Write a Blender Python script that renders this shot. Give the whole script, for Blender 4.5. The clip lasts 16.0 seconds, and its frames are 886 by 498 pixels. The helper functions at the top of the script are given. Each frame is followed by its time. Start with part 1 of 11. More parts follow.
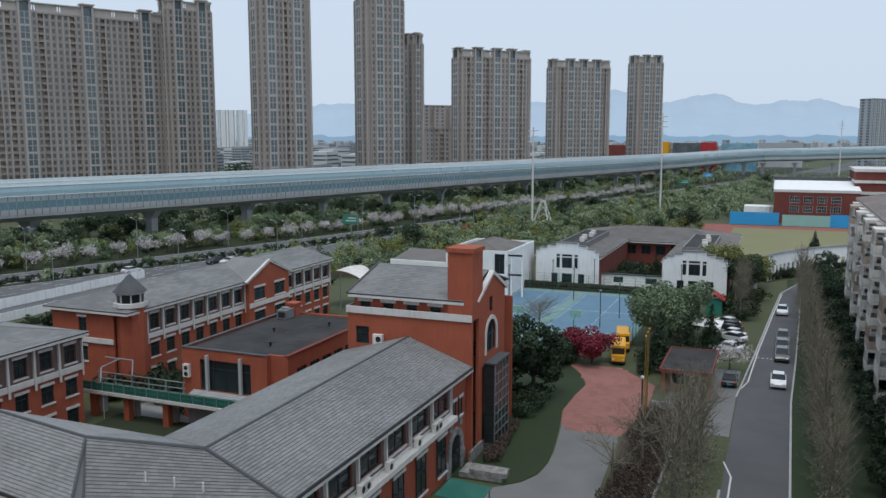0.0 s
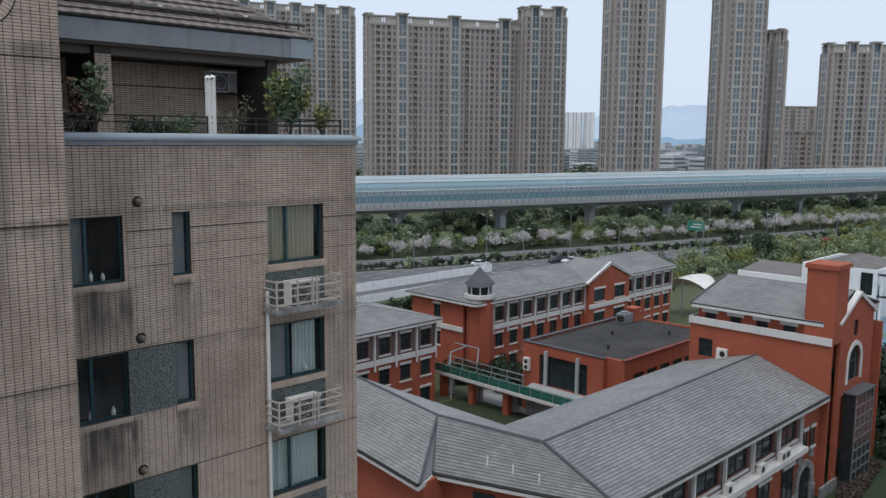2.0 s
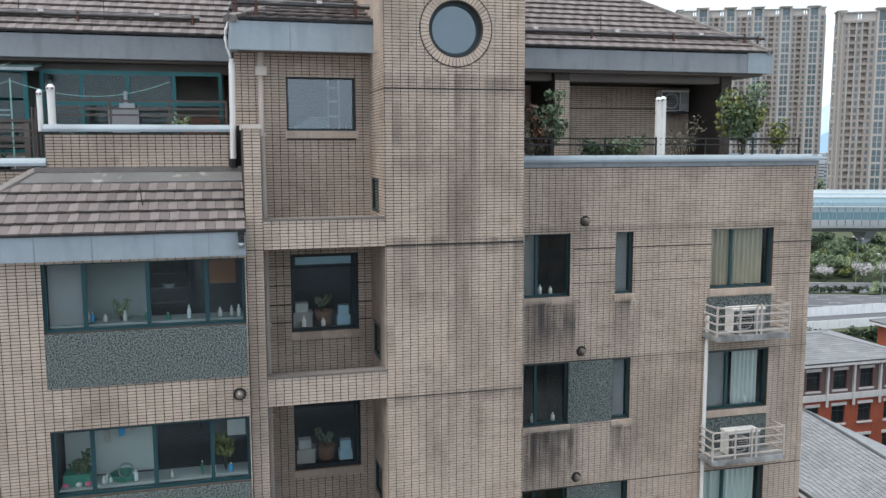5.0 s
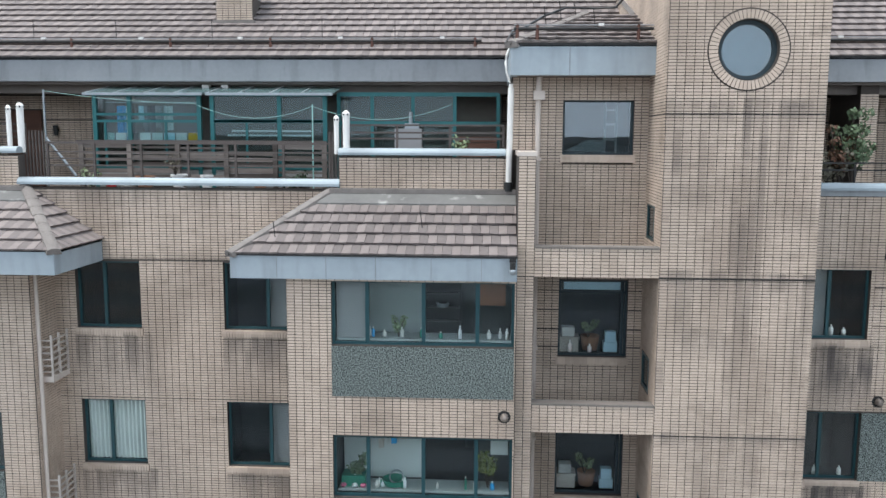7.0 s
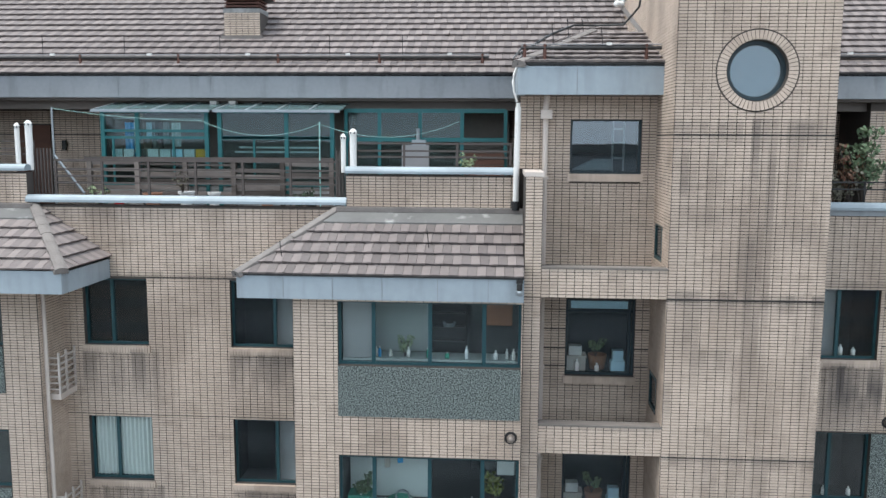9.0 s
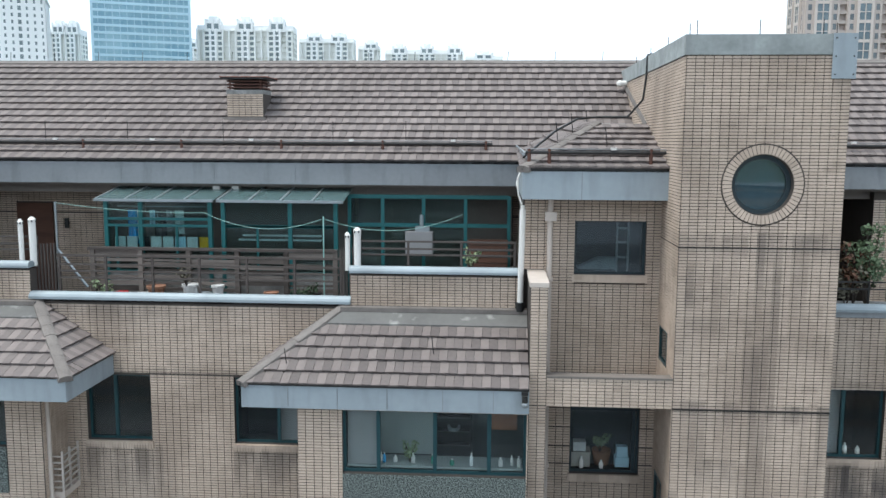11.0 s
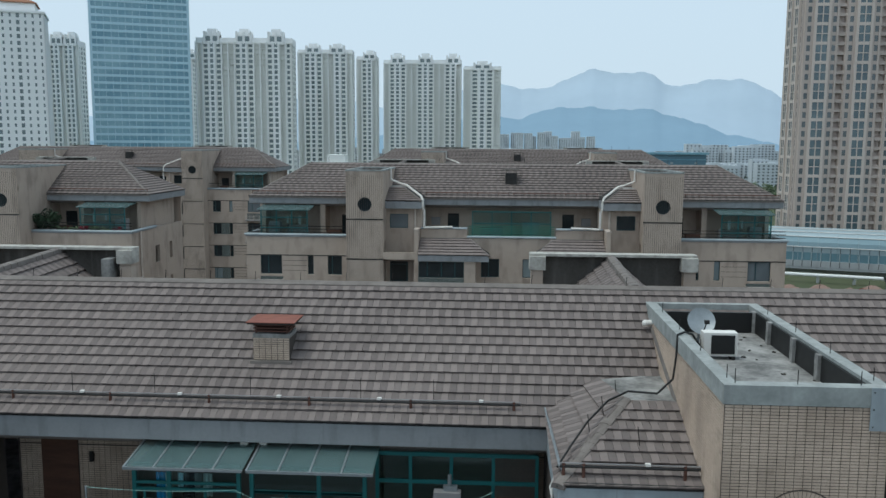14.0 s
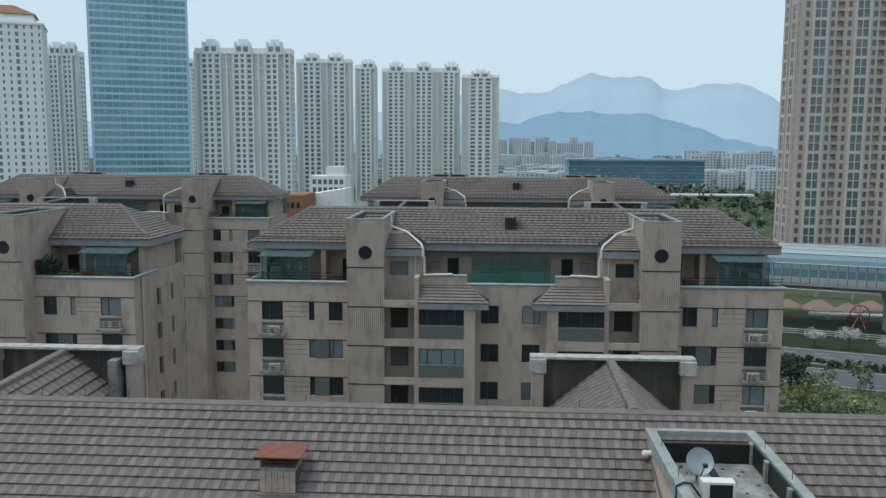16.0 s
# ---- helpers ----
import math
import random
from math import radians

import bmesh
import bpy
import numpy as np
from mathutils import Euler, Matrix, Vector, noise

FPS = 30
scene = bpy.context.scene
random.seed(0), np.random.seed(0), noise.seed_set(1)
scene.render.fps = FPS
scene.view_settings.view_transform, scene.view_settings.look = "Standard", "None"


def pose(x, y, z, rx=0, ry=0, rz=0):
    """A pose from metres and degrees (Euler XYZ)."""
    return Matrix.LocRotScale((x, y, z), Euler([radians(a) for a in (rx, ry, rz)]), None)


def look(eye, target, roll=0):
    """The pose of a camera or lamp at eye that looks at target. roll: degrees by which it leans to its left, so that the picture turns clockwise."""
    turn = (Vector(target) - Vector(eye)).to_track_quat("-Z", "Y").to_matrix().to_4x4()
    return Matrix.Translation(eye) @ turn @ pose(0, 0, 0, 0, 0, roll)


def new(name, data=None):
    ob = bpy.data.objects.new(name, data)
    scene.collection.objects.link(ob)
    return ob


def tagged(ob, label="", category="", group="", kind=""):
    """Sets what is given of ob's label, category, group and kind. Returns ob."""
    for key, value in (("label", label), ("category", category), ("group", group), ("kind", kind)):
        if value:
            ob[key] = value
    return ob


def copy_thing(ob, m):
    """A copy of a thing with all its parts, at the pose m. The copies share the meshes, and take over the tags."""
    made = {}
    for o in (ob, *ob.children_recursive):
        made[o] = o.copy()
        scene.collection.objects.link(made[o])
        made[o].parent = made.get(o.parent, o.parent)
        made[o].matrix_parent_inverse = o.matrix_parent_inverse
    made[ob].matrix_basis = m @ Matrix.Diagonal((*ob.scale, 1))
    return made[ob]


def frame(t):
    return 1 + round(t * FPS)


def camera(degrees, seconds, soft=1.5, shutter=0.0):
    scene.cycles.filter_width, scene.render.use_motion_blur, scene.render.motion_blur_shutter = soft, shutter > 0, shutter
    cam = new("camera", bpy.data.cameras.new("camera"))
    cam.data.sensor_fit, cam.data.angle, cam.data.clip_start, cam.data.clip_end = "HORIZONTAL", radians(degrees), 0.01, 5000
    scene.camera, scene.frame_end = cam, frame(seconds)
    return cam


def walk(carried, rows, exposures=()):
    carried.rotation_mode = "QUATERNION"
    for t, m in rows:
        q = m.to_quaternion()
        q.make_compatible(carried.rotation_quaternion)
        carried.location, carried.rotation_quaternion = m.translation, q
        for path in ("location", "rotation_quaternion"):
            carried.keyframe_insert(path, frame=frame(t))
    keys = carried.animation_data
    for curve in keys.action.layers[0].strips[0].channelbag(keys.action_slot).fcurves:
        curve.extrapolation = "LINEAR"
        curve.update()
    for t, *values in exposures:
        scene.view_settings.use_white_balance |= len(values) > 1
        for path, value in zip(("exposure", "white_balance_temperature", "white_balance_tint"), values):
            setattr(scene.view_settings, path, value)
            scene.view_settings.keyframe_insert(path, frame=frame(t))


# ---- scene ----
cam = camera(55.9, 16.0)
METRES, EYE, TILT, LEAN, TURN = 13.4, 30.0, -7.6, 0.0, -68.0
ROWS = [
    (0.0, 0.0, 0.0, 0.0, -0.0, 0.0, 0.0),
    (0.5, -0.0074, -0.0067, 0.0087, 6.57, -0.09, -0.98),
    (1.0, -0.0137, -0.0128, 0.0067, 13.13, -0.22, -1.87),
    (1.5, -0.0297, -0.0132, 0.0081, 18.81, -0.40, -2.79),
    (2.0, -0.0388, -0.0125, 0.0084, 22.95, -0.55, -3.42),
    (2.5, -0.0400, -0.0163, 0.0094, 27.23, -0.72, -4.03),
    (3.0, -0.0372, -0.0210, 0.0080, 31.65, -0.91, -4.43),
    (3.5, -0.0415, -0.0173, 0.0099, 36.94, -1.23, -5.03),
    (4.0, -0.0405, -0.0163, 0.0160, 42.41, -1.65, -5.45),
    (4.5, -0.0405, -0.0144, 0.0233, 47.29, -2.04, -5.81),
    (5.0, -0.0382, -0.0070, 0.0268, 52.97, -2.32, -5.92),
    (7.5, -0.0666, -0.0127, 0.0857, 72.22, -5.39, -7.59),
    (8.0, -0.0664, -0.01, 0.0872, 72.05, -5.25, -7.57),
    (10.5, -0.0793, -0.0237, 0.1913, 71.61, -5.02, -7.51),
    (11.0, -0.0888, -0.034, 0.244, 71.61, -4.97, -7.51),
    (11.5, -0.0983, -0.0472, 0.3051, 71.55, -4.98, -7.53),
    (12.0, -0.1111, -0.0617, 0.3787, 71.54, -4.96, -7.53),
    (12.5, -0.1251, -0.0785, 0.4539, 71.51, -4.93, -7.53),
    (13.0, -0.1382, -0.0941, 0.5275, 71.48, -4.91, -7.54),
    (13.5, -0.1477, -0.1107, 0.6004, 71.46, -4.87, -7.55),
    (14.0, -0.1578, -0.1266, 0.6732, 71.43, -4.81, -7.55),
    (14.5, -0.1617, -0.1399, 0.7473, 71.4, -4.74, -7.56),
    (15.0, -0.1657, -0.1519, 0.8198, 71.37, -4.66, -7.51),
    (15.5, -0.1639, -0.1637, 0.8897, 71.34, -4.6, -7.49),
    (16.0, -0.1623, -0.1676, 0.9149, 71.32, -4.54, -7.46),
]
EXPOSURES = [(0.0, 0.05, 6200, 8), (2.0, 0.2, 6300, 10), (2.5, 0.32, 6330, 10), (3.0, 0.38, 6350, 10), (3.5, 0.34, 6370, 10), (4.0, 0.45, 6370, 10), (4.5, 0.66, 6350, 9), (5.0, 1.0, 6330, 8), (7.5, 1.4, 6280, 7), (10.5, 1.25, 6220, 5), (12.0, 0.6, 6200, 3), (12.5, 0.4, 6200, 2), (13.0, 0.2, 6120, 1), (14.0, 0.1, 6080, 0), (16.0, 0.1, 6080, 0)]
walk(cam, [(t, pose(0, 0, EYE, TILT, LEAN, TURN) @ pose(METRES * x, METRES * y, METRES * z, 90 + pitch, roll, yaw)) for t, x, y, z, yaw, pitch, roll in ROWS], EXPOSURES)

# ---- world and sun: an overcast, hazy spring day ----
SUN_EL, SUN_AZ = radians(70), radians(250)
world = bpy.data.worlds.new("world")
scene.world = world
world.use_nodes = True
wn, wl = world.node_tree.nodes, world.node_tree.links
wn.clear()
sky = wn.new("ShaderNodeTexSky")
sky.sky_type = 'NISHITA'
sky.sun_disc = False
sky.sun_elevation, sky.sun_rotation = SUN_EL, SUN_AZ
sky.dust_density, sky.air_density = 4.0, 1.2
gain = wn.new("ShaderNodeMixRGB")
gain.blend_type, gain.inputs[0].default_value = 'MULTIPLY', 1.0
gain.inputs[2].default_value = (0.09, 0.09, 0.09, 1)
wl.new(sky.outputs[0], gain.inputs[1])
cloud = wn.new("ShaderNodeMixRGB")
cloud.inputs[0].default_value = 0.88
cloud.inputs[2].default_value = (0.66, 0.745, 0.86, 1)
wl.new(gain.outputs[0], cloud.inputs[1])
bg = wn.new("ShaderNodeBackground")
bg.inputs[1].default_value = 1.0
wl.new(cloud.outputs[0], bg.inputs[0])
wout = wn.new("ShaderNodeOutputWorld")
wl.new(bg.outputs[0], wout.inputs[0])

sun_data = bpy.data.lights.new("sun", 'SUN')
sun_data.energy, sun_data.angle, sun_data.color = 1.5, radians(25), (1.0, 0.96, 0.9)
sun = new("sun", sun_data)
sun.matrix_world = look((0, 0, 0), (math.sin(SUN_AZ) * -math.cos(SUN_EL), -math.cos(SUN_AZ) * math.cos(SUN_EL), -math.sin(SUN_EL)))


# ---- materials ----
def mat(name, a, b=None, rough=0.8, scale=3.0, fine=60.0, bump=0.15, metal=0.0, spec=0.3, stretch=(1, 1, 1), rnd=0.0, island=0.0, amount=1.0, local=False):
    """Two-scale noise between colours a and b; rnd, island: how much pieces differ from each other."""
    b = b or tuple(c * 0.75 for c in a)
    m = bpy.data.materials.new(name)
    m.use_nodes = True
    n, l = m.node_tree.nodes, m.node_tree.links
    p = n["Principled BSDF"]
    if local:
        co = n.new("ShaderNodeTexCoord").outputs["Object"]
    else:
        co = n.new("ShaderNodeNewGeometry").outputs["Position"]
    mp = n.new("ShaderNodeMapping")
    mp.inputs["Scale"].default_value = stretch
    l.new(co, mp.inputs[0])
    big, small = n.new("ShaderNodeTexNoise"), n.new("ShaderNodeTexNoise")
    for t, s, d in ((big, scale, 5), (small, fine, 3)):
        t.inputs["Scale"].default_value, t.inputs["Detail"].default_value = s, d
        l.new(mp.outputs[0], t.inputs["Vector"])
    add = n.new("ShaderNodeMath")
    add.operation = 'MULTIPLY_ADD'
    add.inputs[1].default_value = 0.4
    l.new(small.outputs[0], add.inputs[0])
    l.new(big.outputs[0], add.inputs[2])
    last = add
    for kind, k in (("island", island), ("object", rnd)):
        if k:
            src = n.new("ShaderNodeNewGeometry").outputs["Random Per Island"] if kind == "island" else n.new("ShaderNodeObjectInfo").outputs["Random"]
            c = n.new("ShaderNodeMath")
            c.operation = 'MULTIPLY_ADD'
            c.inputs[1].default_value = k
            l.new(src, c.inputs[0])
            l.new(last.outputs[0], c.inputs[2])
            sub = n.new("ShaderNodeMath")
            sub.operation, sub.inputs[1].default_value = 'SUBTRACT', k / 2
            l.new(c.outputs[0], sub.inputs[0])
            last = sub
    rg = n.new("ShaderNodeMapRange")
    rg.inputs[1].default_value, rg.inputs[2].default_value = 0.7 - 0.35 / amount, 0.7 + 0.35 / amount
    l.new(last.outputs[0], rg.inputs[0])
    mix = n.new("ShaderNodeMixRGB")
    mix.inputs[1].default_value, mix.inputs[2].default_value = (*a, 1), (*b, 1)
    l.new(rg.outputs[0], mix.inputs[0])
    l.new(mix.outputs[0], p.inputs["Base Color"])
    rr = n.new("ShaderNodeMapRange")
    rr.inputs[3].default_value, rr.inputs[4].default_value = max(rough - 0.1, 0.02), min(rough + 0.1, 1)
    l.new(big.outputs[0], rr.inputs[0])
    l.new(rr.outputs[0], p.inputs["Roughness"])
    p.inputs["Metallic"].default_value = metal
    p.inputs["Specular IOR Level"].default_value = spec
    if bump:
        bp = n.new("ShaderNodeBump")
        bp.inputs["Strength"].default_value, bp.inputs["Distance"].default_value = bump, 0.01
        l.new(small.outputs[0], bp.inputs["Height"])
        l.new(bp.outputs[0], p.inputs["Normal"])
    m["mix"] = mix.name
    return m


def glass(name, tint, gloss=1.5, rough=0.02, clear=0.9, wob=0.0):
    """A thin pane: tinted see-through with mirror gloss that grows at grazing angles."""
    m = bpy.data.materials.new(name)
    m.use_nodes = True
    n, l = m.node_tree.nodes, m.node_tree.links
    n.clear()
    tr, gl, fr, mx, out = (n.new(k) for k in ("ShaderNodeBsdfTransparent", "ShaderNodeBsdfGlossy", "ShaderNodeLayerWeight", "ShaderNodeMixShader", "ShaderNodeOutputMaterial"))
    tr.inputs[0].default_value = (*[c * clear for c in tint], 1)
    gl.inputs["Roughness"].default_value = rough
    gl.inputs[0].default_value = (0.95, 0.97, 1, 1)
    fr.inputs[0].default_value = 0.5
    pw, ma = n.new("ShaderNodeMath"), n.new("ShaderNodeMath")
    pw.operation, pw.inputs[1].default_value = 'POWER', 4.0
    f0 = ((gloss - 1) / (gloss + 1)) ** 2
    ma.operation, ma.inputs[1].default_value, ma.inputs[2].default_value = 'MULTIPLY_ADD', 0.8, f0
    l.new(fr.outputs["Facing"], pw.inputs[0])
    l.new(pw.outputs[0], ma.inputs[0])
    if wob:
        ns, bp = n.new("ShaderNodeTexNoise"), n.new("ShaderNodeBump")
        ns.inputs["Scale"].default_value = 1.2
        bp.inputs["Strength"].default_value, bp.inputs["Distance"].default_value = wob, 0.02
        l.new(n.new("ShaderNodeNewGeometry").outputs["Position"], ns.inputs["Vector"])
        l.new(ns.outputs[0], bp.inputs["Height"])
        l.new(bp.outputs[0], gl.inputs["Normal"])
    l.new(ma.outputs[0], mx.inputs[0])
    l.new(tr.outputs[0], mx.inputs[1])
    l.new(gl.outputs[0], mx.inputs[2])
    l.new(mx.outputs[0], out.inputs[0])
    return m


def streaked(m, colour, strength, scale=(2.2, 2.2, 0.25), low=0.52, high=0.75, spots=(), snap=False):
    """Dark rain streaks with shapes of their own over a material; spots: (x0, x1, z0, z1, weight) runs of dirt on a facade."""
    n, l = m.node_tree.nodes, m.node_tree.links
    p = n["Principled BSDF"]
    src = p.inputs["Base Color"].links[0].from_socket
    geo = n.new("ShaderNodeNewGeometry").outputs["Position"]
    if snap:
        # dirt sits on whole tiles: the place is rounded to the tile's grid
        sn = n.new("ShaderNodeVectorMath")
        sn.operation = 'SNAP'
        sn.inputs[1].default_value = (0.15, 0.15, 0.0565)
        l.new(geo, sn.inputs[0])
        geo = sn.outputs[0]
    mp, ns, rg = n.new("ShaderNodeMapping"), n.new("ShaderNodeTexNoise"), n.new("ShaderNodeMapRange")
    mp.inputs["Scale"].default_value = scale
    ns.inputs["Scale"].default_value, ns.inputs["Detail"].default_value = 1.6, 6
    l.new(geo, mp.inputs[0])
    l.new(mp.outputs[0], ns.inputs["Vector"])
    rg.inputs[1].default_value, rg.inputs[2].default_value, rg.inputs[4].default_value = low, high, strength
    l.new(ns.outputs[0], rg.inputs[0])
    total = rg.outputs[0]
    if spots:
        sep = n.new("ShaderNodeSeparateXYZ")
        l.new(geo, sep.inputs[0])

        def op(kind, a, b):
            k = n.new("ShaderNodeMath")
            k.operation = kind
            for i, v in enumerate((a, b)):
                if isinstance(v, (int, float)):
                    k.inputs[i].default_value = v
                else:
                    l.new(v, k.inputs[i])
            return k.outputs[0]

        def ramp(v, lo, hi):
            k = n.new("ShaderNodeMapRange")
            k.interpolation_type = 'SMOOTHSTEP'
            k.inputs[1].default_value, k.inputs[2].default_value = lo, hi
            l.new(v, k.inputs[0])
            return k.outputs[0]
        wob = n.new("ShaderNodeTexNoise")
        wob.inputs["Scale"].default_value, wob.inputs["Detail"].default_value = 5.0, 4
        mp2 = n.new("ShaderNodeMapping")
        mp2.inputs["Scale"].default_value = (1, 1, 0.12)
        l.new(geo, mp2.inputs[0])
        l.new(mp2.outputs[0], wob.inputs["Vector"])
        grain = ramp(wob.outputs[0], 0.3, 0.62)
        for x0, x1, z0, z1, w in spots:
            e = min(0.12, (x1 - x0) / 3)
            k = op('MULTIPLY', ramp(sep.outputs[0], x0 - e, x0 + e), ramp(sep.outputs[0], x1 + e, x1 - e))
            k = op('MULTIPLY', k, ramp(sep.outputs[2], z0, z0 + (z1 - z0) * 0.75))
            k = op('MULTIPLY', k, ramp(sep.outputs[2], z1 + 0.03, z1 - 0.03))
            k = op('MULTIPLY', op('MULTIPLY', k, grain), w)
            total = op('MAXIMUM', total, k)
    mix = n.new("ShaderNodeMixRGB")
    mix.inputs[2].default_value = (*colour, 1)
    l.new(total, mix.inputs[0])
    l.new(src, mix.inputs[1])
    l.new(mix.outputs[0], p.inputs["Base Color"])
    return m


SILL_RUNS = [(6.05, 7.35, 25.3, 26.95, 1.0), (8.2, 8.85, 25.4, 26.95, 0.7), (6.05, 7.35, 22.2, 24.0, 1.0), (8.2, 8.85, 22.4, 24.0, 0.7), (12.4, 13.4, 25.0, 28.5, 0.25), (5.5, 13.4, 25.2, 25.6, 0.4),
             (-9.1, -7.4, 25.7, 26.95, 0.6), (-5.9, -4.1, 25.7, 26.95, 0.6), (-9.1, -7.4, 22.9, 24.0, 0.6), (-5.9, -4.1, 22.9, 24.0, 0.6),
             (3.85, 4.4, 25.5, 31.75, 0.65), (4.0, 4.3, 24.0, 29.5, 0.4), (2.7, 5.5, 31.1, 31.7, 0.6), (2.7, 5.5, 28.1, 28.62, 0.6), (2.7, 5.5, 25.2, 25.62, 0.5), (5.4, 13.5, 28.2, 28.6, 0.25), (-9.3, -4.0, 28.3, 28.6, 0.4),
             (12.5, 13.3, 23.0, 26.2, 0.25), (2.75, 3.2, 26.4, 28.5, 0.35), (4.9, 5.4, 25.6, 28.5, 0.35), (3.2, 3.6, 29.4, 31.4, 0.3), (4.6, 4.9, 28.9, 31.4, 0.3), (3.4, 4.6, 22.7, 25.5, 0.3), (-1.2, 0.4, 28.9, 29.9, 0.3), (-10.8, -7.0, 29.4, 30.0, 0.35), (0.4, 2.8, 25.9, 27.0, 0.3),
             (2.7, 5.5, 31.4, 31.64, 0.75), (2.7, 4.2, 28.45, 28.66, 0.6), (5.4, 13.5, 28.42, 28.6, 0.5), (2.7, 3.0, 29.9, 31.2, 0.5), (2.7, 2.95, 30.2, 30.7, 0.6), (2.8, 3.9, 29.6, 30.2, 0.35), (4.5, 5.3, 29.2, 29.9, 0.35), (3.0, 4.0, 26.9, 27.6, 0.35)]
TILE_A, TILE_B = (0.565, 0.447, 0.357), (0.45, 0.351, 0.278)
M_TILE = streaked(mat("facade_tile", TILE_A, TILE_B, 0.72, 0.25, 9.0, 0.08, spec=0.2, island=0.32), (0.12, 0.10, 0.088), 0.16, scale=(0.7, 0.7, 0.3), low=0.5, spots=SILL_RUNS, snap=True)
M_TILE_ONE = streaked(mat("facade_tile_piece", TILE_A, TILE_B, 0.72, 0.25, 9.0, 0.08, spec=0.2, rnd=0.32), (0.12, 0.10, 0.088), 0.16, scale=(0.7, 0.7, 0.3), low=0.5, spots=SILL_RUNS, snap=True)
for m_ in (M_TILE, M_TILE_ONE):
    streaked(m_, (0.17, 0.122, 0.09), 0.34, scale=(0.55, 0.55, 0.3), low=0.47, high=0.63, snap=True)
    streaked(m_, (0.19, 0.145, 0.112), 0.3, scale=(1.3, 1.3, 2.6), low=0.56, high=0.7, snap=True)
M_GROUT = mat("grout", (0.085, 0.07, 0.06), (0.05, 0.042, 0.038), 0.95, 1.0, 30, 0.2)


def tiled_below(m):
    """Where no single tiles are laid (low storeys, ends and back) the wall takes a stack-bonded tile pattern."""
    n, l = m.node_tree.nodes, m.node_tree.links
    p = n["Principled BSDF"]
    src = p.inputs["Base Color"].links[0].from_socket
    sep, cmb, br, mix = n.new("ShaderNodeSeparateXYZ"), n.new("ShaderNodeCombineXYZ"), n.new("ShaderNodeTexBrick"), n.new("ShaderNodeMixRGB")
    l.new(n.new("ShaderNodeNewGeometry").outputs["Position"], sep.inputs[0])

    def op(kind, a, b):
        k = n.new("ShaderNodeMath")
        k.operation = kind
        for q, v in enumerate((a, b)):
            if isinstance(v, (int, float)):
                k.inputs[q].default_value = v
            else:
                l.new(v, k.inputs[q])
        return k.outputs[0]
    l.new(op('ADD', sep.outputs[0], sep.outputs[1]), cmb.inputs[0])
    l.new(sep.outputs[2], cmb.inputs[1])
    l.new(cmb.outputs[0], br.inputs["Vector"])
    br.offset = 0.0
    for key, v in (("Scale", 1.0), ("Brick Width", 0.15), ("Row Height", 0.056), ("Mortar Size", 0.006), ("Mortar Smooth", 0.1), ("Bias", 0.0)):
        br.inputs[key].default_value = v
    br.inputs["Color1"].default_value, br.inputs["Color2"].default_value = (*TILE_A, 1), (*TILE_B, 1)
    br.inputs["Mortar"].default_value = (0.085, 0.07, 0.06, 1)
    laid = op('MULTIPLY', op('GREATER_THAN', sep.outputs[2], 20.6), op('MULTIPLY', op('GREATER_THAN', sep.outputs[0], -13.6), op('MULTIPLY', op('LESS_THAN', sep.outputs[0], 13.455), op('LESS_THAN', sep.outputs[1], 23.2))))
    l.new(laid, mix.inputs[0])
    l.new(br.outputs["Color"], mix.inputs[1])
    l.new(src, mix.inputs[2])
    l.new(mix.outputs[0], p.inputs["Base Color"])
    return m


tiled_below(M_GROUT)
M_TILE_FAR = streaked(mat("facade_tile_far", (0.445, 0.362, 0.30), (0.37, 0.298, 0.245), 0.7, 0.3, 3.0, 0.05), (0.14, 0.11, 0.092), 0.42, scale=(0.8, 0.8, 0.3), low=0.5, high=0.7)
# A lit and a shaded pair: the shade of every second half is painted
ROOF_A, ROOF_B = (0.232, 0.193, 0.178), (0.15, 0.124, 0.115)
ROOF_SHADE_A, ROOF_SHADE_B = (0.178, 0.149, 0.139), (0.108, 0.09, 0.084)
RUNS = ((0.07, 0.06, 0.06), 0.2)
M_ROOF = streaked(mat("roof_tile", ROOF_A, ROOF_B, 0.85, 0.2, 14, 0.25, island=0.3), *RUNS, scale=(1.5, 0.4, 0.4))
M_ROOF_SHADE = streaked(mat("dark_roof_tile", ROOF_SHADE_A, ROOF_SHADE_B, 0.85, 0.2, 14, 0.25, island=0.3), *RUNS, scale=(1.5, 0.4, 0.4))
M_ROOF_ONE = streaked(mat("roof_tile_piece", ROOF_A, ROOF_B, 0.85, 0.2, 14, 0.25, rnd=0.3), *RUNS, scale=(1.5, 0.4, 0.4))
M_ROOF_ONE_SHADE = streaked(mat("dark_roof_tile_piece", ROOF_SHADE_A, ROOF_SHADE_B, 0.85, 0.2, 14, 0.25, rnd=0.3), *RUNS, scale=(1.5, 0.4, 0.4))
M_APRON = streaked(mat("lead_apron", (0.15, 0.143, 0.135), (0.10, 0.095, 0.09), 0.85, 1.2, 10, 0.1), (0.42, 0.41, 0.38), 0.5, scale=(1.4, 1.4, 1.4), low=0.58, high=0.7)
M_ROOF_BED = mat("roof_bed", (0.03, 0.026, 0.025), (0.02, 0.018, 0.017), 0.95)
M_RIDGE = mat("ridge_mortar", (0.225, 0.197, 0.178), (0.115, 0.10, 0.092), 0.9, 2.5, 25, 0.3)
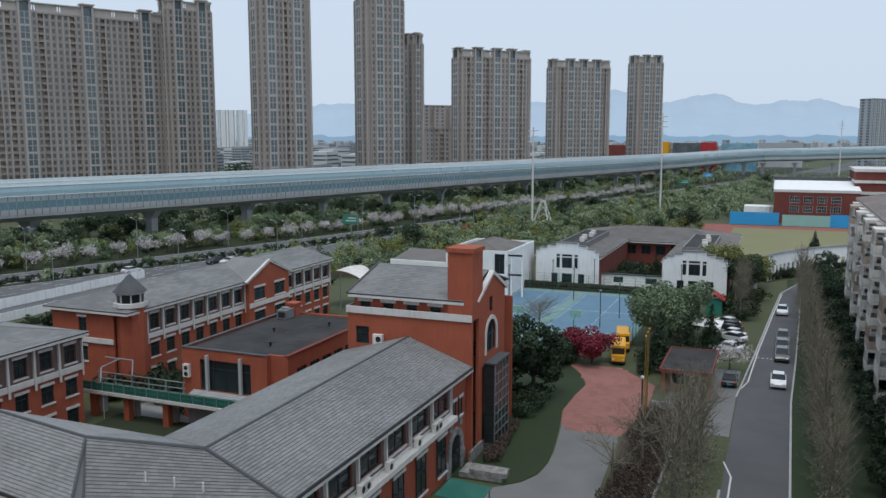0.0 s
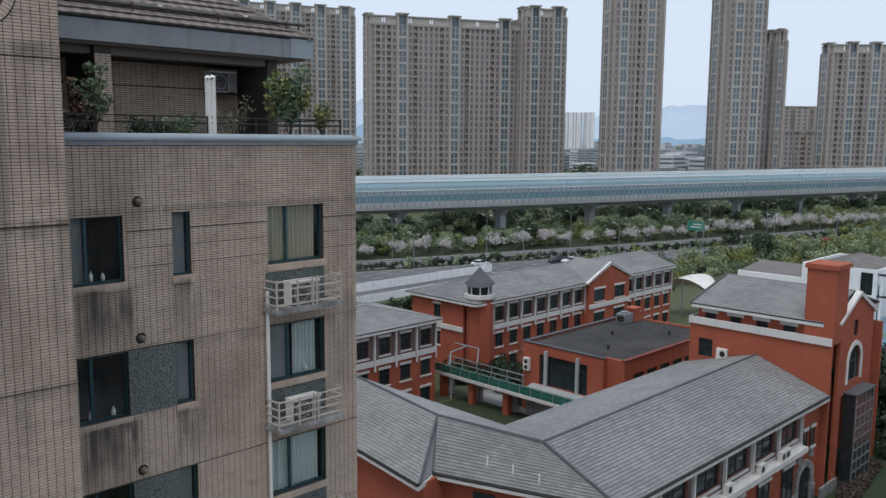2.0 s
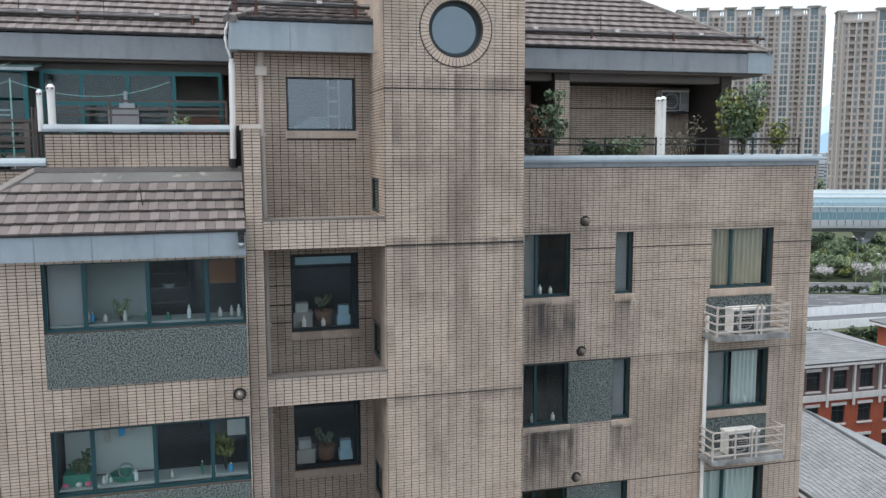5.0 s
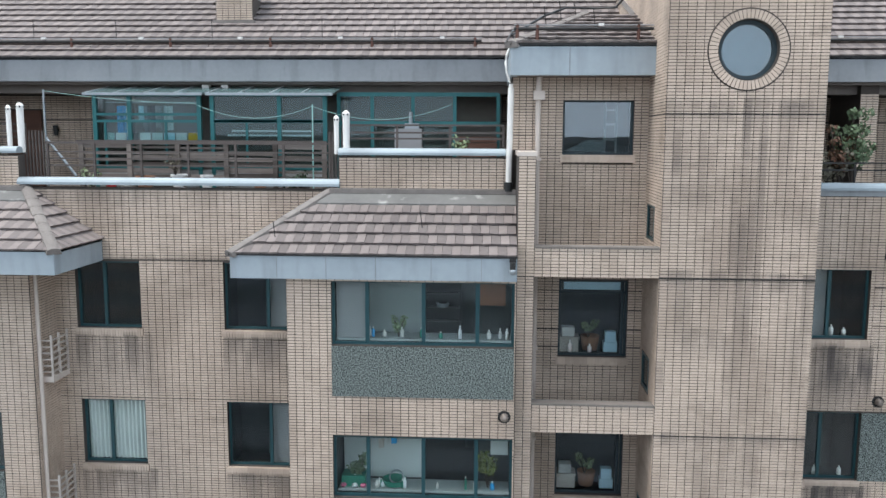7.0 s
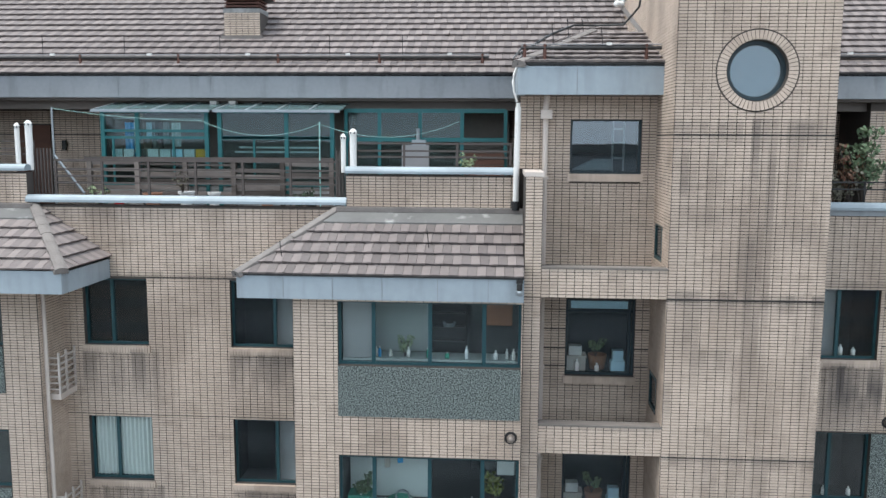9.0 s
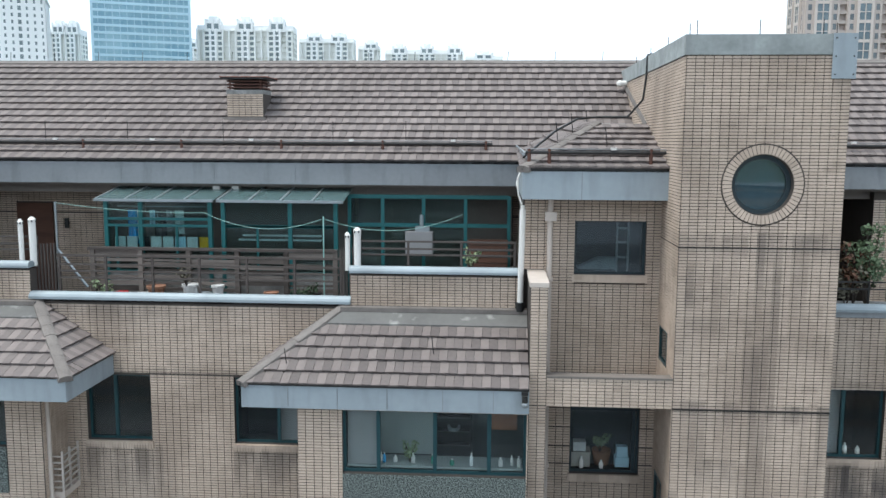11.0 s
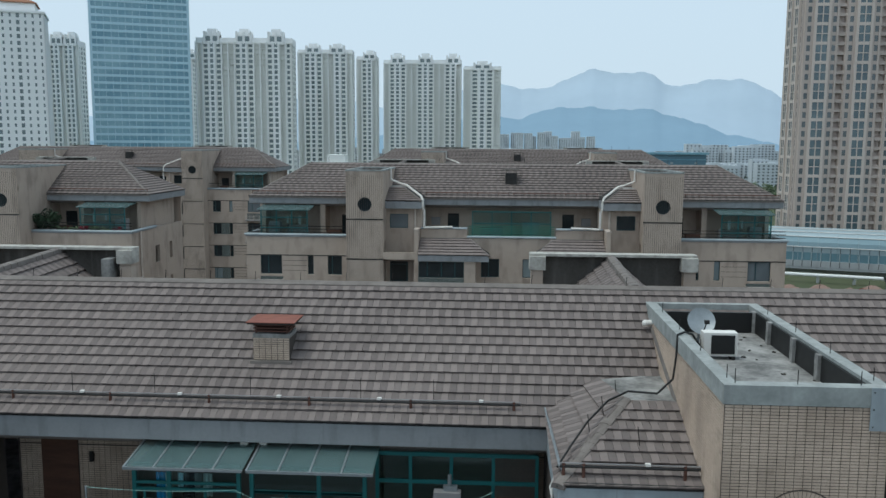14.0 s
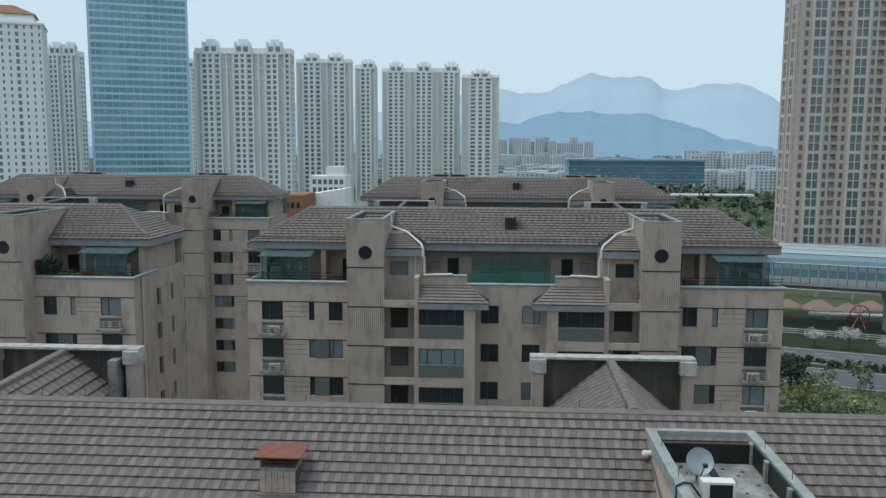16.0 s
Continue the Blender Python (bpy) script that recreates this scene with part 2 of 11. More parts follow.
M_METAL = streaked(mat("zinc_sheet", (0.325, 0.362, 0.385), (0.25, 0.28, 0.30), 0.6, 1.2, 8, 0.06, metal=0.1, spec=0.4), (0.12, 0.13, 0.135), 0.38, scale=(2.0, 2.0, 0.35), low=0.5, high=0.74)
M_COPZ = streaked(mat("zinc_coping", (0.315, 0.355, 0.375), (0.245, 0.28, 0.298), 0.5, 0.8, 8, 0.05, metal=0.1, spec=0.4), (0.13, 0.14, 0.145), 0.35, scale=(0.6, 0.6, 0.6), low=0.5, high=0.7)
M_FASCIA = streaked(mat("painted_fascia", (0.27, 0.277, 0.285), (0.195, 0.2, 0.208), 0.6, 1.0, 12, 0.08), (0.09, 0.09, 0.095), 0.45, scale=(2, 2, 0.5))
M_CONC = streaked(mat("weathered_concrete", (0.34, 0.33, 0.315), (0.13, 0.127, 0.122), 0.95, 1.8, 9, 0.5, amount=1.8), (0.06, 0.06, 0.06), 0.5)
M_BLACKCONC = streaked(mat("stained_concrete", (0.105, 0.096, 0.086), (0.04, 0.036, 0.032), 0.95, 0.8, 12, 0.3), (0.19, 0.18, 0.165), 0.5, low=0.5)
M_CAPSTONE = streaked(mat("stained_capstone", (0.50, 0.475, 0.43), (0.27, 0.255, 0.23), 0.9, 3.0, 14, 0.3, amount=1.6), (0.12, 0.105, 0.09), 0.5)
M_COPING = streaked(mat("coping_concrete", (0.34, 0.355, 0.345), (0.22, 0.232, 0.225), 0.85, 2.2, 12, 0.3, amount=1.6), (0.15, 0.15, 0.15), 0.4)
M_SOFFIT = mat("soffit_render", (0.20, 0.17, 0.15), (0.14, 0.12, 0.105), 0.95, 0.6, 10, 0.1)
M_GRANITE = mat("pebble_dash", (0.016, 0.02, 0.018), (0.20, 0.223, 0.207), 0.8, 42, 90, 0.7, amount=3.4)
M_TEAL = mat("teal_aluminium", (0.02, 0.068, 0.077), (0.013, 0.046, 0.053), 0.4, 2, 20, 0.02, metal=0.2, spec=0.5)
M_TEALG = mat("green_aluminium", (0.02, 0.135, 0.135), (0.014, 0.095, 0.098), 0.4, 2, 20, 0.02, metal=0.2, spec=0.5)
M_DARKF = mat("dark_window_frame", (0.03, 0.045, 0.05), (0.02, 0.03, 0.035), 0.45, 2, 20, 0.02)
M_WHITE = streaked(mat("white_plastic", (0.74, 0.71, 0.67), (0.62, 0.59, 0.55), 0.5, 2, 20, 0.03), (0.3, 0.28, 0.25), 0.35)
M_PIPE = mat("beige_pipe", (0.56, 0.48, 0.42), (0.45, 0.38, 0.33), 0.55, 2, 20, 0.03)
M_RUST = mat("rusty_steel", (0.13, 0.06, 0.042), (0.07, 0.036, 0.03), 0.8, 6, 40, 0.2)
M_RUSTCAP = mat("red_rusted_sheet", (0.25, 0.085, 0.055), (0.16, 0.06, 0.045), 0.7, 4, 30, 0.15)
M_STEEL = mat("dark_steel", (0.05, 0.048, 0.047), (0.03, 0.028, 0.027), 0.55, 5, 40, 0.1, metal=0.5)
M_GALV = mat("galvanised", (0.34, 0.36, 0.37), (0.24, 0.26, 0.27), 0.45, 5, 40, 0.05, metal=0.6)
M_BRONZE = mat("bronze_sheet", (0.24, 0.20, 0.17), (0.15, 0.125, 0.11), 0.35, 3, 30, 0.05, metal=0.5)
M_COIL = mat("dark_coil", (0.10, 0.095, 0.09), (0.06, 0.057, 0.054), 0.6, 3, 30, 0.1)
M_WOOD = mat("weathered_wood", (0.205, 0.17, 0.148), (0.05, 0.04, 0.034), 0.85, 4, 30, 0.3, stretch=(0.15, 1, 1), rnd=0.8)
M_WOODR = mat("brown_wood", (0.135, 0.065, 0.042), (0.07, 0.036, 0.026), 0.75, 4, 30, 0.2, stretch=(0.15, 1, 1), rnd=0.4)
M_RAIL = mat("brown_rail", (0.105, 0.085, 0.075), (0.07, 0.056, 0.05), 0.5, 4, 30, 0.05, metal=0.2)
M_CREAM = mat("cream_rail", (0.52, 0.46, 0.41), (0.38, 0.33, 0.29), 0.6, 3, 30, 0.05)
M_BLACK = mat("black_rubber", (0.012, 0.012, 0.012), (0.02, 0.02, 0.02), 0.5, 4, 30, 0.02)
# room colours are darkened to hold the dimness behind the panes
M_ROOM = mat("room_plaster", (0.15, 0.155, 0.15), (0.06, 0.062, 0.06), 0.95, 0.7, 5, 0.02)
# blue-grey put in for the reflection in the round window
M_PANE_MIRRORED = mat("blue_grey_blind", (0.30, 0.42, 0.48), (0.24, 0.35, 0.41), 0.9, 2.0, 12, 0.02)
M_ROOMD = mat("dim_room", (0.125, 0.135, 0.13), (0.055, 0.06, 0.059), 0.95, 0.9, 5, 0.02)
M_CURT = mat("pale_curtain", (0.62, 0.63, 0.60), (0.5, 0.52, 0.5), 0.9, 2, 40, 0.1)
M_PLASTER = mat("pale_plaster", (0.36, 0.385, 0.37), (0.27, 0.29, 0.28), 0.9, 1.2, 20, 0.03)
M_CURTB = mat("beige_curtain", (0.50, 0.42, 0.31), (0.40, 0.33, 0.25), 0.9, 2, 40, 0.1)
M_CURTG = mat("grey_blind", (0.27, 0.26, 0.26), (0.22, 0.215, 0.215), 0.9, 2, 40, 0.05)
M_GLASS = glass("window_glass", (0.95, 0.985, 0.98), 1.42, 0.01, 0.97, 0.05)
M_GLASSR = glass("reflective_glass", (0.7, 0.8, 0.82), 1.95, 0.01, 0.8, 0.05)
M_GLASST = glass("tinted_teal_glass", (0.78, 0.9, 0.9), 1.42, 0.01, 0.92, 0.05)
M_GLASSC = mat("canopy_glass", (0.14, 0.21, 0.21), (0.10, 0.16, 0.16), 0.25, 1.5, 12, 0.0, spec=0.6)
M_GLASSC.node_tree.nodes["Principled BSDF"].inputs["Alpha"].default_value = 0.5
M_GLASSD = mat("dark_pane", (0.028, 0.036, 0.04), (0.014, 0.019, 0.021), 0.12, 0.4, 2, 0.0, spec=0.4, amount=1.6)
# paled a little for the haze over the far woods
M_LEAF = mat("leaf", (0.142, 0.19, 0.105), (0.088, 0.125, 0.07), 0.7, 2, 12, 0.0, island=0.9, local=True)
M_LEAFY = mat("yellow_leaf", (0.21, 0.22, 0.06), (0.115, 0.135, 0.045), 0.7, 2, 12, 0.0, island=0.9, local=True)
M_REDTIP = mat("russet_leaf", (0.17, 0.075, 0.05), (0.10, 0.07, 0.04), 0.7, 2, 12, 0.0, island=0.9, local=True)
M_LEAFD = mat("dark_leaf", (0.036, 0.06, 0.03), (0.019, 0.034, 0.019), 0.75, 2, 12, 0.0, island=0.9, local=True)
M_LEAFR = mat("crimson_leaf", (0.23, 0.025, 0.04), (0.12, 0.012, 0.025), 0.7, 2, 12, 0.0, island=0.9, local=True)
# spring green with haze mixed in, as most of it stands far off
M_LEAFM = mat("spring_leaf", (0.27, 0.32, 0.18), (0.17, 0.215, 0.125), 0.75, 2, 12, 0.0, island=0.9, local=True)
M_BLOOM = mat("blossom", (0.66, 0.63, 0.63), (0.33, 0.30, 0.285), 0.8, 2, 12, 0.0, island=0.9, local=True)
M_TWIG = mat("bare_twig", (0.20, 0.18, 0.135), (0.12, 0.11, 0.08), 0.9, 3, 20, 0.0, island=0.8, local=True)
M_LEAFB = mat("brown_hedge_leaf", (0.095, 0.07, 0.055), (0.05, 0.038, 0.03), 0.9, 2, 12, 0.0, island=0.9, local=True)
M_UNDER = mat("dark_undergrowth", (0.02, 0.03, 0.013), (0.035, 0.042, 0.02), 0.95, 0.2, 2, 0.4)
M_BARK = mat("bark", (0.10, 0.08, 0.065), (0.05, 0.04, 0.035), 0.95, 3, 20, 0.3, local=True)
M_PINK = mat("pink_cloth", (0.62, 0.16, 0.26), (0.5, 0.12, 0.2), 0.9, 6, 40, 0.1)
M_TERRA = mat("terracotta", (0.30, 0.15, 0.09), (0.22, 0.11, 0.07), 0.85)
M_ORANGE = streaked(mat("orange_brick", (0.375, 0.1, 0.054), (0.285, 0.075, 0.042), 0.85, 0.5, 8, 0.1), (0.14, 0.045, 0.028), 0.3)
M_MAUVE = streaked(mat("mauve_render", (0.17, 0.115, 0.105), (0.12, 0.082, 0.075), 0.85, 0.6, 8, 0.05), (0.06, 0.045, 0.04), 0.35)
M_BAND = streaked(mat("white_band", (0.66, 0.64, 0.61), (0.54, 0.52, 0.50), 0.75, 1, 10, 0.05), (0.3, 0.28, 0.26), 0.35)
M_SLATEB = mat("brown_roof_tile", (0.165, 0.152, 0.143), (0.12, 0.112, 0.106), 0.85, 0.25, 6, 0.1, island=0.35, rnd=0.3)
M_SLATE = mat("grey_roof_tile", (0.235, 0.236, 0.234), (0.155, 0.157, 0.157), 0.8, 0.25, 6, 0.1, island=0.45, rnd=0.3)
M_SLATEBED = mat("grey_roof_bed", (0.07, 0.07, 0.07), (0.05, 0.05, 0.05), 0.9)
M_SLATED = mat("dark_slate", (0.095, 0.098, 0.105), (0.06, 0.062, 0.067), 0.75, 0.8, 6, 0.2)
M_TAR = mat("tar_roof", (0.046, 0.043, 0.042), (0.02, 0.019, 0.019), 0.8, 0.35, 5, 0.1, amount=1.6)
M_WALLW = streaked(mat("white_render", (0.84, 0.84, 0.83), (0.74, 0.74, 0.74), 0.85, 0.5, 8, 0.05), (0.3, 0.3, 0.3), 0.3)
M_REDB = mat("red_brick_far", (0.195, 0.055, 0.042), (0.14, 0.04, 0.032), 0.85, 0.3, 4, 0.05)
M_ASPH = mat("asphalt", (0.105, 0.106, 0.112), (0.075, 0.076, 0.08), 0.9, 0.15, 30, 0.15)
M_HWY = mat("highway_asphalt", (0.125, 0.125, 0.13), (0.09, 0.09, 0.094), 0.9, 0.05, 3, 0.1)
M_DRIVE = mat("drive_paving", (0.19, 0.188, 0.184), (0.13, 0.13, 0.128), 0.9, 0.25, 8, 0.12)
M_PAVE = mat("grey_paving", (0.30, 0.30, 0.30), (0.22, 0.22, 0.22), 0.9, 0.3, 6, 0.1, rnd=0.3)
M_REDPAVE = mat("red_paving", (0.30, 0.135, 0.115), (0.22, 0.10, 0.085), 0.9, 0.3, 6, 0.1, island=0.4)
M_KERB = mat("kerb_stone", (0.42, 0.42, 0.41), (0.3, 0.3, 0.3), 0.9, 1, 12, 0.1)
M_PAINT = mat("road_paint", (0.66, 0.66, 0.64), (0.45, 0.45, 0.44), 0.8, 1.5, 20, 0.05)
M_GRASS = mat("grass", (0.055, 0.072, 0.033), (0.085, 0.09, 0.05), 0.95, 0.12, 2.5, 0.4)
M_LAWN = mat("lawn", (0.021, 0.036, 0.015), (0.032, 0.045, 0.02), 0.95, 0.3, 6, 0.4)
M_SOIL = mat("brown_hedge_bed", (0.075, 0.05, 0.038), (0.045, 0.032, 0.026), 0.95, 0.7, 6, 0.5)
M_COURTB = mat("blue_court", (0.125, 0.215, 0.295), (0.10, 0.18, 0.25), 0.8, 0.3, 5, 0.05)
M_COURTG = mat("green_court", (0.18, 0.28, 0.265), (0.14, 0.23, 0.22), 0.8, 0.3, 5, 0.05)
M_TRACK = mat("running_track", (0.28, 0.10, 0.08), (0.22, 0.08, 0.065), 0.9, 0.2, 5, 0.05)
M_PITCH = mat("dry_pitch", (0.17, 0.175, 0.085), (0.22, 0.20, 0.11), 0.95, 0.08, 2, 0.2)
M_YELLOW = mat("yellow_paint", (0.72, 0.36, 0.015), (0.62, 0.30, 0.015), 0.4, 2, 20, 0.0)
M_GOLD = mat("gold_paint", (0.40, 0.28, 0.08), (0.30, 0.20, 0.06), 0.4, 2, 20, 0.0, metal=0.5)
M_FLATS = streaked(mat("grey_render", (0.70, 0.67, 0.62), (0.52, 0.49, 0.455), 0.9, 0.5, 6, 0.1), (0.13, 0.125, 0.115), 0.45)
M_BLUE = mat("blue_sheet", (0.05, 0.34, 0.66), (0.04, 0.28, 0.56), 0.5, 0.3, 5, 0.0)
M_TURQ = mat("turquoise_sheet", (0.30, 0.50, 0.45), (0.25, 0.43, 0.39), 0.5, 0.3, 5, 0.0)
M_GREENS = mat("green_sheet", (0.045, 0.23, 0.16), (0.03, 0.16, 0.11), 0.45, 0.8, 8, 0.0)
M_GREENG = mat("green_parapet_glass", (0.035, 0.15, 0.12), (0.02, 0.10, 0.08), 0.15, 0.8, 6, 0.0, spec=0.6)
M_GREENB = mat("weathered_green_sheet", (0.095, 0.165, 0.145), (0.07, 0.125, 0.11), 0.5, 0.8, 8, 0.0)
M_BROWNT = mat("brown_stone_tower", (0.355, 0.308, 0.28), (0.295, 0.255, 0.23), 0.85, 0.05, 0.8, 0.0)
M_BROWNL = mat("beige_stone_tower", (0.47, 0.425, 0.39), (0.40, 0.36, 0.33), 0.85, 0.05, 0.8, 0.0)
M_PINKT = mat("rose_stone_tower", (0.53, 0.45, 0.405), (0.45, 0.38, 0.342), 0.85, 0.05, 0.8, 0.0)
M_PINKL = mat("pale_rose_stone", (0.63, 0.545, 0.49), (0.54, 0.465, 0.42), 0.85, 0.05, 0.8, 0.0)
# teal glass, lightened to carry the haze before the far hall
M_HALLG = mat("teal_hall_glass", (0.14, 0.235, 0.30), (0.10, 0.185, 0.24), 0.15, 0.06, 0.5, 0.0, spec=0.7)
M_CREAMT = mat("cream_tower", (0.82, 0.82, 0.79), (0.74, 0.74, 0.71), 0.85, 0.05, 0.8, 0.0)
# distance haze is mixed into this white
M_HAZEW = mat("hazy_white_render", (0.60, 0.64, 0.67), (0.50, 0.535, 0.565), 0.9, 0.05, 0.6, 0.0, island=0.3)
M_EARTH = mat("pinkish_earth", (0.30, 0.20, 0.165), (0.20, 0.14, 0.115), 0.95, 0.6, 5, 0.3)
# grey with the haze of distance painted in
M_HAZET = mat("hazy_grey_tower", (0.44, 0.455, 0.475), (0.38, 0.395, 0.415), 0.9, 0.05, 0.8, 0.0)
M_WHITET = mat("white_tower", (0.87, 0.87, 0.865), (0.80, 0.80, 0.80), 0.8, 0.05, 0.8, 0.0)
M_PANE = mat("far_pane", (0.15, 0.17, 0.18), (0.09, 0.105, 0.115), 0.15, 0.12, 0.9, 0.0, spec=0.6, amount=2.0)
M_PANEBLUE = mat("blue_bay_pane", (0.14, 0.19, 0.21), (0.085, 0.12, 0.14), 0.15, 0.12, 0.9, 0.0, spec=0.7, amount=2.0)
M_PANEMID = mat("grey_blue_pane", (0.22, 0.265, 0.275), (0.13, 0.16, 0.17), 0.2, 0.12, 0.9, 0.0, spec=0.6, amount=2.0)
M_PANEPALE = mat("pale_pane", (0.34, 0.40, 0.41), (0.22, 0.265, 0.275), 0.2, 0.12, 0.9, 0.0, spec=0.7, amount=2.0)
M_PANEB = mat("blue_curtain_wall", (0.25, 0.42, 0.50), (0.11, 0.26, 0.35), 0.12, 0.06, 0.5, 0.0, spec=0.8, amount=2.0)
M_STRIP = mat("pale_spandrel", (0.50, 0.68, 0.77), (0.42, 0.59, 0.68), 0.4, 0.1, 2, 0.0)
M_VIA = streaked(mat("viaduct_concrete", (0.42, 0.43, 0.43), (0.33, 0.34, 0.34), 0.9, 0.1, 2, 0.05), (0.2, 0.2, 0.2), 0.35, scale=(0.6, 0.6, 0.1))
M_VIAM = mat("barrier_sheet", (0.36, 0.43, 0.455), (0.29, 0.36, 0.385), 0.35, 0.05, 1, 0.0, metal=0.2, spec=0.5)
M_VIAS = mat("barrier_side_sheet", (0.25, 0.35, 0.385), (0.20, 0.29, 0.325), 0.3, 0.05, 1, 0.0, metal=0.2, spec=0.6)
M_VIAG = mat("barrier_glazing", (0.16, 0.27, 0.31), (0.12, 0.21, 0.25), 0.15, 0.05, 1, 0.0, spec=0.7)
M_CITY = mat("distant_city", (0.55, 0.56, 0.57), (0.30, 0.31, 0.33), 0.9, 0.01, 0.05, 0.0, island=1.2)
M_CARW = mat("white_car_paint", (0.75, 0.75, 0.76), (0.68, 0.68, 0.69), 0.25, 1, 10, 0.0, spec=0.6)
M_CARB = mat("black_car_paint", (0.02, 0.02, 0.024), (0.03, 0.03, 0.034), 0.2, 1, 10, 0.0, spec=0.6)
M_CARG = mat("grey_car_paint", (0.17, 0.165, 0.16), (0.14, 0.135, 0.13), 0.25, 1, 10, 0.0, metal=0.5, spec=0.6)
M_CARR = mat("red_car_paint", (0.42, 0.03, 0.03), (0.36, 0.025, 0.025), 0.25, 1, 10, 0.0, spec=0.6)


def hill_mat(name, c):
    """Far hills: a plain backdrop, the blue haze of distance put into the colour."""
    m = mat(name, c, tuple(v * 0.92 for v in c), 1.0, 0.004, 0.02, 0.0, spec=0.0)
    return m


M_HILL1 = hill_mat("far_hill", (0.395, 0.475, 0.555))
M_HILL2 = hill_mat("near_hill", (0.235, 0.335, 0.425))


# ---- mesh helpers ----
class MB:
    def __init__(self):
        self.v, self.f, self.s = [], [], []

    def box(self, x0, y0, z0, x1, y1, z1, m=None):
        x0, x1 = min(x0, x1), max(x0, x1)
        y0, y1 = min(y0, y1), max(y0, y1)
        z0, z1 = min(z0, z1), max(z0, z1)
        k = len(self.v)
        pts = [(x0, y0, z0), (x1, y0, z0), (x1, y1, z0), (x0, y1, z0), (x0, y0, z1), (x1, y0, z1), (x1, y1, z1), (x0, y1, z1)]
        self.v += [tuple(m @ Vector(p)) for p in pts] if m else pts
        self.f += [tuple(k + i for i in q) for q in ((3, 2, 1, 0), (4, 5, 6, 7), (0, 1, 5, 4), (1, 2, 6, 5), (2, 3, 7, 6), (3, 0, 4, 7))]
        return self

    def poly(self, *pts):
        k = len(self.v)
        self.v += [tuple(p) for p in pts]
        self.f.append(tuple(range(k, k + len(pts))))
        return self

    def slab(self, pts, d):
        """A flat polygon given thickness d (a vector) below it."""
        d = Vector(d)
        k, n = len(self.v), len(pts)
        self.v += [tuple(p) for p in pts] + [tuple(Vector(p) + d) for p in pts]
        self.f.append(tuple(range(k, k + n)))
        self.f.append(tuple(range(k + 2 * n - 1, k + n - 1, -1)))
        for i in range(n):
            j = (i + 1) % n
            self.f.append((k + j, k + i, k + n + i, k + n + j))
        return self

    def rod(self, a, b, r, n=8, r2=None, cap=True):
        a, b = Vector(a), Vector(b)
        q = (b - a).to_track_quat('Z', 'Y')
        k = len(self.v)
        for p, rr in ((a, r), (b, r if r2 is None else r2)):
            for i in range(n):
                t = 2 * math.pi * i / n
                self.v.append(tuple(p + q @ Vector((rr * math.cos(t), rr * math.sin(t), 0))))
        for i in range(n):
            j = (i + 1) % n
            self.f.append((k + i, k + j, k + n + j, k + n + i))
        if cap:
            self.f.append(tuple(range(k + n - 1, k - 1, -1)))
            self.f.append(tuple(range(k + n, k + 2 * n)))
        return self

    def path(self, pts, r, n=6):
        for a, b in zip(pts, pts[1:]):
            self.rod(a, b, r, n)
        return self

    def sphere(self, c, r, n=10, sz=1.0):
        k, rings = len(self.v), n // 2
        for i in range(rings + 1):
            for j in range(n):
                p, t = math.pi * i / rings, 2 * math.pi * j / n
                self.v.append((c[0] + r * math.sin(p) * math.cos(t), c[1] + r * math.sin(p) * math.sin(t), c[2] + r * sz * math.cos(p)))
        for i in range(rings):
            for j in range(n):
                jj = (j + 1) % n
                self.f.append((k + i * n + j, k + (i + 1) * n + j, k + (i + 1) * n + jj, k + i * n + jj))
        return self

    def turn(self, prof, c, n=16):
        """A lathe: prof of (radius, z) round the upright through c."""
        k = len(self.v)
        for r, z in prof:
            for j in range(n):
                t = 2 * math.pi * j / n
                self.v.append((c[0] + r * math.cos(t), c[1] + r * math.sin(t), c[2] + z))
        for i in range(len(prof) - 1):
            for j in range(n):
                jj = (j + 1) % n
                self.f.append((k + i * n + j, k + i * n + jj, k + (i + 1) * n + jj, k + (i + 1) * n + j))
        return self

    def lattice(self, put, us, zs, solid, p0, p1):
        """One connected plate between the planes p0 and p1: the cells of the grid us x zs for which solid(i, j) holds."""
        us, zs = sorted(us), sorted(zs)
        seen = {}

        def vert(i, j, k):
            if (i, j, k) not in seen:
                seen[(i, j, k)] = len(self.v)
                self.v.append(put((p0, p1)[k], us[i], zs[j]))
            return seen[(i, j, k)]
        nu, nz = len(us) - 1, len(zs) - 1
        on = {(i, j) for i in range(nu) for j in range(nz) if solid(i, j)}
        for i, j in on:
            self.f.append((vert(i, j, 0), vert(i + 1, j, 0), vert(i + 1, j + 1, 0), vert(i, j + 1, 0)))
            self.f.append((vert(i, j + 1, 1), vert(i + 1, j + 1, 1), vert(i + 1, j, 1), vert(i, j, 1)))
            for a, b, e in (((i, j), (i + 1, j), (i, j - 1)), ((i + 1, j), (i + 1, j + 1), (i + 1, j)), ((i + 1, j + 1), (i, j + 1), (i, j + 1)), ((i, j + 1), (i, j), (i - 1, j))):
                if e not in on:
                    self.f.append((vert(*b, 0), vert(*a, 0), vert(*a, 1), vert(*b, 1)))
        return self

    def frame_grid(self, put, u0, u1, z0, z1, w, bars, cross, p0, p1):
        """A window frame with mullions at bars and transoms at cross, as one connected piece."""
        us, zs = [u0, u0 + w], [z0, z0 + w]
        for b, h in sorted(bars):
            us += [b - h, b + h]
        for c, h in sorted(cross):
            zs += [c - h, c + h]
        us += [u1 - w, u1]
        zs += [z1 - w, z1]
        bu = {i for i in range(len(us) - 1) if i % 2 == 0}
        bz = {j for j in range(len(zs) - 1) if j % 2 == 0}
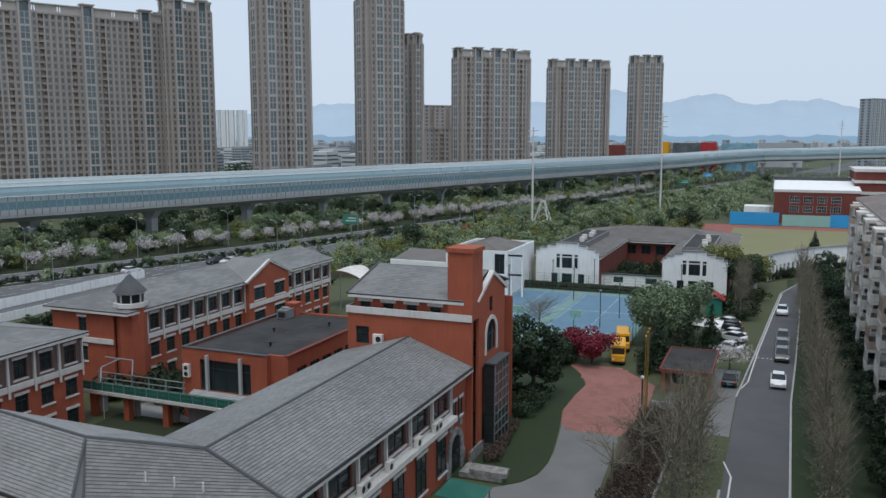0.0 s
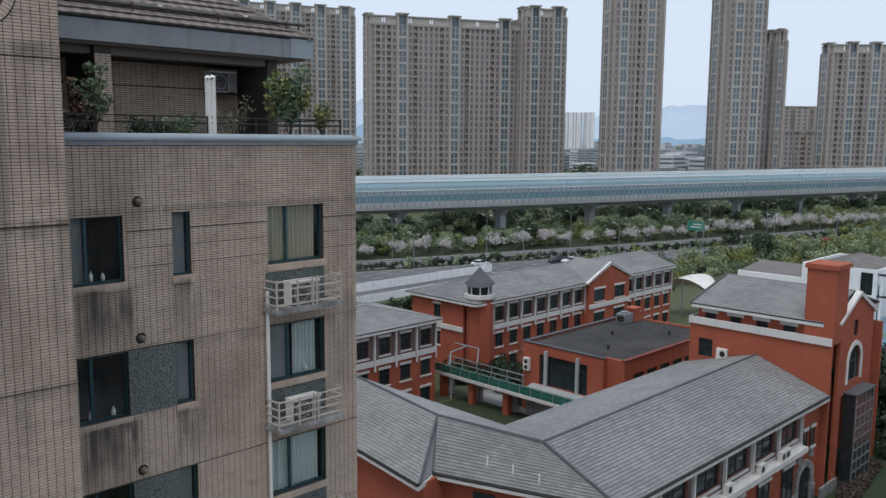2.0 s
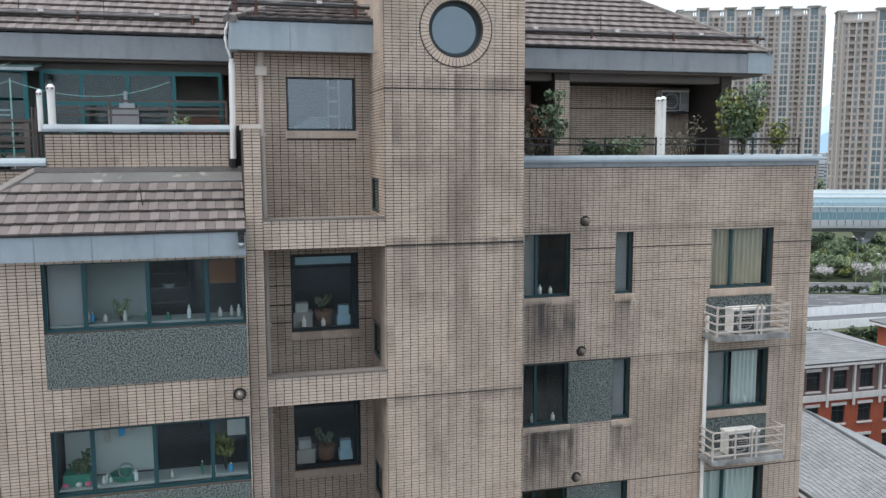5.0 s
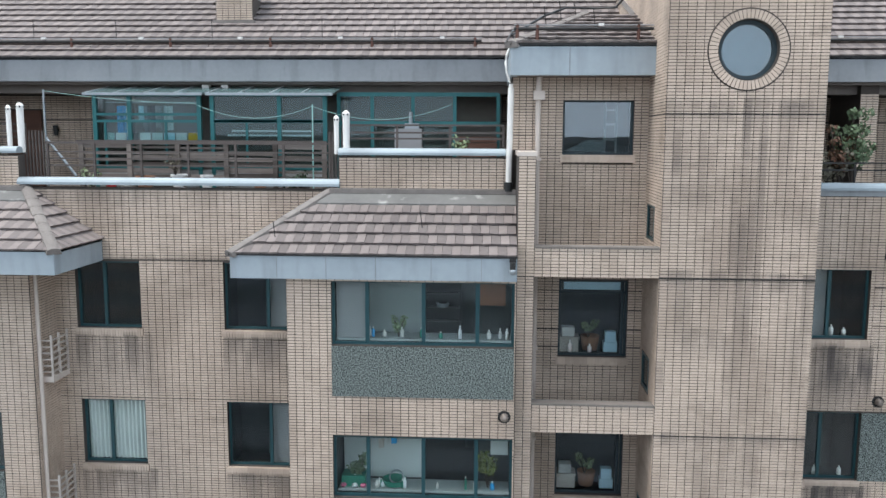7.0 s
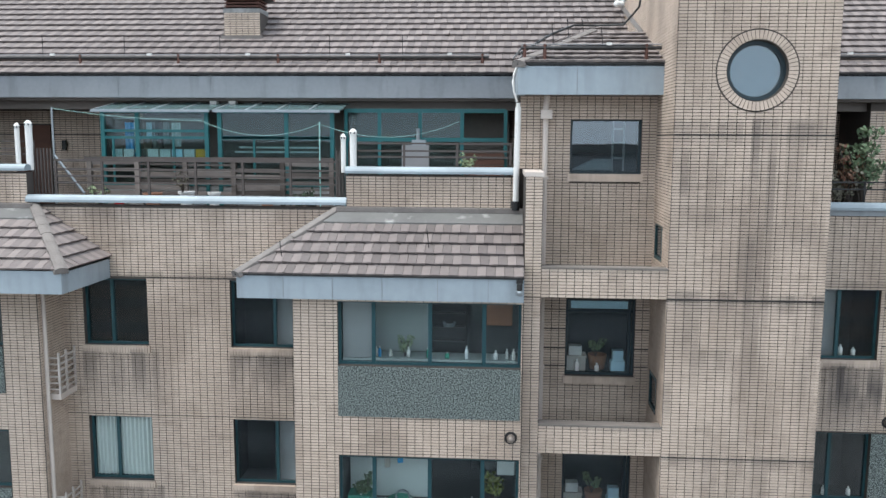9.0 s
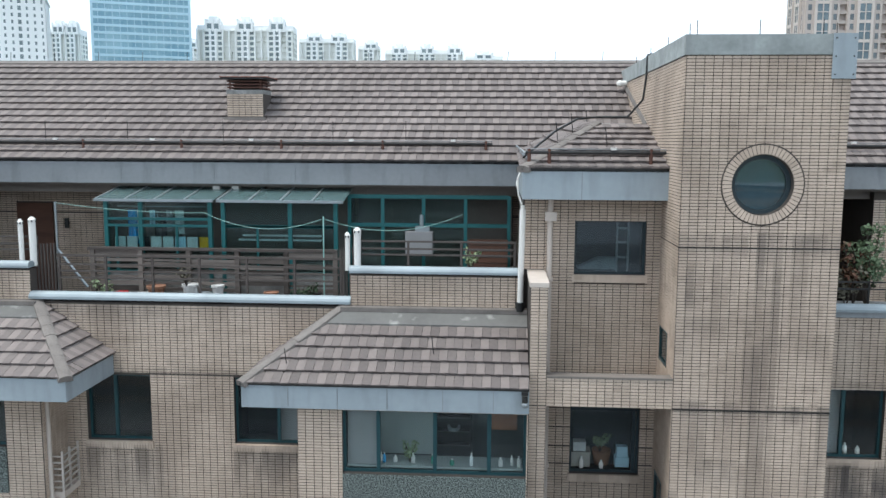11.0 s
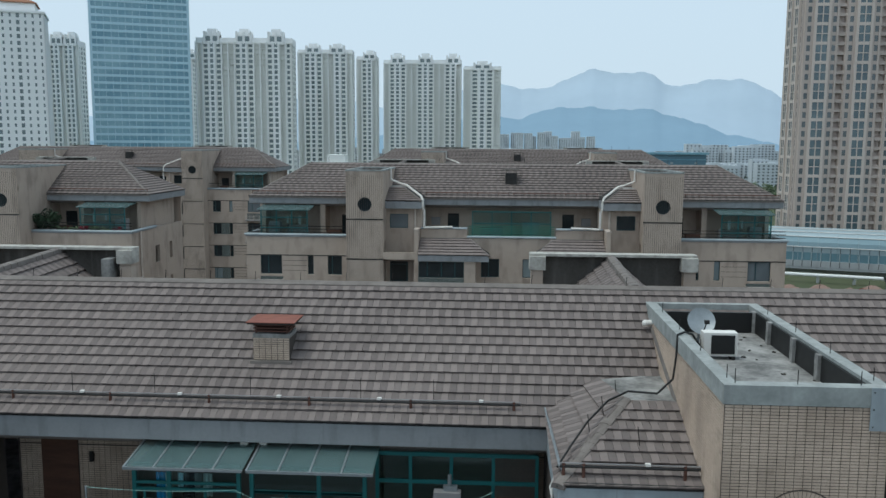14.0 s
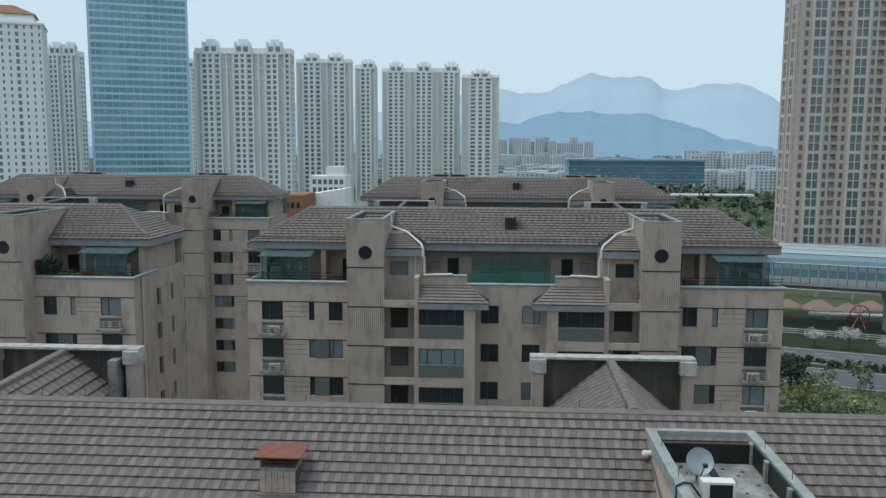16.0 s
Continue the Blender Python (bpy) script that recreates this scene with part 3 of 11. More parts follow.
        return self.lattice(put, us, zs, lambda i, j: i in bu or j in bz, p0, p1)

    def add(self, o):
        k = len(self.v)
        self.v += o.v
        self.f += [tuple(i + k for i in q) for q in o.f]
        return self

    def mesh(self, name, material, smooth=False):
        me = bpy.data.meshes.new(name)
        me.from_pydata(self.v, [], self.f)
        me.materials.append(material)
        if smooth:
            me.polygons.foreach_set("use_smooth", [True] * len(me.polygons))
        me.update()
        return me


def thing(name, base=(0, 0, 0), label="", category="", group="", kind=""):
    """A top-level thing: an Empty at its base."""
    ob = new(name)
    ob.empty_display_size = 0.3
    ob.location = base
    ob["base"] = tuple(base)
    return tagged(ob, label, category, group, kind)


def part(name, mb, material, parent, label="", smooth=False, kind=""):
    me = mb if isinstance(mb, bpy.types.Mesh) else mb.mesh(name, material, smooth)
    ob = new(name, me)
    ob.parent = parent
    if "base" in parent:
        ob.matrix_parent_inverse = Matrix.Translation(-Vector(parent["base"]))
    return tagged(ob, label, "", "", kind)


def solo(name, mb, material, label="", category="", group="", kind="", smooth=False):
    """A top-level thing of one mesh."""
    me = mb if isinstance(mb, bpy.types.Mesh) else mb.mesh(name, material, smooth)
    return tagged(new(name, me), label, category, group, kind)


def holed(mb, axis, p0, p1, u0, u1, z0, z1, holes):
    """A wall slab between the planes p0 and p1 of the axis with rectangular openings (u0, u1, z0, z1)."""
    us = sorted({round(u, 5) for u in (u0, u1, *[min(max(h[i], u0), u1) for h in holes for i in (0, 1)])})
    zs = sorted({round(z, 5) for z in (z0, z1, *[min(max(h[i], z0), z1) for h in holes for i in (2, 3)])})

    def solid(i, j):
        u, z = (us[i] + us[i + 1]) / 2, (zs[j] + zs[j + 1]) / 2
        return not any(h[0] < u < h[1] and h[2] < z < h[3] for h in holes)
    return mb.lattice((lambda p, u, z: (u, p, z)) if axis == 'y' else (lambda p, u, z: (p, u, z)), us, zs, solid, p0, p1)


def tile_boxes(u, w, z, h, depth):
    """Arrays of open-backed boxes on a plane: u, z starts and w, h sizes; facing minus y at 0."""
    n = len(u)
    v = np.zeros((n, 8, 3))
    for i, (a, b) in enumerate(((0, 0), (1, 0), (1, 1), (0, 1))):
        v[:, i, 0] = u + a * w
        v[:, i, 2] = z + b * h
        v[:, i, 1] = -depth
        v[:, i + 4, 0] = u + a * w
        v[:, i + 4, 2] = z + b * h
    q = np.array([[0, 1, 2, 3], [4, 5, 1, 0], [5, 6, 2, 1], [6, 7, 3, 2], [7, 4, 0, 3]])
    f = (q[None] + 8 * np.arange(n)[:, None, None]).reshape(-1, 4)
    return v.reshape(-1, 3), f


def np_mesh(name, v, f, material):
    me = bpy.data.meshes.new(name)
    me.vertices.add(len(v))
    me.vertices.foreach_set("co", np.asarray(v, np.float32).ravel())
    k = f.shape[1]
    me.loops.add(f.size)
    me.loops.foreach_set("vertex_index", f.astype(np.int32).ravel())
    me.polygons.add(len(f))
    me.polygons.foreach_set("loop_start", np.arange(0, f.size, k, dtype=np.int32))
    me.update(calc_edges=True)
    me.validate()
    me.shade_flat()
    me.materials.append(material)
    return me


# ---- apartment building: brown tiled block with stair towers, terraces and a hipped tile roof ----
# x from its middle, y and z as the nearest one stands; storeys of 2.95 m
STOREY, TOP = 2.95, 28.5
AX = -6.69
RIDGE_Y, RIDGE_Z, EAVE_Y, EAVE_Z, RIDGE_END, EAVE_END = 23.9, 35.38, 20.0, 32.83, 16.4, 20.6
BACK_Y = 27.8


def window_unit(parent, x0, x1, z0, z1, y, bars, fm, recess=0.1, room=None, sill=True, pane=True, wide=0.046, cross=(), mirror=False, ext=0.5):
    """A window in an opening of a wall facing minus y: frame, panes, sill; bars: mullions as shares of the width."""
    fr = MB()
    ya, yb = y + recess, y + recess + 0.06
    w = wide
    xs = [x0 + b * (x1 - x0) for b in bars]
    fr.frame_grid(lambda p, u, z: (u, p, z), x0, x1, z0, z1, w, [(x, min(w * 0.7, x1 - w - x - 0.004)) for x in xs], [(z0 + c * (z1 - z0), w / 2) for c in cross], ya, yb)
    win = part("window", fr, fm, parent)
    if pane:
        edges = [x0 + w] + (xs if room else []) + [x1 - w]
        for a, b in zip(edges, edges[1:]):
            p = part("pane", MB().box(a, yb - 0.03, z0 + w, b, yb - 0.022, z1 - w), (M_GLASSR if mirror else M_GLASS) if room else (M_GLASSD, M_GLASSD, M_GLASSD, M_PANEMID, M_GLASSD, M_GLASSD, M_PANE)[int(a * 7 + z0 * 3) % 7], win)
            if room:
                p.visible_shadow = False
    if sill:
        part("sill", MB().box(x0 - 0.04, y - 0.055, z0 - 0.15, x1 + 0.04, y + recess, z0 - 0.004), M_TILE if room else M_TILE_FAR, win)
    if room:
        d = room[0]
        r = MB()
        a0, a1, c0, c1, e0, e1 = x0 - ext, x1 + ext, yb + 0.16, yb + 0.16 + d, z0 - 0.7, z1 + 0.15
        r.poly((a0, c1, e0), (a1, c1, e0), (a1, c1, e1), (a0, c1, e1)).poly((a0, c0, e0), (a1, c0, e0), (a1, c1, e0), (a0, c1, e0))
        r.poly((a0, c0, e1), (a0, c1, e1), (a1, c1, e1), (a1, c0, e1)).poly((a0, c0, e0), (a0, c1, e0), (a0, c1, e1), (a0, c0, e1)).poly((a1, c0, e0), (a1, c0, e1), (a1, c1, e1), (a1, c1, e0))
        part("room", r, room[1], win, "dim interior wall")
    return win


def half_round(mb, axis, a, b, y, z, r, n=8):
    """A half-round capping along x (axis x) at (y, z) or along y at (x = y, z)."""
    prof = [(r * 1.25 * math.cos(t), r * math.sin(t)) for t in [math.pi * 1.15 * i / n - 0.25 for i in range(n + 1)]]
    k = len(mb.v)
    for s in (a, b):
        for u, w in prof:
            mb.v.append((s, y - u, z + w) if axis == 'x' else (y - u, s, z + w))
    m = len(prof)
    for i in range(m - 1):
        mb.f.append((k + i, k + i + 1, k + m + i + 1, k + m + i))
    mb.f.append(tuple(range(k, k + m)))
    mb.f.append(tuple(range(k + 2 * m - 1, k + m - 1, -1)))
    mb.f.append((k + m - 1, k, k + m, k + 2 * m - 1))
    return mb


def main_levels(n, top=TOP):
    return [top - STOREY * i for i in range(n)]


def apartment(name, base, label, near):
    """near: with rooms behind the glass and finer parts."""
    b = thing(name, base, label, "apartment building")
    off = Vector(base)
    wm = M_GROUT if near else M_TILE_FAR
    fm = M_TEAL
    floors = 9 if near else 7
    lv = main_levels(floors)
    shift = Matrix.Translation(off)

    def P(nm, mb, m, lab="", smooth=False, parent=None):
        mb.v = [tuple(Vector(p) + off) for p in mb.v]
        return part(nm, mb, m, parent or b, lab, smooth)

    def W(*a, **k):
        x0, x1 = min(a[0], a[1]), max(a[0], a[1])
        return window_unit(b, x0 + off.x, x1 + off.x, a[2] + off.z, a[3] + off.z, a[4] + off.y, *a[5:], **k)
    for s in (1, -1):
        R = near and s == 1
        # end wing
        holes, panels = [], []
        for i, t in enumerate(lv):
            holes += [(12.81, 13.89, t - 1.43, t), (14.99, 15.43, t - 1.43, t), (17.44, 19.09, t - 1.43, t)]
        hs = [(min(s * h[0], s * h[1]), max(s * h[0], s * h[1]), h[2], h[3]) for h in holes]
        mb = MB()
        holed(mb, 'y', 17.55, 17.8, min(12.16 * s, 20.15 * s), max(12.16 * s, 20.15 * s), 0, 30.0, hs)
        holed(mb, 'x', 19.9 * s, 20.15 * s, 17.8, 27.9, 0, 30.0, [(22.0, 22.9, t - 1.43, t) for t in lv] + [(25.0, 25.6, t - 1.43, t) for t in lv])
        P("wall", mb, wm)
        for i, t in enumerate(lv):
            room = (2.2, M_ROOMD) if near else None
            if near and s == -1 and i > 3:
                room = None
            W(12.81 * s, 13.89 * s, t - 1.43, t, 17.55, [0.3], fm, room=room)
            W(14.99 * s, 15.43 * s, t - 1.43, t, 17.55, [], fm, room=room)
            W(17.44 * s, 19.09 * s, t - 1.43, t, 17.55, [0.36], fm, room=room)
            if i:
                P("panel", MB().box(13.89 * s, 17.52, t - 1.43, 14.97 * s, 17.55, t), M_GRANITE, "grey pebble-dash panel")
            P("panel", MB().box(17.35 * s, 17.53, t - 2.45, 19.1 * s, 17.549, t - 1.62), M_GRANITE, "grey pebble-dash panel")
            # ledge for the outdoor unit, with its railing
            led = P("ledge", MB().box(17.26 * s, 16.92, t - 2.56, 19.2 * s, 17.54, t - 2.44), M_CONC, "stained concrete ledge")
            rl = MB()
            for k in range(4):
                z = t - 2.36 + k * 0.19
                rl.box(17.26 * s, 16.94, z, 19.2 * s, 16.97, z + 0.032)
                for xx in (17.26, 19.17):
                    rl.box(xx * s, 16.97, z, (xx + 0.03) * s, 17.5, z + 0.032)
            for xx in (17.26, 17.86, 18.3, 18.42, 19.17):
                rl.box(xx * s, 16.935, t - 2.44, (xx + 0.035) * s, 16.975, t - 1.73)
            P("ledge_railing", rl, M_CREAM, "cream steel bars", parent=led)
        # terrace coping round the end
        cop = MB()
        half_round(cop, 'x', 12.16 * s, 20.3 * s, 17.6, 30.08, 0.12)
        half_round(cop, 'y', 17.5, 22.2, 20.1 * s, 30.08, 0.12)
        P("coping", cop, M_COPZ, "rounded zinc coping")
        P("coping_strip", MB().box(12.16 * s, 17.5, 29.94, 20.2 * s, 17.85, 30.05).box(19.85 * s, 17.85, 29.94, 20.2 * s, 22.2, 30.05), M_FASCIA)
        # stair tower: four walls with a round window through the front
        mb = MB()
        n, cx, cz, rr = 40, 10.785, 32.58, 0.515
        x0, x1, zb, zt = 9.41, 12.16, 31.5, 33.7
        mb.box(x0 * s, 15.87, 0, x1 * s, 16.07, zb).box(x0 * s, 15.87, zt, x1 * s, 16.07, 34.78)
        ring = []
        for i in range(n):
            a = 2 * math.pi * i / n
            c, q = math.cos(a), math.sin(a)
            kx = min((x1 - x0) / 2 / max(abs(c), 1e-6), ((zt - cz) if q > 0 else (cz - zb)) / max(abs(q), 1e-6))
            ring.append(((cx + rr * c) * s, cz + rr * q, (cx + kx * c) * s, cz + kx * q))
        for i in range(n):
            p, q = ring[i], ring[(i + 1) % n]
            mb.slab([(p[0], 15.87, p[1]), (q[0], 15.87, q[1]), (q[2], 15.87, q[3]), (p[2], 15.87, p[3])], (0, 0.2, 0))
        for xc, zc in ((x0, zb), (x1, zb), (x0, zt), (x1, zt)):
            near_i = min(range(n), key=lambda i: (ring[i][2] - xc * s) ** 2 + (ring[i][3] - zc) ** 2)
            for d in (-1, 1):
                q = ring[(near_i + d) % n]
                mb.slab([(xc * s, 15.87, zc), (ring[near_i][2], 15.87, ring[near_i][3]), (q[2], 15.87, q[3])], (0, 0.2, 0))
        side = [(16.55, 17.25, t + 0.62, t + 1.3) for t in lv]
        holed(mb, 'x', x0 * s, (x0 + 0.2) * s, 16.07, 23.4, 0, 34.78, side)
        mb.box((x1 - 0.2) * s, 16.07, 0, x1 * s, 23.4, 34.78).box((x0 + 0.2) * s, 23.2, 25, (x1 - 0.2) * s, 23.4, 34.78)
        P("tower_wall", mb, wm)
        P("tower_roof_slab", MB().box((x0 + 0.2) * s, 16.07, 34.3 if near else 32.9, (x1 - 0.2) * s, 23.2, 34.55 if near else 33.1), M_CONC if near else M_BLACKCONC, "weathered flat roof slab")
        ri = P("round_window", ring_mesh(cx * s, 15.97, cz, rr + 0.0, rr - 0.075, 0.08), M_DARKF)
        P("pane", disc_mesh(cx * s, 16.0, cz, rr - 0.06), M_GLASSR if near else M_GLASSD, parent=ri)
        if near:
            # added disc: its colour stands for what the pane would mirror
            P("blind", disc_mesh(cx * s, 16.05, cz, rr - 0.03), M_PANE_MIRRORED, "blue-grey blind behind the glass", parent=ri)
        if near:
            P("room", MB().box((x0 + 0.25) * s, 16.9, 31.6, (x1 - 0.25) * s, 16.95, 33.8), M_ROOMD, parent=ri)
        cp = MB()
        o = 0.035
        pt = 34.78 if near else 35.0
        if not near:
            P("parapet_wall", MB().lattice(lambda p, u, v: (u, v, p), [min(x0 * s, x1 * s), min(x0 * s, x1 * s) + 0.2, max(x0 * s, x1 * s) - 0.2, max(x0 * s, x1 * s)], [15.87, 16.07, 23.2, 23.4], lambda i, j: (i, j) != (1, 1), 34.78, 35.0), wm)
        xa, xb = sorted(((x0 - o) * s, (x1 + o) * s))
        cp.lattice(lambda p, u, v: (u, v, p), [xa, xa + 0.255, xb - 0.255, xb], [15.87 - o, 16.1, 23.17, 23.43], lambda i, j: (i, j) != (1, 1), pt, 35.12)
        P("tower_parapet", cp, M_COPING, "pale concrete parapet" if near else "weathered concrete parapet edge")
        if not near:
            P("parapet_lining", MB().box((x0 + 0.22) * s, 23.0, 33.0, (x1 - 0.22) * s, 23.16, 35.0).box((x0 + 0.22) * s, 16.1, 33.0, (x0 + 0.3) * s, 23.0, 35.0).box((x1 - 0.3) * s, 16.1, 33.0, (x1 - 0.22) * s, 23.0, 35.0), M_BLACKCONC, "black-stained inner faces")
        # stair recess
        holes = [(7.74, 9.12, 30.72, 31.79)] + [(7.74, 9.12, t - 1.86, t - 0.29) for t in lv]
        hs = [(min(s * h[0], s * h[1]), max(s * h[0], s * h[1]), h[2], h[3]) for h in holes]
        mb = MB()
        holed(mb, 'y', 17.45, 17.7, min(6.9 * s, 9.41 * s), max(6.9 * s, 9.41 * s), 0, 32.25, hs)
        mb.box(6.73 * s, 17.452, 0, 6.898 * s, 21.2, 32.22)
        P("wall", mb, wm)
        for h in holes:
            W(h[0] * s, h[1] * s, h[2], h[3], 17.45, [] if h[2] > 30 else [0.93], M_DARKF if near else fm, room=(2.0, M_ROOMD) if near else None, cross=() if h[2] > 30 else (0.84,), mirror=h[2] > 30)
        for i, t in enumerate(lv):
            P("beam", MB().box(7.15 * s, 15.9, t + 0.03, 9.41 * s, 16.1, t + 0.56), wm)
            P("landing", MB().box(7.15 * s, 16.1, t + 0.03, 9.41 * s, 17.45, t + 0.15), M_SOFFIT)
        P("fin_wall", MB().box(6.84 * s, 15.9, 0, 7.15 * s, 17.45, 30.72), wm)
        P("fin_cap", MB().box(6.82 * s, 15.87, 30.72, 7.17 * s, 17.45, 30.8), M_PIPE, "pale sloping cap")
        # kitchen bay with its own little roof; the nearest block's other bay stands farther back
        by, bx = (16.45, 2.7) if near and s == -1 else (15.65, 2.62)
        holes = [(3.45, 6.8, t - 1.25, t - 0.04) for t in lv]
        hs = [(min(s * h[0], s * h[1]), max(s * h[0], s * h[1]), h[2], h[3]) for h in holes]
        mb = MB()
        holed(mb, 'y', by, by + 0.2, min(bx * s, 6.83 * s), max(bx * s, 6.83 * s), 0, 28.5, hs)
        mb.box(bx * s, by + 0.2, 0, (bx + 0.2) * s, 17.4, 28.5)
        P("bay_wall", mb, wm)
        for i, t in enumerate(lv):
            W(3.45 * s, 6.8 * s, t - 1.25, t - 0.04, by, [0.195, 0.505, 0.80], fm, room=(1.2, M_ROOM) if near else None, recess=0.07, wide=0.05, ext=0.03, sill=False)
            P("panel", MB().box(3.45 * s, by - 0.03, t - 2.22, 6.8 * s, by - 0.001, t - 1.27), M_GRANITE, "grey pebble-dash panel")
        fa = MB().slab([(1.64 * s, 15.48, 28.93), (6.83 * s, 15.48, 28.93), (6.83 * s, 15.62, 28.93), (1.78 * s, 15.62, 28.93), (1.78 * s, 17.4, 28.93), (1.64 * s, 17.4, 28.93)][::s], (0, 0, -0.43))
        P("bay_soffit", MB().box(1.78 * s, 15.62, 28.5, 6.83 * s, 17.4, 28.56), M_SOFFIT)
        P("bay_fascia", fa, M_METAL if near else M_FASCIA, "zinc gutter fascia")
        P("bay_roof", MB().slab([(p[0] * s, p[1], p[2]) for p in ((1.64, 15.5, 28.93), (6.83, 15.5, 28.93), (6.83, 17.4, 29.98), (3.14, 17.4, 29.98))], (0, 0, -0.03))
          .slab([(p[0] * s, p[1], p[2]) for p in ((1.64, 15.5, 28.93), (3.14, 17.4, 29.98), (1.64, 17.4, 28.93))], (0, 0, -0.03)), M_ROOF_BED)
        P("flashing", MB().box(3.14 * s, 17.2, 29.94, 6.83 * s, 17.4, 30.03), M_RIDGE, "mortar flashing")
        hip_cap(P, s, (1.62, 15.47, 28.95), (3.2, 17.42, 30.03), 0.09)
        # middle wall
        holes = [(0.88, 2.24, t - 1.42, t - 0.02) for t in lv]
        hs = [(min(s * h[0], s * h[1]), max(s * h[0], s * h[1]), h[2], h[3]) for h in holes]
        mb = MB()
        holed(mb, 'y', 17.4, 17.65, min(0, bx * s), max(0, bx * s), 0, 30.0, hs)
        mb.box(bx * s, 17.4, 28.5, 3.31 * s, 17.65, 30.0).box(3.31 * s, 17.4, 28.5, 6.75 * s, 17.65, 30.66)
        P("wall", mb, wm)
        for i, t in enumerate(lv):
            W(0.88 * s, 2.24 * s, t - 1.42, t - 0.02, 17.4, [0.42 if s < 0 else 0.66], fm, room=(2.2, M_ROOMD) if near else None)
        P("coping", half_round(MB(), 'x', 3.3 * s, 6.74 * s, 17.45, 30.72, 0.11), M_COPZ, "rounded zinc coping")
        P("coping", half_round(MB(), 'x', 0, 3.32 * s, 17.45, 30.09, 0.12), M_COPZ, "rounded zinc coping")
        # attic walls behind the terraces
        mb = MB()
        hs = [(min(s * a, s * c), max(s * a, s * c), z0, z1) for a, c, z0, z1 in ((12.6, 13.6, 29.45, 31.3),)]
        holed(mb, 'y', 22.0, 22.2, min(12.16 * s, 19.4 * s), max(12.16 * s, 19.4 * s), 29.3, 32.4, hs)
        P("attic_wall", mb, wm if near else M_TILE_FAR)
        P("attic_wall", MB().box(0, 21.8, 29.3, 6.75 * s, 22.0, 32.4), wm if near else M_TILE_FAR)
        P("attic_wall", MB().box(19.4 * s, 20.4, 29.3, 19.7 * s, 27.4, 32.3), wm if near else M_TILE_FAR)
        P("attic_pier", MB().box(14.6 * s, 20.3, 29.3, 15.0 * s, 22.0, 32.3), wm if near else M_TILE_FAR)
        P("door", MB().box(12.6 * s, 22.07, 29.45, 13.6 * s, 22.15, 31.3), M_GLASSD, "dark glazed terrace door")
        P("terrace_slab", MB().box(0, 17.65, 29.2, 19.9 * s, 27.4, 29.4), M_CONC)
        # eaves
        P("fascia", MB().box(0, EAVE_Y, 32.3, 6.69 * s, EAVE_Y + 0.15, EAVE_Z), M_FASCIA, "grey painted fascia")
        P("fascia", MB().box(12.16 * s, EAVE_Y, 32.3, EAVE_END * s, EAVE_Y + 0.15, EAVE_Z), M_FASCIA, "grey painted fascia")
        P("fascia", MB().box((EAVE_END - 0.15) * s, EAVE_Y + 0.15, 32.3, EAVE_END * s, BACK_Y, EAVE_Z), M_FASCIA, "grey painted fascia")
        for xa, xb in ((0, 9.4), (12.16, EAVE_END - 0.15)):
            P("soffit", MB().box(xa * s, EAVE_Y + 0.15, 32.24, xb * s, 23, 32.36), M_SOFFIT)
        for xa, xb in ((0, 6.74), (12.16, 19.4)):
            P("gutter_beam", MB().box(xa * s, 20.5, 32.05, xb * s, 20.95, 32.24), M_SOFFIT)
        if not near:
            gv = MB()
            for k in range(18):
                gv.box((9.5 + k * 0.15) * s, 15.862, 5, (9.515 + k * 0.15) * s, 15.872, 34.75)
            P("tile_joints", gv, M_STEEL)["kind"] = "stuff"
            gr_ = MB()
            for t in lv[:5]:
                for dz in (0.38, 0.76, 1.14):
                    gr_.box(15.5 * s, 17.54, t - dz - 0.012, 17.4 * s, 17.552, t - dz + 0.012)
            P("grooves", gr_, M_STEEL)["kind"] = "stuff"
            for z in (31.48, 28.53, 25.58, 22.63, 19.68):
                P("storey_joint", MB().box(9.4 * s, 15.85, z - 0.045, 12.17 * s, 15.87, z + 0.045), M_STEEL)
                if z < 30:
                    P("storey_joint", MB().box(12.17 * s, 17.53, z - 0.035, 20.16 * s, 17.55, z + 0.035), M_STEEL)
        # stair eave: small hipped roof before the tower
        fa = MB().slab([(6.69 * s, 16.9, 32.78), (9.41 * s, 16.9, 32.78), (9.41 * s, 17.04, 32.78), (6.83 * s, 17.04, 32.78), (6.83 * s, EAVE_Y + 0.15, 32.78), (6.69 * s, EAVE_Y + 0.15, 32.78)][::s], (0, 0, -0.56))
        P("stair_soffit", MB().box(6.83 * s, 17.04, 32.22, 9.41 * s, 17.45, 32.3), M_SOFFIT)
        P("stair_fascia", fa, M_METAL if near else M_FASCIA, "zinc gutter fascia")
        P("stair_roof", MB().slab([(p[0] * s, p[1], p[2]) for p in ((6.69, 16.9, 32.78), (9.41, 16.9, 32.78), (9.41, 19.45, 33.66), (8.3, 19.45, 33.66))], (0, 0, -0.03))
          .slab([(p[0] * s, p[1], p[2]) for p in ((6.69, 16.9, 32.78), (8.3, 19.45, 33.66), (7.9, 20.9, 33.7), (6.69, 20.4, 33.0))], (0, 0, -0.03)), M_ROOF_BED)
        P("stair_roof_top", MB().slab([(p[0] * s, p[1], p[2]) for p in ((8.3, 19.45, 33.68), (9.41, 19.45, 33.68), (9.41, 21.4, 33.74), (7.9, 20.9, 33.72))], (0, 0, -0.05)), M_CONC, "mortar-covered roof top")
        hip_cap(P, s, (6.68, 16.88, 32.8), (8.32, 19.47, 33.7), 0.1)
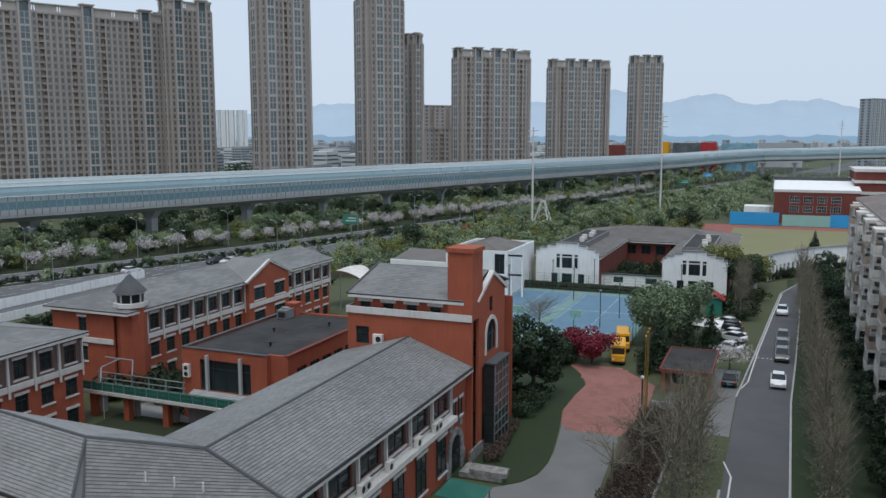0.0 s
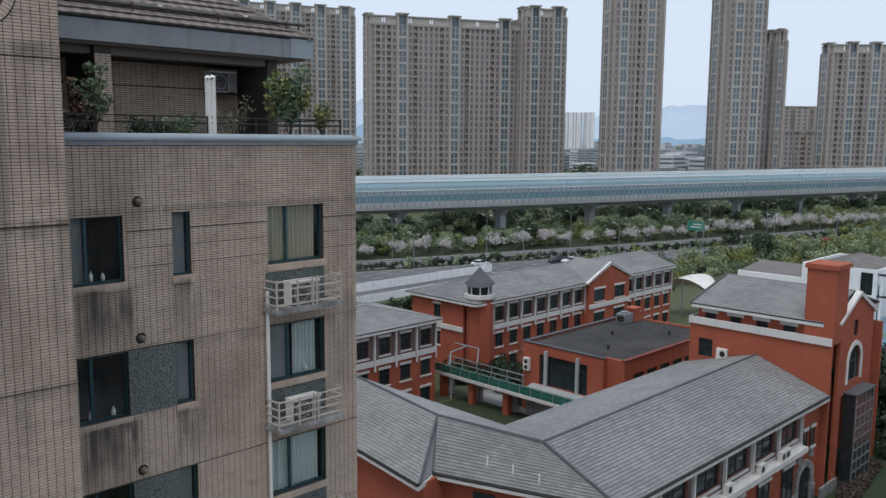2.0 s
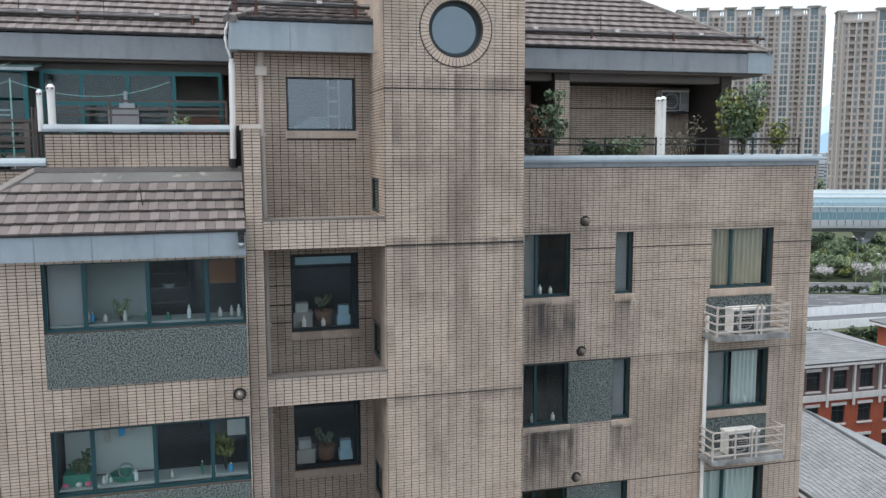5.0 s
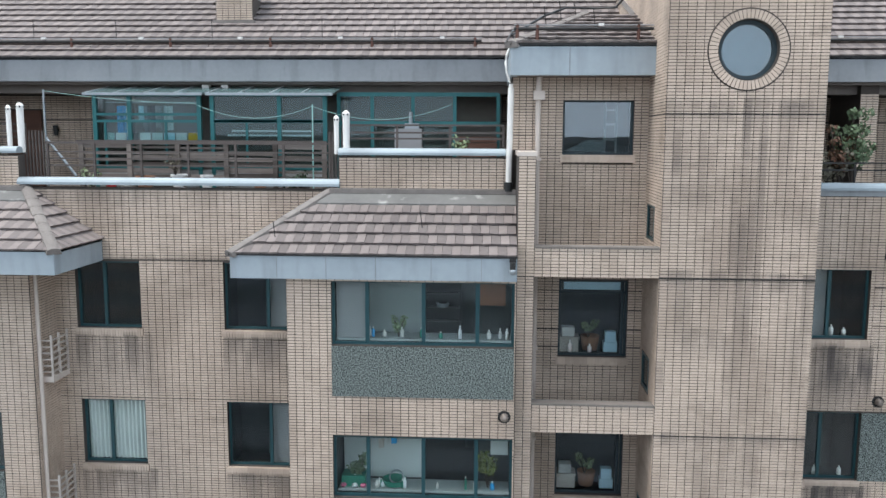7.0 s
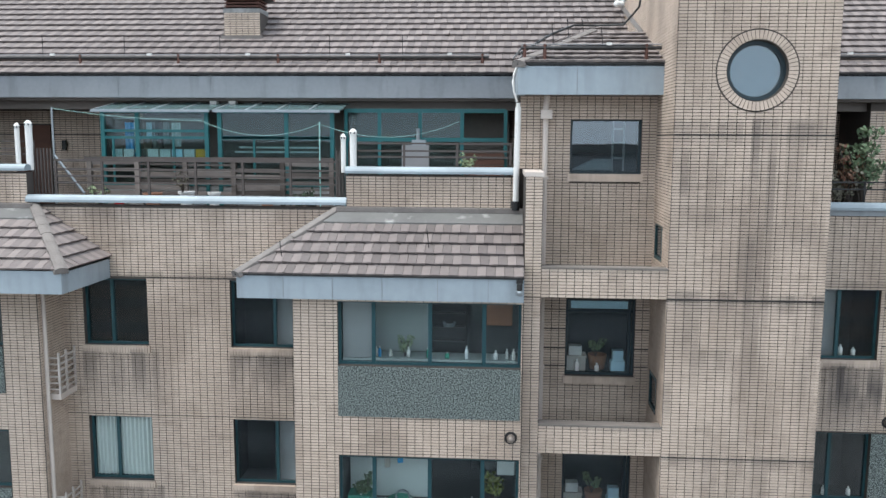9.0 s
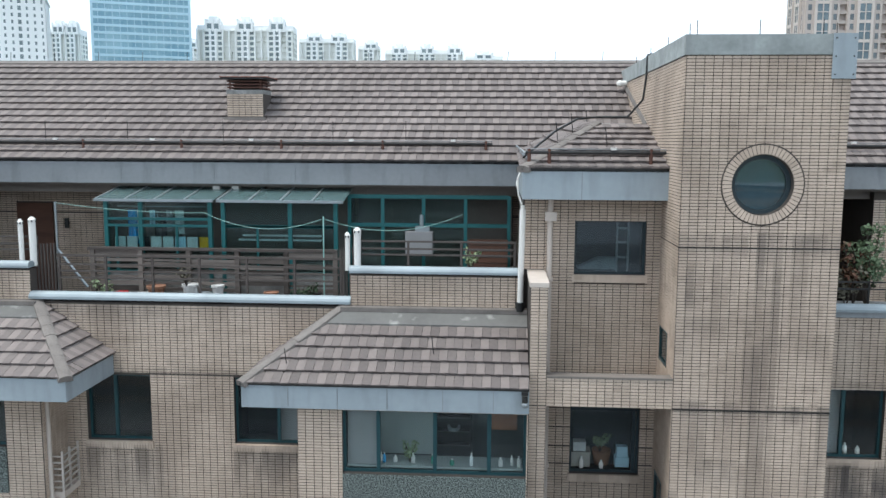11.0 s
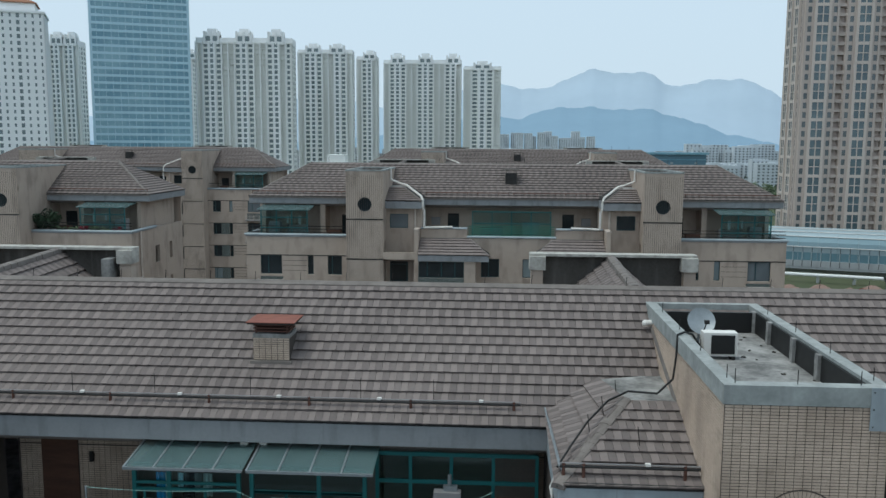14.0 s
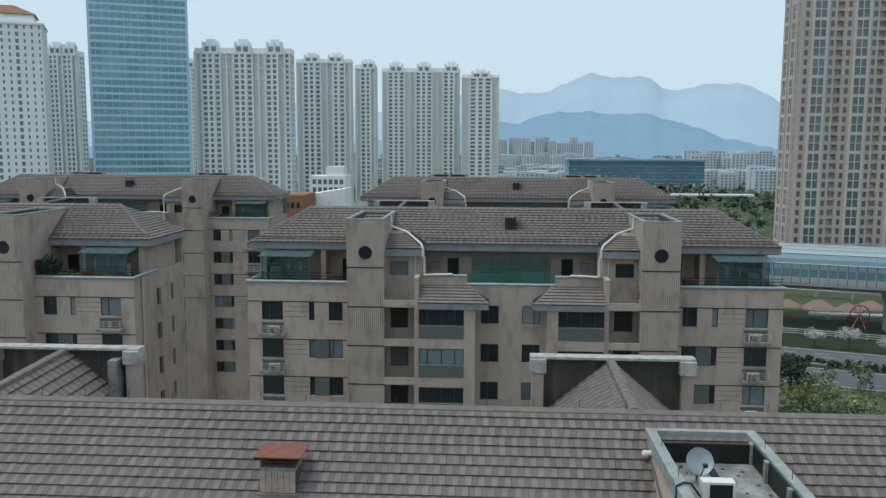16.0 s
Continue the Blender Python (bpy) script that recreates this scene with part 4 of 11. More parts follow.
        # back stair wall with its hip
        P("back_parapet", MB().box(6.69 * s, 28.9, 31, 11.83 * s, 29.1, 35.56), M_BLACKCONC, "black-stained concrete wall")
        P("back_post", MB().box(6.64 * s, 28.6, 31, 7.02 * s, 29.12, 35.12), M_TILE_FAR)
        P("post_cap", MB().box(6.58 * s, 28.54, 35.12, 7.1 * s, 29.14, 35.56), M_CAPSTONE, "stained concrete end cap")
        P("back_post", MB().box(11.5 * s, 28.6, 31, 11.88 * s, 29.12, 35.12), M_TILE_FAR)
        P("post_cap", MB().box(11.42 * s, 28.54, 35.12, 11.94 * s, 29.14, 35.56), M_CAPSTONE, "stained concrete end cap")
        P("back_coping", MB().box(6.58 * s, 28.66, 35.56, 11.94 * s, 29.16, 35.64), M_CAPSTONE, "stained pale coping")
        P("back_roof", MB().slab([(p[0] * s, p[1], p[2]) for p in ((6.3, 28.9, 33.0), (6.3, 24.0, 33.0), (9.2, 24.0, 35.34), (9.2, 28.9, 35.5))], (0, 0, -0.03))
          .slab([(p[0] * s, p[1], p[2]) for p in ((12.1, 28.9, 33.0), (9.2, 28.9, 35.5), (9.2, 24.0, 35.34), (12.1, 24.0, 33.0))], (0, 0, -0.03)), M_ROOF_BED)
        hip_cap(P, s, (9.2, 24.0, 35.38), (9.2, 28.9, 35.55), 0.12)
    P("wall", MB().box(-20.15, 27.9, 0, 20.15, 28.1, 32.3), wm)
    # main roof
    rb = MB()
    d = (0, 0, -0.04)
    rb.slab([(-EAVE_END, EAVE_Y, EAVE_Z), (EAVE_END, EAVE_Y, EAVE_Z), (RIDGE_END, RIDGE_Y, RIDGE_Z), (-RIDGE_END, RIDGE_Y, RIDGE_Z)], d)
    rb.slab([(EAVE_END, BACK_Y, EAVE_Z), (-EAVE_END, BACK_Y, EAVE_Z), (-RIDGE_END, RIDGE_Y, RIDGE_Z), (RIDGE_END, RIDGE_Y, RIDGE_Z)], d)
    for s in (1, -1):
        rb.slab([(s * EAVE_END, EAVE_Y, EAVE_Z), (s * EAVE_END, BACK_Y, EAVE_Z), (s * RIDGE_END, RIDGE_Y, RIDGE_Z)][::s], d)
        hip_cap(P, s, (EAVE_END, EAVE_Y, EAVE_Z + 0.03), (RIDGE_END, RIDGE_Y, RIDGE_Z + 0.05), 0.11)
    roof = P("roof", rb, M_ROOF_BED)
    if not near:
        E_, R_ = EAVE_Z + 0.01, RIDGE_Z + 0.01
        tiled_slope(((-EAVE_END, EAVE_Y, E_), (EAVE_END, EAVE_Y, E_), (RIDGE_END, RIDGE_Y, R_), (-RIDGE_END, RIDGE_Y, R_)), 0.25, 0.33, 0.115, M_ROOF, "roof_tiles", roof, base, 0.006, lean=0.008)
        for s in (1, -1):
            q = ((EAVE_END, EAVE_Y, E_), (EAVE_END, BACK_Y, E_), (RIDGE_END, RIDGE_Y, R_), (RIDGE_END, RIDGE_Y, R_))
            if s < 0:
                q = tuple((-p[0], p[1], p[2]) for p in (q[1], q[0], q[3], q[2]))
            tiled_slope(q, 0.25, 0.33, 0.115, M_ROOF, "roof_tiles", roof, base, 0.006, lean=0.008)
            for q in ([(1.64, 15.5, 28.94), (6.83, 15.5, 28.94), (6.83, 17.4, 29.99), (3.14, 17.4, 29.99)], [(6.69, 16.9, 32.79), (9.41, 16.9, 32.79), (9.41, 19.45, 33.67), (8.3, 19.45, 33.67)]):
                if s < 0:
                    q = [(-p[0], p[1], p[2]) for p in (q[1], q[0], q[3], q[2])]
                tiled_slope(q, 0.25, 0.36, 0.115, M_ROOF, "roof_tiles", roof, base, 0.006)
        terrace_fittings(P)
    P("ridge_cap", MB().slab([(-RIDGE_END, RIDGE_Y - 0.16, RIDGE_Z - 0.01), (RIDGE_END, RIDGE_Y - 0.16, RIDGE_Z - 0.01), (RIDGE_END, RIDGE_Y, RIDGE_Z + 0.07), (-RIDGE_END, RIDGE_Y, RIDGE_Z + 0.07)], (0, 0, -0.08))
      .slab([(-RIDGE_END, RIDGE_Y, RIDGE_Z + 0.07), (RIDGE_END, RIDGE_Y, RIDGE_Z + 0.07), (RIDGE_END, RIDGE_Y + 0.16, RIDGE_Z - 0.01), (-RIDGE_END, RIDGE_Y + 0.16, RIDGE_Z - 0.01)], (0, 0, -0.08)), M_RIDGE, "mortared ridge")
    return b


def terrace_fittings(P):
    """Glazed terraces, railings, vent and white pipes of the farther blocks."""
    for s in (1, -1):
        fr = MB()
        for x in (15.6, 16.8, 18.0, 19.2):
            fr.box(x * s, 18.4, 29.4, (x + 0.08) * s, 18.48, 31.9)
        for z in (30.5, 31.3, 31.85):
            fr.box(15.6 * s, 18.41, z, 19.28 * s, 18.47, z + 0.07)
        g = P("terrace_glazing", fr, M_TEALG, "green glazed terrace enclosure")
        P("pane", MB().box(15.64 * s, 18.43, 29.4, 19.24 * s, 18.44, 31.85), M_GLASST, parent=g).visible_shadow = False
        P("shelf", MB().box(15.9 * s, 20.0, 29.4, 17.6 * s, 20.5, 30.6).box(18.0 * s, 19.4, 29.4, 18.9 * s, 20.0, 30.9), M_CURTG, "grey things inside", parent=g)
        P("laundry", MB().box(16.3 * s, 19.2, 30.7, 16.5 * s, 19.25, 31.4).box(17.3 * s, 19.2, 30.8, 17.42 * s, 19.25, 31.4), M_CURT, "pale washing", parent=g)
        er = MB()
        for xa, xb in ((0.2, 6.6), (12.3, EAVE_END - 0.2)):
            er.rod((xa * s, EAVE_Y + 0.25, EAVE_Z + 0.42), (xb * s, EAVE_Y + 0.25, EAVE_Z + 0.42), 0.035, 5)
            er.rod((xa * s, EAVE_Y + 0.25, EAVE_Z + 0.26), (xb * s, EAVE_Y + 0.25, EAVE_Z + 0.26), 0.025, 5)
            for k in range(9):
                xx = (xa + (xb - xa) * k / 8) * s
                er.rod((xx, EAVE_Y + 0.25, EAVE_Z), (xx, EAVE_Y + 0.25, EAVE_Z + 0.45), 0.03, 4)
        P("eave_rail", er, M_RUST, "rusty snow rail")
        P("gutter", MB().box(0, EAVE_Y - 0.06, EAVE_Z - 0.1, 6.69 * s, EAVE_Y, EAVE_Z + 0.02).box(12.16 * s, EAVE_Y - 0.06, EAVE_Z - 0.1, EAVE_END * s, EAVE_Y, EAVE_Z + 0.02), M_RIDGE)
        P("canopy", MB().slab([(p[0] * s, p[1], p[2]) for p in ((15.4, 18.2, 31.95), (19.5, 18.2, 31.95), (19.5, 20.2, 32.2), (15.4, 20.2, 32.2))], (0, 0, -0.05)), M_GLASSC, parent=g)
        for z in (30.25, 30.5, 30.72):
            P("rail", MB().box(12.3 * s, 17.7, z, 20.1 * s, 17.74, z + 0.05), M_STEEL)
        P("white_pipe", MB().path([(p[0] * s, p[1], p[2]) for p in ((9.32, 19.6, 35.1), (9.3, 19.55, 34.25), (8.5, 19.5, 33.95), (8.0, 19.0, 33.85), (6.75, 17.15, 33.15), (6.6, 16.95, 32.85), (6.6, 16.95, 32.3), (6.5, 17.1, 32.1), (6.5, 17.2, 30.8), (4.4, 17.3, 30.86))], 0.085, 6), M_WHITE, "white drain pipe over the roof")
        P("downpipe", MB().rod((7.2 * s, 17.35, 5), (7.2 * s, 17.35, 32.2), 0.07, 6), M_PIPE)
        P("bench", MB().box(13.2 * s, 19.2, 29.4, 14.3 * s, 19.8, 30.35), M_WOODR, "brown garden bench")
        P("downpipe", MB().rod((20.25 * s, 19.0, 5), (20.25 * s, 19.0, 30), 0.07, 6), M_PIPE)
    gl = MB()
    for x in (-3.0, -1.5, 0.0, 1.5, 3.0):
        gl.box(x, 19.5, 29.4, x + 0.08, 19.58, 31.9)
    for z in (30.9, 31.8):
        gl.box(-3.0, 19.51, z, 3.08, 19.57, z + 0.08)
    g = P("terrace_glazing", gl, M_TEALG, "green glazed terrace enclosure")
    P("pane", MB().box(-2.9, 19.53, 29.4, 3.0, 19.54, 31.8), M_GLASST, parent=g)
    P("shelf", MB().box(-2.4, 20.6, 29.4, -0.6, 21.0, 30.5).box(0.9, 20.2, 29.4, 2.2, 20.6, 31.0), M_CURTG, "grey furniture inside", parent=g)
    for k in range(5):
        P("rail", MB().box(-3.2, 17.7, 30.18 + k * 0.17, 3.2, 17.74, 30.23 + k * 0.17), M_GREENS, "green railing slat")
    for s in (1, -1):
        P("door", MB().box(4.1 * s, 21.72, 29.4, 5.0 * s, 21.79, 31.5), M_GLASSD, "dark terrace door")
        P("wall_box", MB().box(5.6 * s, 21.5, 30.6, 6.3 * s, 21.79, 31.2), M_CURTG, "grey wall-hung unit")
    ch = P("chimney", MB().box(-0.45, 21.4, 33.5, 0.45, 22.1, 34.75), M_STEEL)
    P("chimney_cap", MB().box(-0.6, 21.25, 35.0, 0.6, 22.25, 35.08).box(-0.42, 21.45, 34.75, -0.36, 21.5, 35.0).box(0.36, 21.45, 34.75, 0.42, 21.5, 35.0).box(-0.42, 22.0, 34.75, -0.36, 22.05, 35.0).box(0.36, 22.0, 34.75, 0.42, 22.05, 35.0), M_RIDGE, parent=ch)
    for i in range(14):
        P("lightning_rod", MB().rod((-15 + i * 2.3, RIDGE_Y, RIDGE_Z), (-15 + i * 2.3, RIDGE_Y, RIDGE_Z + 0.5), 0.015, 4), M_STEEL)


def hip_cap(P, s, a, c, r):
    """A run of overlapping half-round cap tiles bedded in mortar."""
    a, c = Vector((a[0] * s, a[1], a[2])), Vector((c[0] * s, c[1], c[2]))
    L = (c - a).length
    n = max(2, round(L / 0.36))
    d = (c - a).normalized()
    side = d.cross(Vector((0, 0, 1))).normalized()
    up = side.cross(d)
    mb = MB()
    prof = [(-1.35, -0.75), (-1.15, 0.25), (-0.6, 0.5), (0, 0.58), (0.6, 0.5), (1.15, 0.25), (1.35, -0.75)]
    rng = random.Random(round(L * 1000))
    k = len(prof)
    for i in range(n):
        g = 1 + rng.uniform(-0.07, 0.07)
        for t, q in ((i / n, 1.06 * g), ((i + 1) / n, 0.98 * g)):
            p = a + d * (L * t)
            mb.v += [tuple(p + side * (u * r * q) + up * (w * r * q)) for u, w in prof]
    for i in range(2 * n - 1):
        for j in range(k - 1):
            mb.f.append((i * k + j, i * k + j + 1, (i + 1) * k + j + 1, (i + 1) * k + j))
    mb.f.append(tuple(range(k)))
    mb.f.append(tuple(range((2 * n) * k - 1, (2 * n - 1) * k - 1, -1)))
    P("hip_cap", mb, M_RIDGE)


def ring_mesh(cx, y, cz, ro, ri, d, n=40):
    mb = MB()
    for i in range(n):
        a = 2 * math.pi * i / n
        mb.v += [(cx + r * math.cos(a), yy, cz + r * math.sin(a)) for r, yy in ((ri, y), (ro, y), (ro, y + d), (ri, y + d))]
    for i in range(n):
        j = (i + 1) % n
        mb.f += [(i * 4 + k, i * 4 + (k + 1) % 4, j * 4 + (k + 1) % 4, j * 4 + k) for k in range(4)]
    return mb


def disc_mesh(cx, y, cz, r, n=40):
    return MB().slab([(cx + r * math.cos(2 * math.pi * i / n), y, cz + r * math.sin(2 * math.pi * i / n)) for i in range(n)], (0, 0.008, 0))


def tiled_slope(quad, w, h, thick, material, name, parent, base, jitter=0.006, count=0, keep=None, lean=0.0):
    """Overlapping tiles, in pairs that lean to and fro where lean is given, over a sloping quad (left eave, right eave, right top, left top); the first ones that keep() chooses become parts of their own."""
    a, b, c, d = [Vector(p) for p in quad]
    u = (b - a).normalized()
    nrm = (b - a).cross(d - a).normalized()
    if nrm.z < 0:
        nrm.negate()
    up = nrm.cross(u)
    if up.z < 0:
        up.negate()
    H = (d - a).dot(up)
    rows = max(1, round(H / h))
    hh = H / rows
    rng = random.Random(7)
    V, F, tone, made = [], [], [], 0
    shared = {}

    def on(xx, vv):
        t = vv / H
        lo, hi = a.lerp(d, t), b.lerp(c, t)
        s0, s1 = (lo - a).dot(u), (hi - a).dot(u)
        return lo.lerp(hi, (xx - s0) / (s1 - s0)) if s1 - s0 > 1e-4 else lo
    for r in range(rows):
        v0, v1 = r * hh, (r + 1) * hh
        def lim(v):
            t = v / H
            l0 = (d - a).dot(u) * t
            r0 = (b - a).length + ((c - b).dot(u)) * t
            return l0, r0
        l0, r0 = lim(v0)
        l1, r1 = lim(v1)
        x = min(l0, l1) - rng.random() * w * 2
        side = 1
        while x < max(r0, r1):
            xa, xb = x + 0.003, x + w - 0.003
            x += w
            side = -side
            q = []
            for (xx, vv, tt) in ((xa, v0 - 0.03, thick), (xb, v0 - 0.03, thick), (xb, v1 + 0.02, thick * 0.25), (xa, v1 + 0.02, thick * 0.25)):
                lo, hi = lim(min(max(vv, 0), H))
                xx = min(max(xx, lo), hi)
                q.append((xx, vv, tt + rng.uniform(-jitter, jitter) * 0.5 + lean * side * ((xx - xa) / (xb - xa) - 0.5)))
            if q[1][0] - q[0][0] + q[2][0] - q[3][0] < 0.02:
                continue
            full = q[1][0] - q[0][0] > w - 0.02 and q[2][0] - q[3][0] > w - 0.02
            mid = a + u * ((q[0][0] + q[1][0]) / 2) + up * ((v0 + v1) / 2)
            if full and made < count and keep and keep(mid):
                if side not in shared:
                    z0 = -hh / 2 - 0.03
                    vs = [(sx * (w / 2 - 0.002), yy, zz) for yy, z2 in ((z0, thick), (hh / 2 + 0.02, thick * 0.25)) for sx in (-1, 1) for zz in (z2, z2 - thick * 0.45)]
                    mbx = MB()
                    mbx.v = vs
                    mbx.f = [(0, 2, 6, 4), (0, 1, 3, 2), (1, 5, 7, 3), (0, 4, 5, 1), (2, 3, 7, 6), (4, 6, 7, 5)]
                    shared[side] = mbx.mesh("roof_tile", M_ROOF_ONE if side > 0 else M_ROOF_ONE_SHADE)
                ob = new("roof_tile", shared[side])
                ob.parent = parent
                rot = Matrix((u, up, nrm)).transposed().to_4x4()
                tilt = Matrix.Rotation(rng.uniform(-0.008, 0.008) - math.atan(lean * side / w), 4, 'Y') @ Matrix.Translation((0, 0, rng.uniform(-jitter, jitter) * 0.5))
                ob.matrix_basis = Matrix.Translation(mid + Vector(base)) @ rot @ tilt
                made += 1
                continue
            k = len(V)
            for xx, vv, tt in q:
                V.append(on(xx, vv) + nrm * tt)
            for xx, vv, tt in q:
                V.append(on(xx, vv) + nrm * (tt - thick * 0.45))
            F += [(k, k + 1, k + 2, k + 3), (k + 4, k + 5, k + 1, k), (k + 7, k + 4, k, k + 3), (k + 5, k + 6, k + 2, k + 1)]
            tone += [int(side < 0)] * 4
    if V:
        V = np.array([tuple(p + Vector(base)) for p in V])
        me = np_mesh(name, V, np.array(F), material)
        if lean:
            # halves that tilt the other way get the copy with shade in its colour
            me.materials.append(M_ROOF_SHADE)
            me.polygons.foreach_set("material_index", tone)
        ob = new(name, me)
        ob.parent = parent
        tagged(ob, kind="stuff")
        return ob


apt = apartment("apartment_building", (AX, 0, 0), "brown tiled apartment block with hipped tile roof", True)
apt_far = apartment("apartment_building", (0, 46.5, 2.1), "brown tiled apartment block with stair towers and terraces", False)


# ---- grid towers: piers and spandrels proud of recessed panes ----
def tower(name, cx, cy, wx, wy, floors, storey, stone, light, label, rot=0.0, front="wbwgwwbwgw", side="wgw", crown=True, pane=None, category="tower block", top=None):
    """A tower whose faces are bays: w wall with small windows, b balcony recess, g glazing over two storeys in a paler frame, s strip, c curtain wall."""
    pane = pane or M_PANE
    t = thing(name, (cx, cy, 0), label, category)
    H = floors * storey
    m = Matrix.Translation((cx, cy, 0)) @ Matrix.Rotation(radians(rot), 4, 'Z')
    stone_mb, light_mb, crown_mb = MB(), MB(), MB()
    for face in range(4):
        w, dpt = (wx, wy) if face % 2 == 0 else (wy, wx)
        bays = front if face == 0 else side if face % 2 else front
        nb = len(bays)
        unit = w / sum(2 if k == "g" else 1 for k in bays)
        xs_ = [-w / 2]
        for k in bays:
            xs_.append(xs_[-1] + unit * (2 if k == "g" else 1))
        fm = m @ Matrix.Rotation(radians(90 * face), 4, 'Z') @ Matrix.Translation((0, -dpt / 2, 0))
        if face == 2:
            stone_mb.box(-w / 2, 0, 0, w / 2, 0.4, H, fm)
            continue
        for i, kind in enumerate(bays):
            x0, bw = xs_[i], xs_[i + 1] - xs_[i]
            out = {"g": 1.2, "s": 1.2}.get(kind, 0.0)
            if kind == "w" and crown and (bays[i - 1:i] == "g" or bays[i + 1:i + 2] == "g"):
                out = 0.7
            deep = {"b": 2.6 if top else 1.8}.get(kind, 0.3)
            tgt = light_mb if kind in "gs" else stone_mb
            ps = bw * {"w": 0.2 if top else 0.27, "b": 0.1, "g": 0.16, "s": 0.25, "c": 0.03, "n": 0.36}[kind]
            tgt.box(x0, -out, 0, x0 + ps, deep + 0.1, H, fm)
            tgt.box(x0 + bw - ps, -out, 0, x0 + bw, deep + 0.1, H, fm)
            if kind == "g":
                tgt.box(x0 + bw * 0.47, -out + 0.05, 0, x0 + bw * 0.53, 0.2, H, fm)
            for k in range(floors):
                z = k * storey
                hgt = {"w": storey * 0.38, "n": storey * 0.5, "b": storey * (0.14 if top else 0.36), "g": 0.95 if k % 2 == 0 else 0.25, "s": storey * 0.3, "c": 1.35}[kind]
                tgt.box(x0 + ps, -out + (0.14 if kind == "w" else 0.04), z - hgt / 2, x0 + bw - ps, deep + 0.1, z + hgt / 2, fm)
            pn = MB().box(x0 + ps, -out + deep - 0.06, 0.2, x0 + bw - ps, -out + deep, H - 0.4, fm)
            part("window", pn, M_PANEBLUE if kind == "g" else pane, t)
            if top and face == 0:
                light_mb.box(x0 - 0.3, -1.0 if kind != "s" else -1.7, 0, x0 + 0.3, 0.3, H + 0.6, fm)
            if crown and face in (0, 1, 3) and kind != "g":
                light_mb.box(x0 - 0.2, -0.3, 0, x0 + 0.2, 0.2, H + 0.5, fm)
            if crown and face in (0, 1, 3):
                if kind == "g":
                    cr = MB().box(x0, -out, H, x0 + ps, 2.0, H + 4.6, fm).box(x0 + bw - ps, -out, H, x0 + bw, 2.0, H + 4.6, fm).box(x0, -out + 0.3, H + 3.9, x0 + bw, 2.0, H + 4.6, fm)
                    cr.box(x0 - 0.5, -out - 0.55, H + 4.6, x0 + bw + 0.5, 2.4, H + 5.15, fm)
                    part("window", MB().box(x0 + ps, 0.1, H, x0 + bw - ps, 0.2, H + 3.9, fm), M_PANEBLUE, t)
                    part("bay_crown", cr, light, t, "pale crown of the glazed bay")
                else:
                    if i % 4 == 2:
                        for q in (0.0, 0.4, 0.8):
                            crown_mb.box(x0 + bw * q, 0.1, H, x0 + bw * (q + 0.2), 0.5, H + 3.4, fm)
                        crown_mb.box(x0, 0.0, H, x0 + bw, 0.5, H + 0.8, fm).box(x0, 0.0, H + 2.9, x0 + bw, 0.6, H + 3.4, fm)
                    else:
                        crown_mb.box(x0, 0.05, H, x0 + bw, 0.6, H + 3.4, fm)
                    crown_mb.box(x0 - 0.1, -0.45, H + 3.4, x0 + bw + 0.1, 1.0, H + 3.9, fm)
    stone_mb.box(-wx / 2 + 1.2, -wy / 2 + 1.2, 0, wx / 2 - 1.2, wy / 2 - 0.2, H, m)
    for sx in (-1, 1):
        stone_mb.box(sx * (wx / 2 - 1.3), -wy / 2 + 0.02, 0, sx * (wx / 2 - 0.02), -wy / 2 + 1.3, H, m)
    for z in (H - 0.3, 2 * storey):
        stone_mb.box(-wx / 2 - 0.35, -wy / 2 - 0.35, z - 0.35, wx / 2 + 0.35, -wy / 2 + 0.3, z + 0.35, m)
        stone_mb.box(-wx / 2 - 0.35, -wy / 2 + 0.3, z - 0.35, -wx / 2 + 0.3, wy / 2, z + 0.35, m)
    part("wall", stone_mb, stone, t)
    if light_mb.v:
        part("bay_frame", light_mb, light, t, "paler stone bay")
    if crown_mb.v:
        part("crown", crown_mb, light, t, "cornice over open slots")
    if top:
        n = len(front)
        for i, kind in enumerate(front):
            tm = MB()
            x0 = -wx / 2 + i * wx / n
            if kind == "s":
                u_ = wx / n
                tm.box(x0 - u_ * 0.75, -wy / 2 - 0.6, H - 1, x0 + u_ * 1.75, -wy / 2 + 5, H + top * 0.6, m)
                for sx in (-0.75, 0.35, 1.45):
                    tm.box(x0 + u_ * sx, -wy / 2 - 1.0, H - 1, x0 + u_ * (sx + 0.3), -wy / 2 + 4, H + top * 0.8, m)
                tm.box(x0 - u_ * 0.2, -wy / 2 + 0.6, H - 1, x0 + u_ * 1.2, -wy / 2 + 6, H + top, m)
                part("window", MB().box(x0 - u_ * 0.4, -wy / 2 - 0.66, H + 0.6, x0 + u_ * 0.3, -wy / 2 - 0.6, H + top * 0.45, m), pane, t)
                part("window", MB().box(x0 + u_ * 0.7, -wy / 2 - 0.66, H + 0.6, x0 + u_ * 1.4, -wy / 2 - 0.6, H + top * 0.45, m), pane, t)
            else:
                tm.box(x0, -wy / 2 + 0.5, H - 1, x0 + wx / n, wy / 2, H + top * 0.35, m)
            part("roof_block", tm, light, t)
    return t


def bearing(px_yaw, dist):
    """A place at that distance from the start, px_yaw degrees to the left of straight ahead along +y."""
    a = radians(px_yaw)
    return -math.sin(a) * dist, math.cos(a) * dist


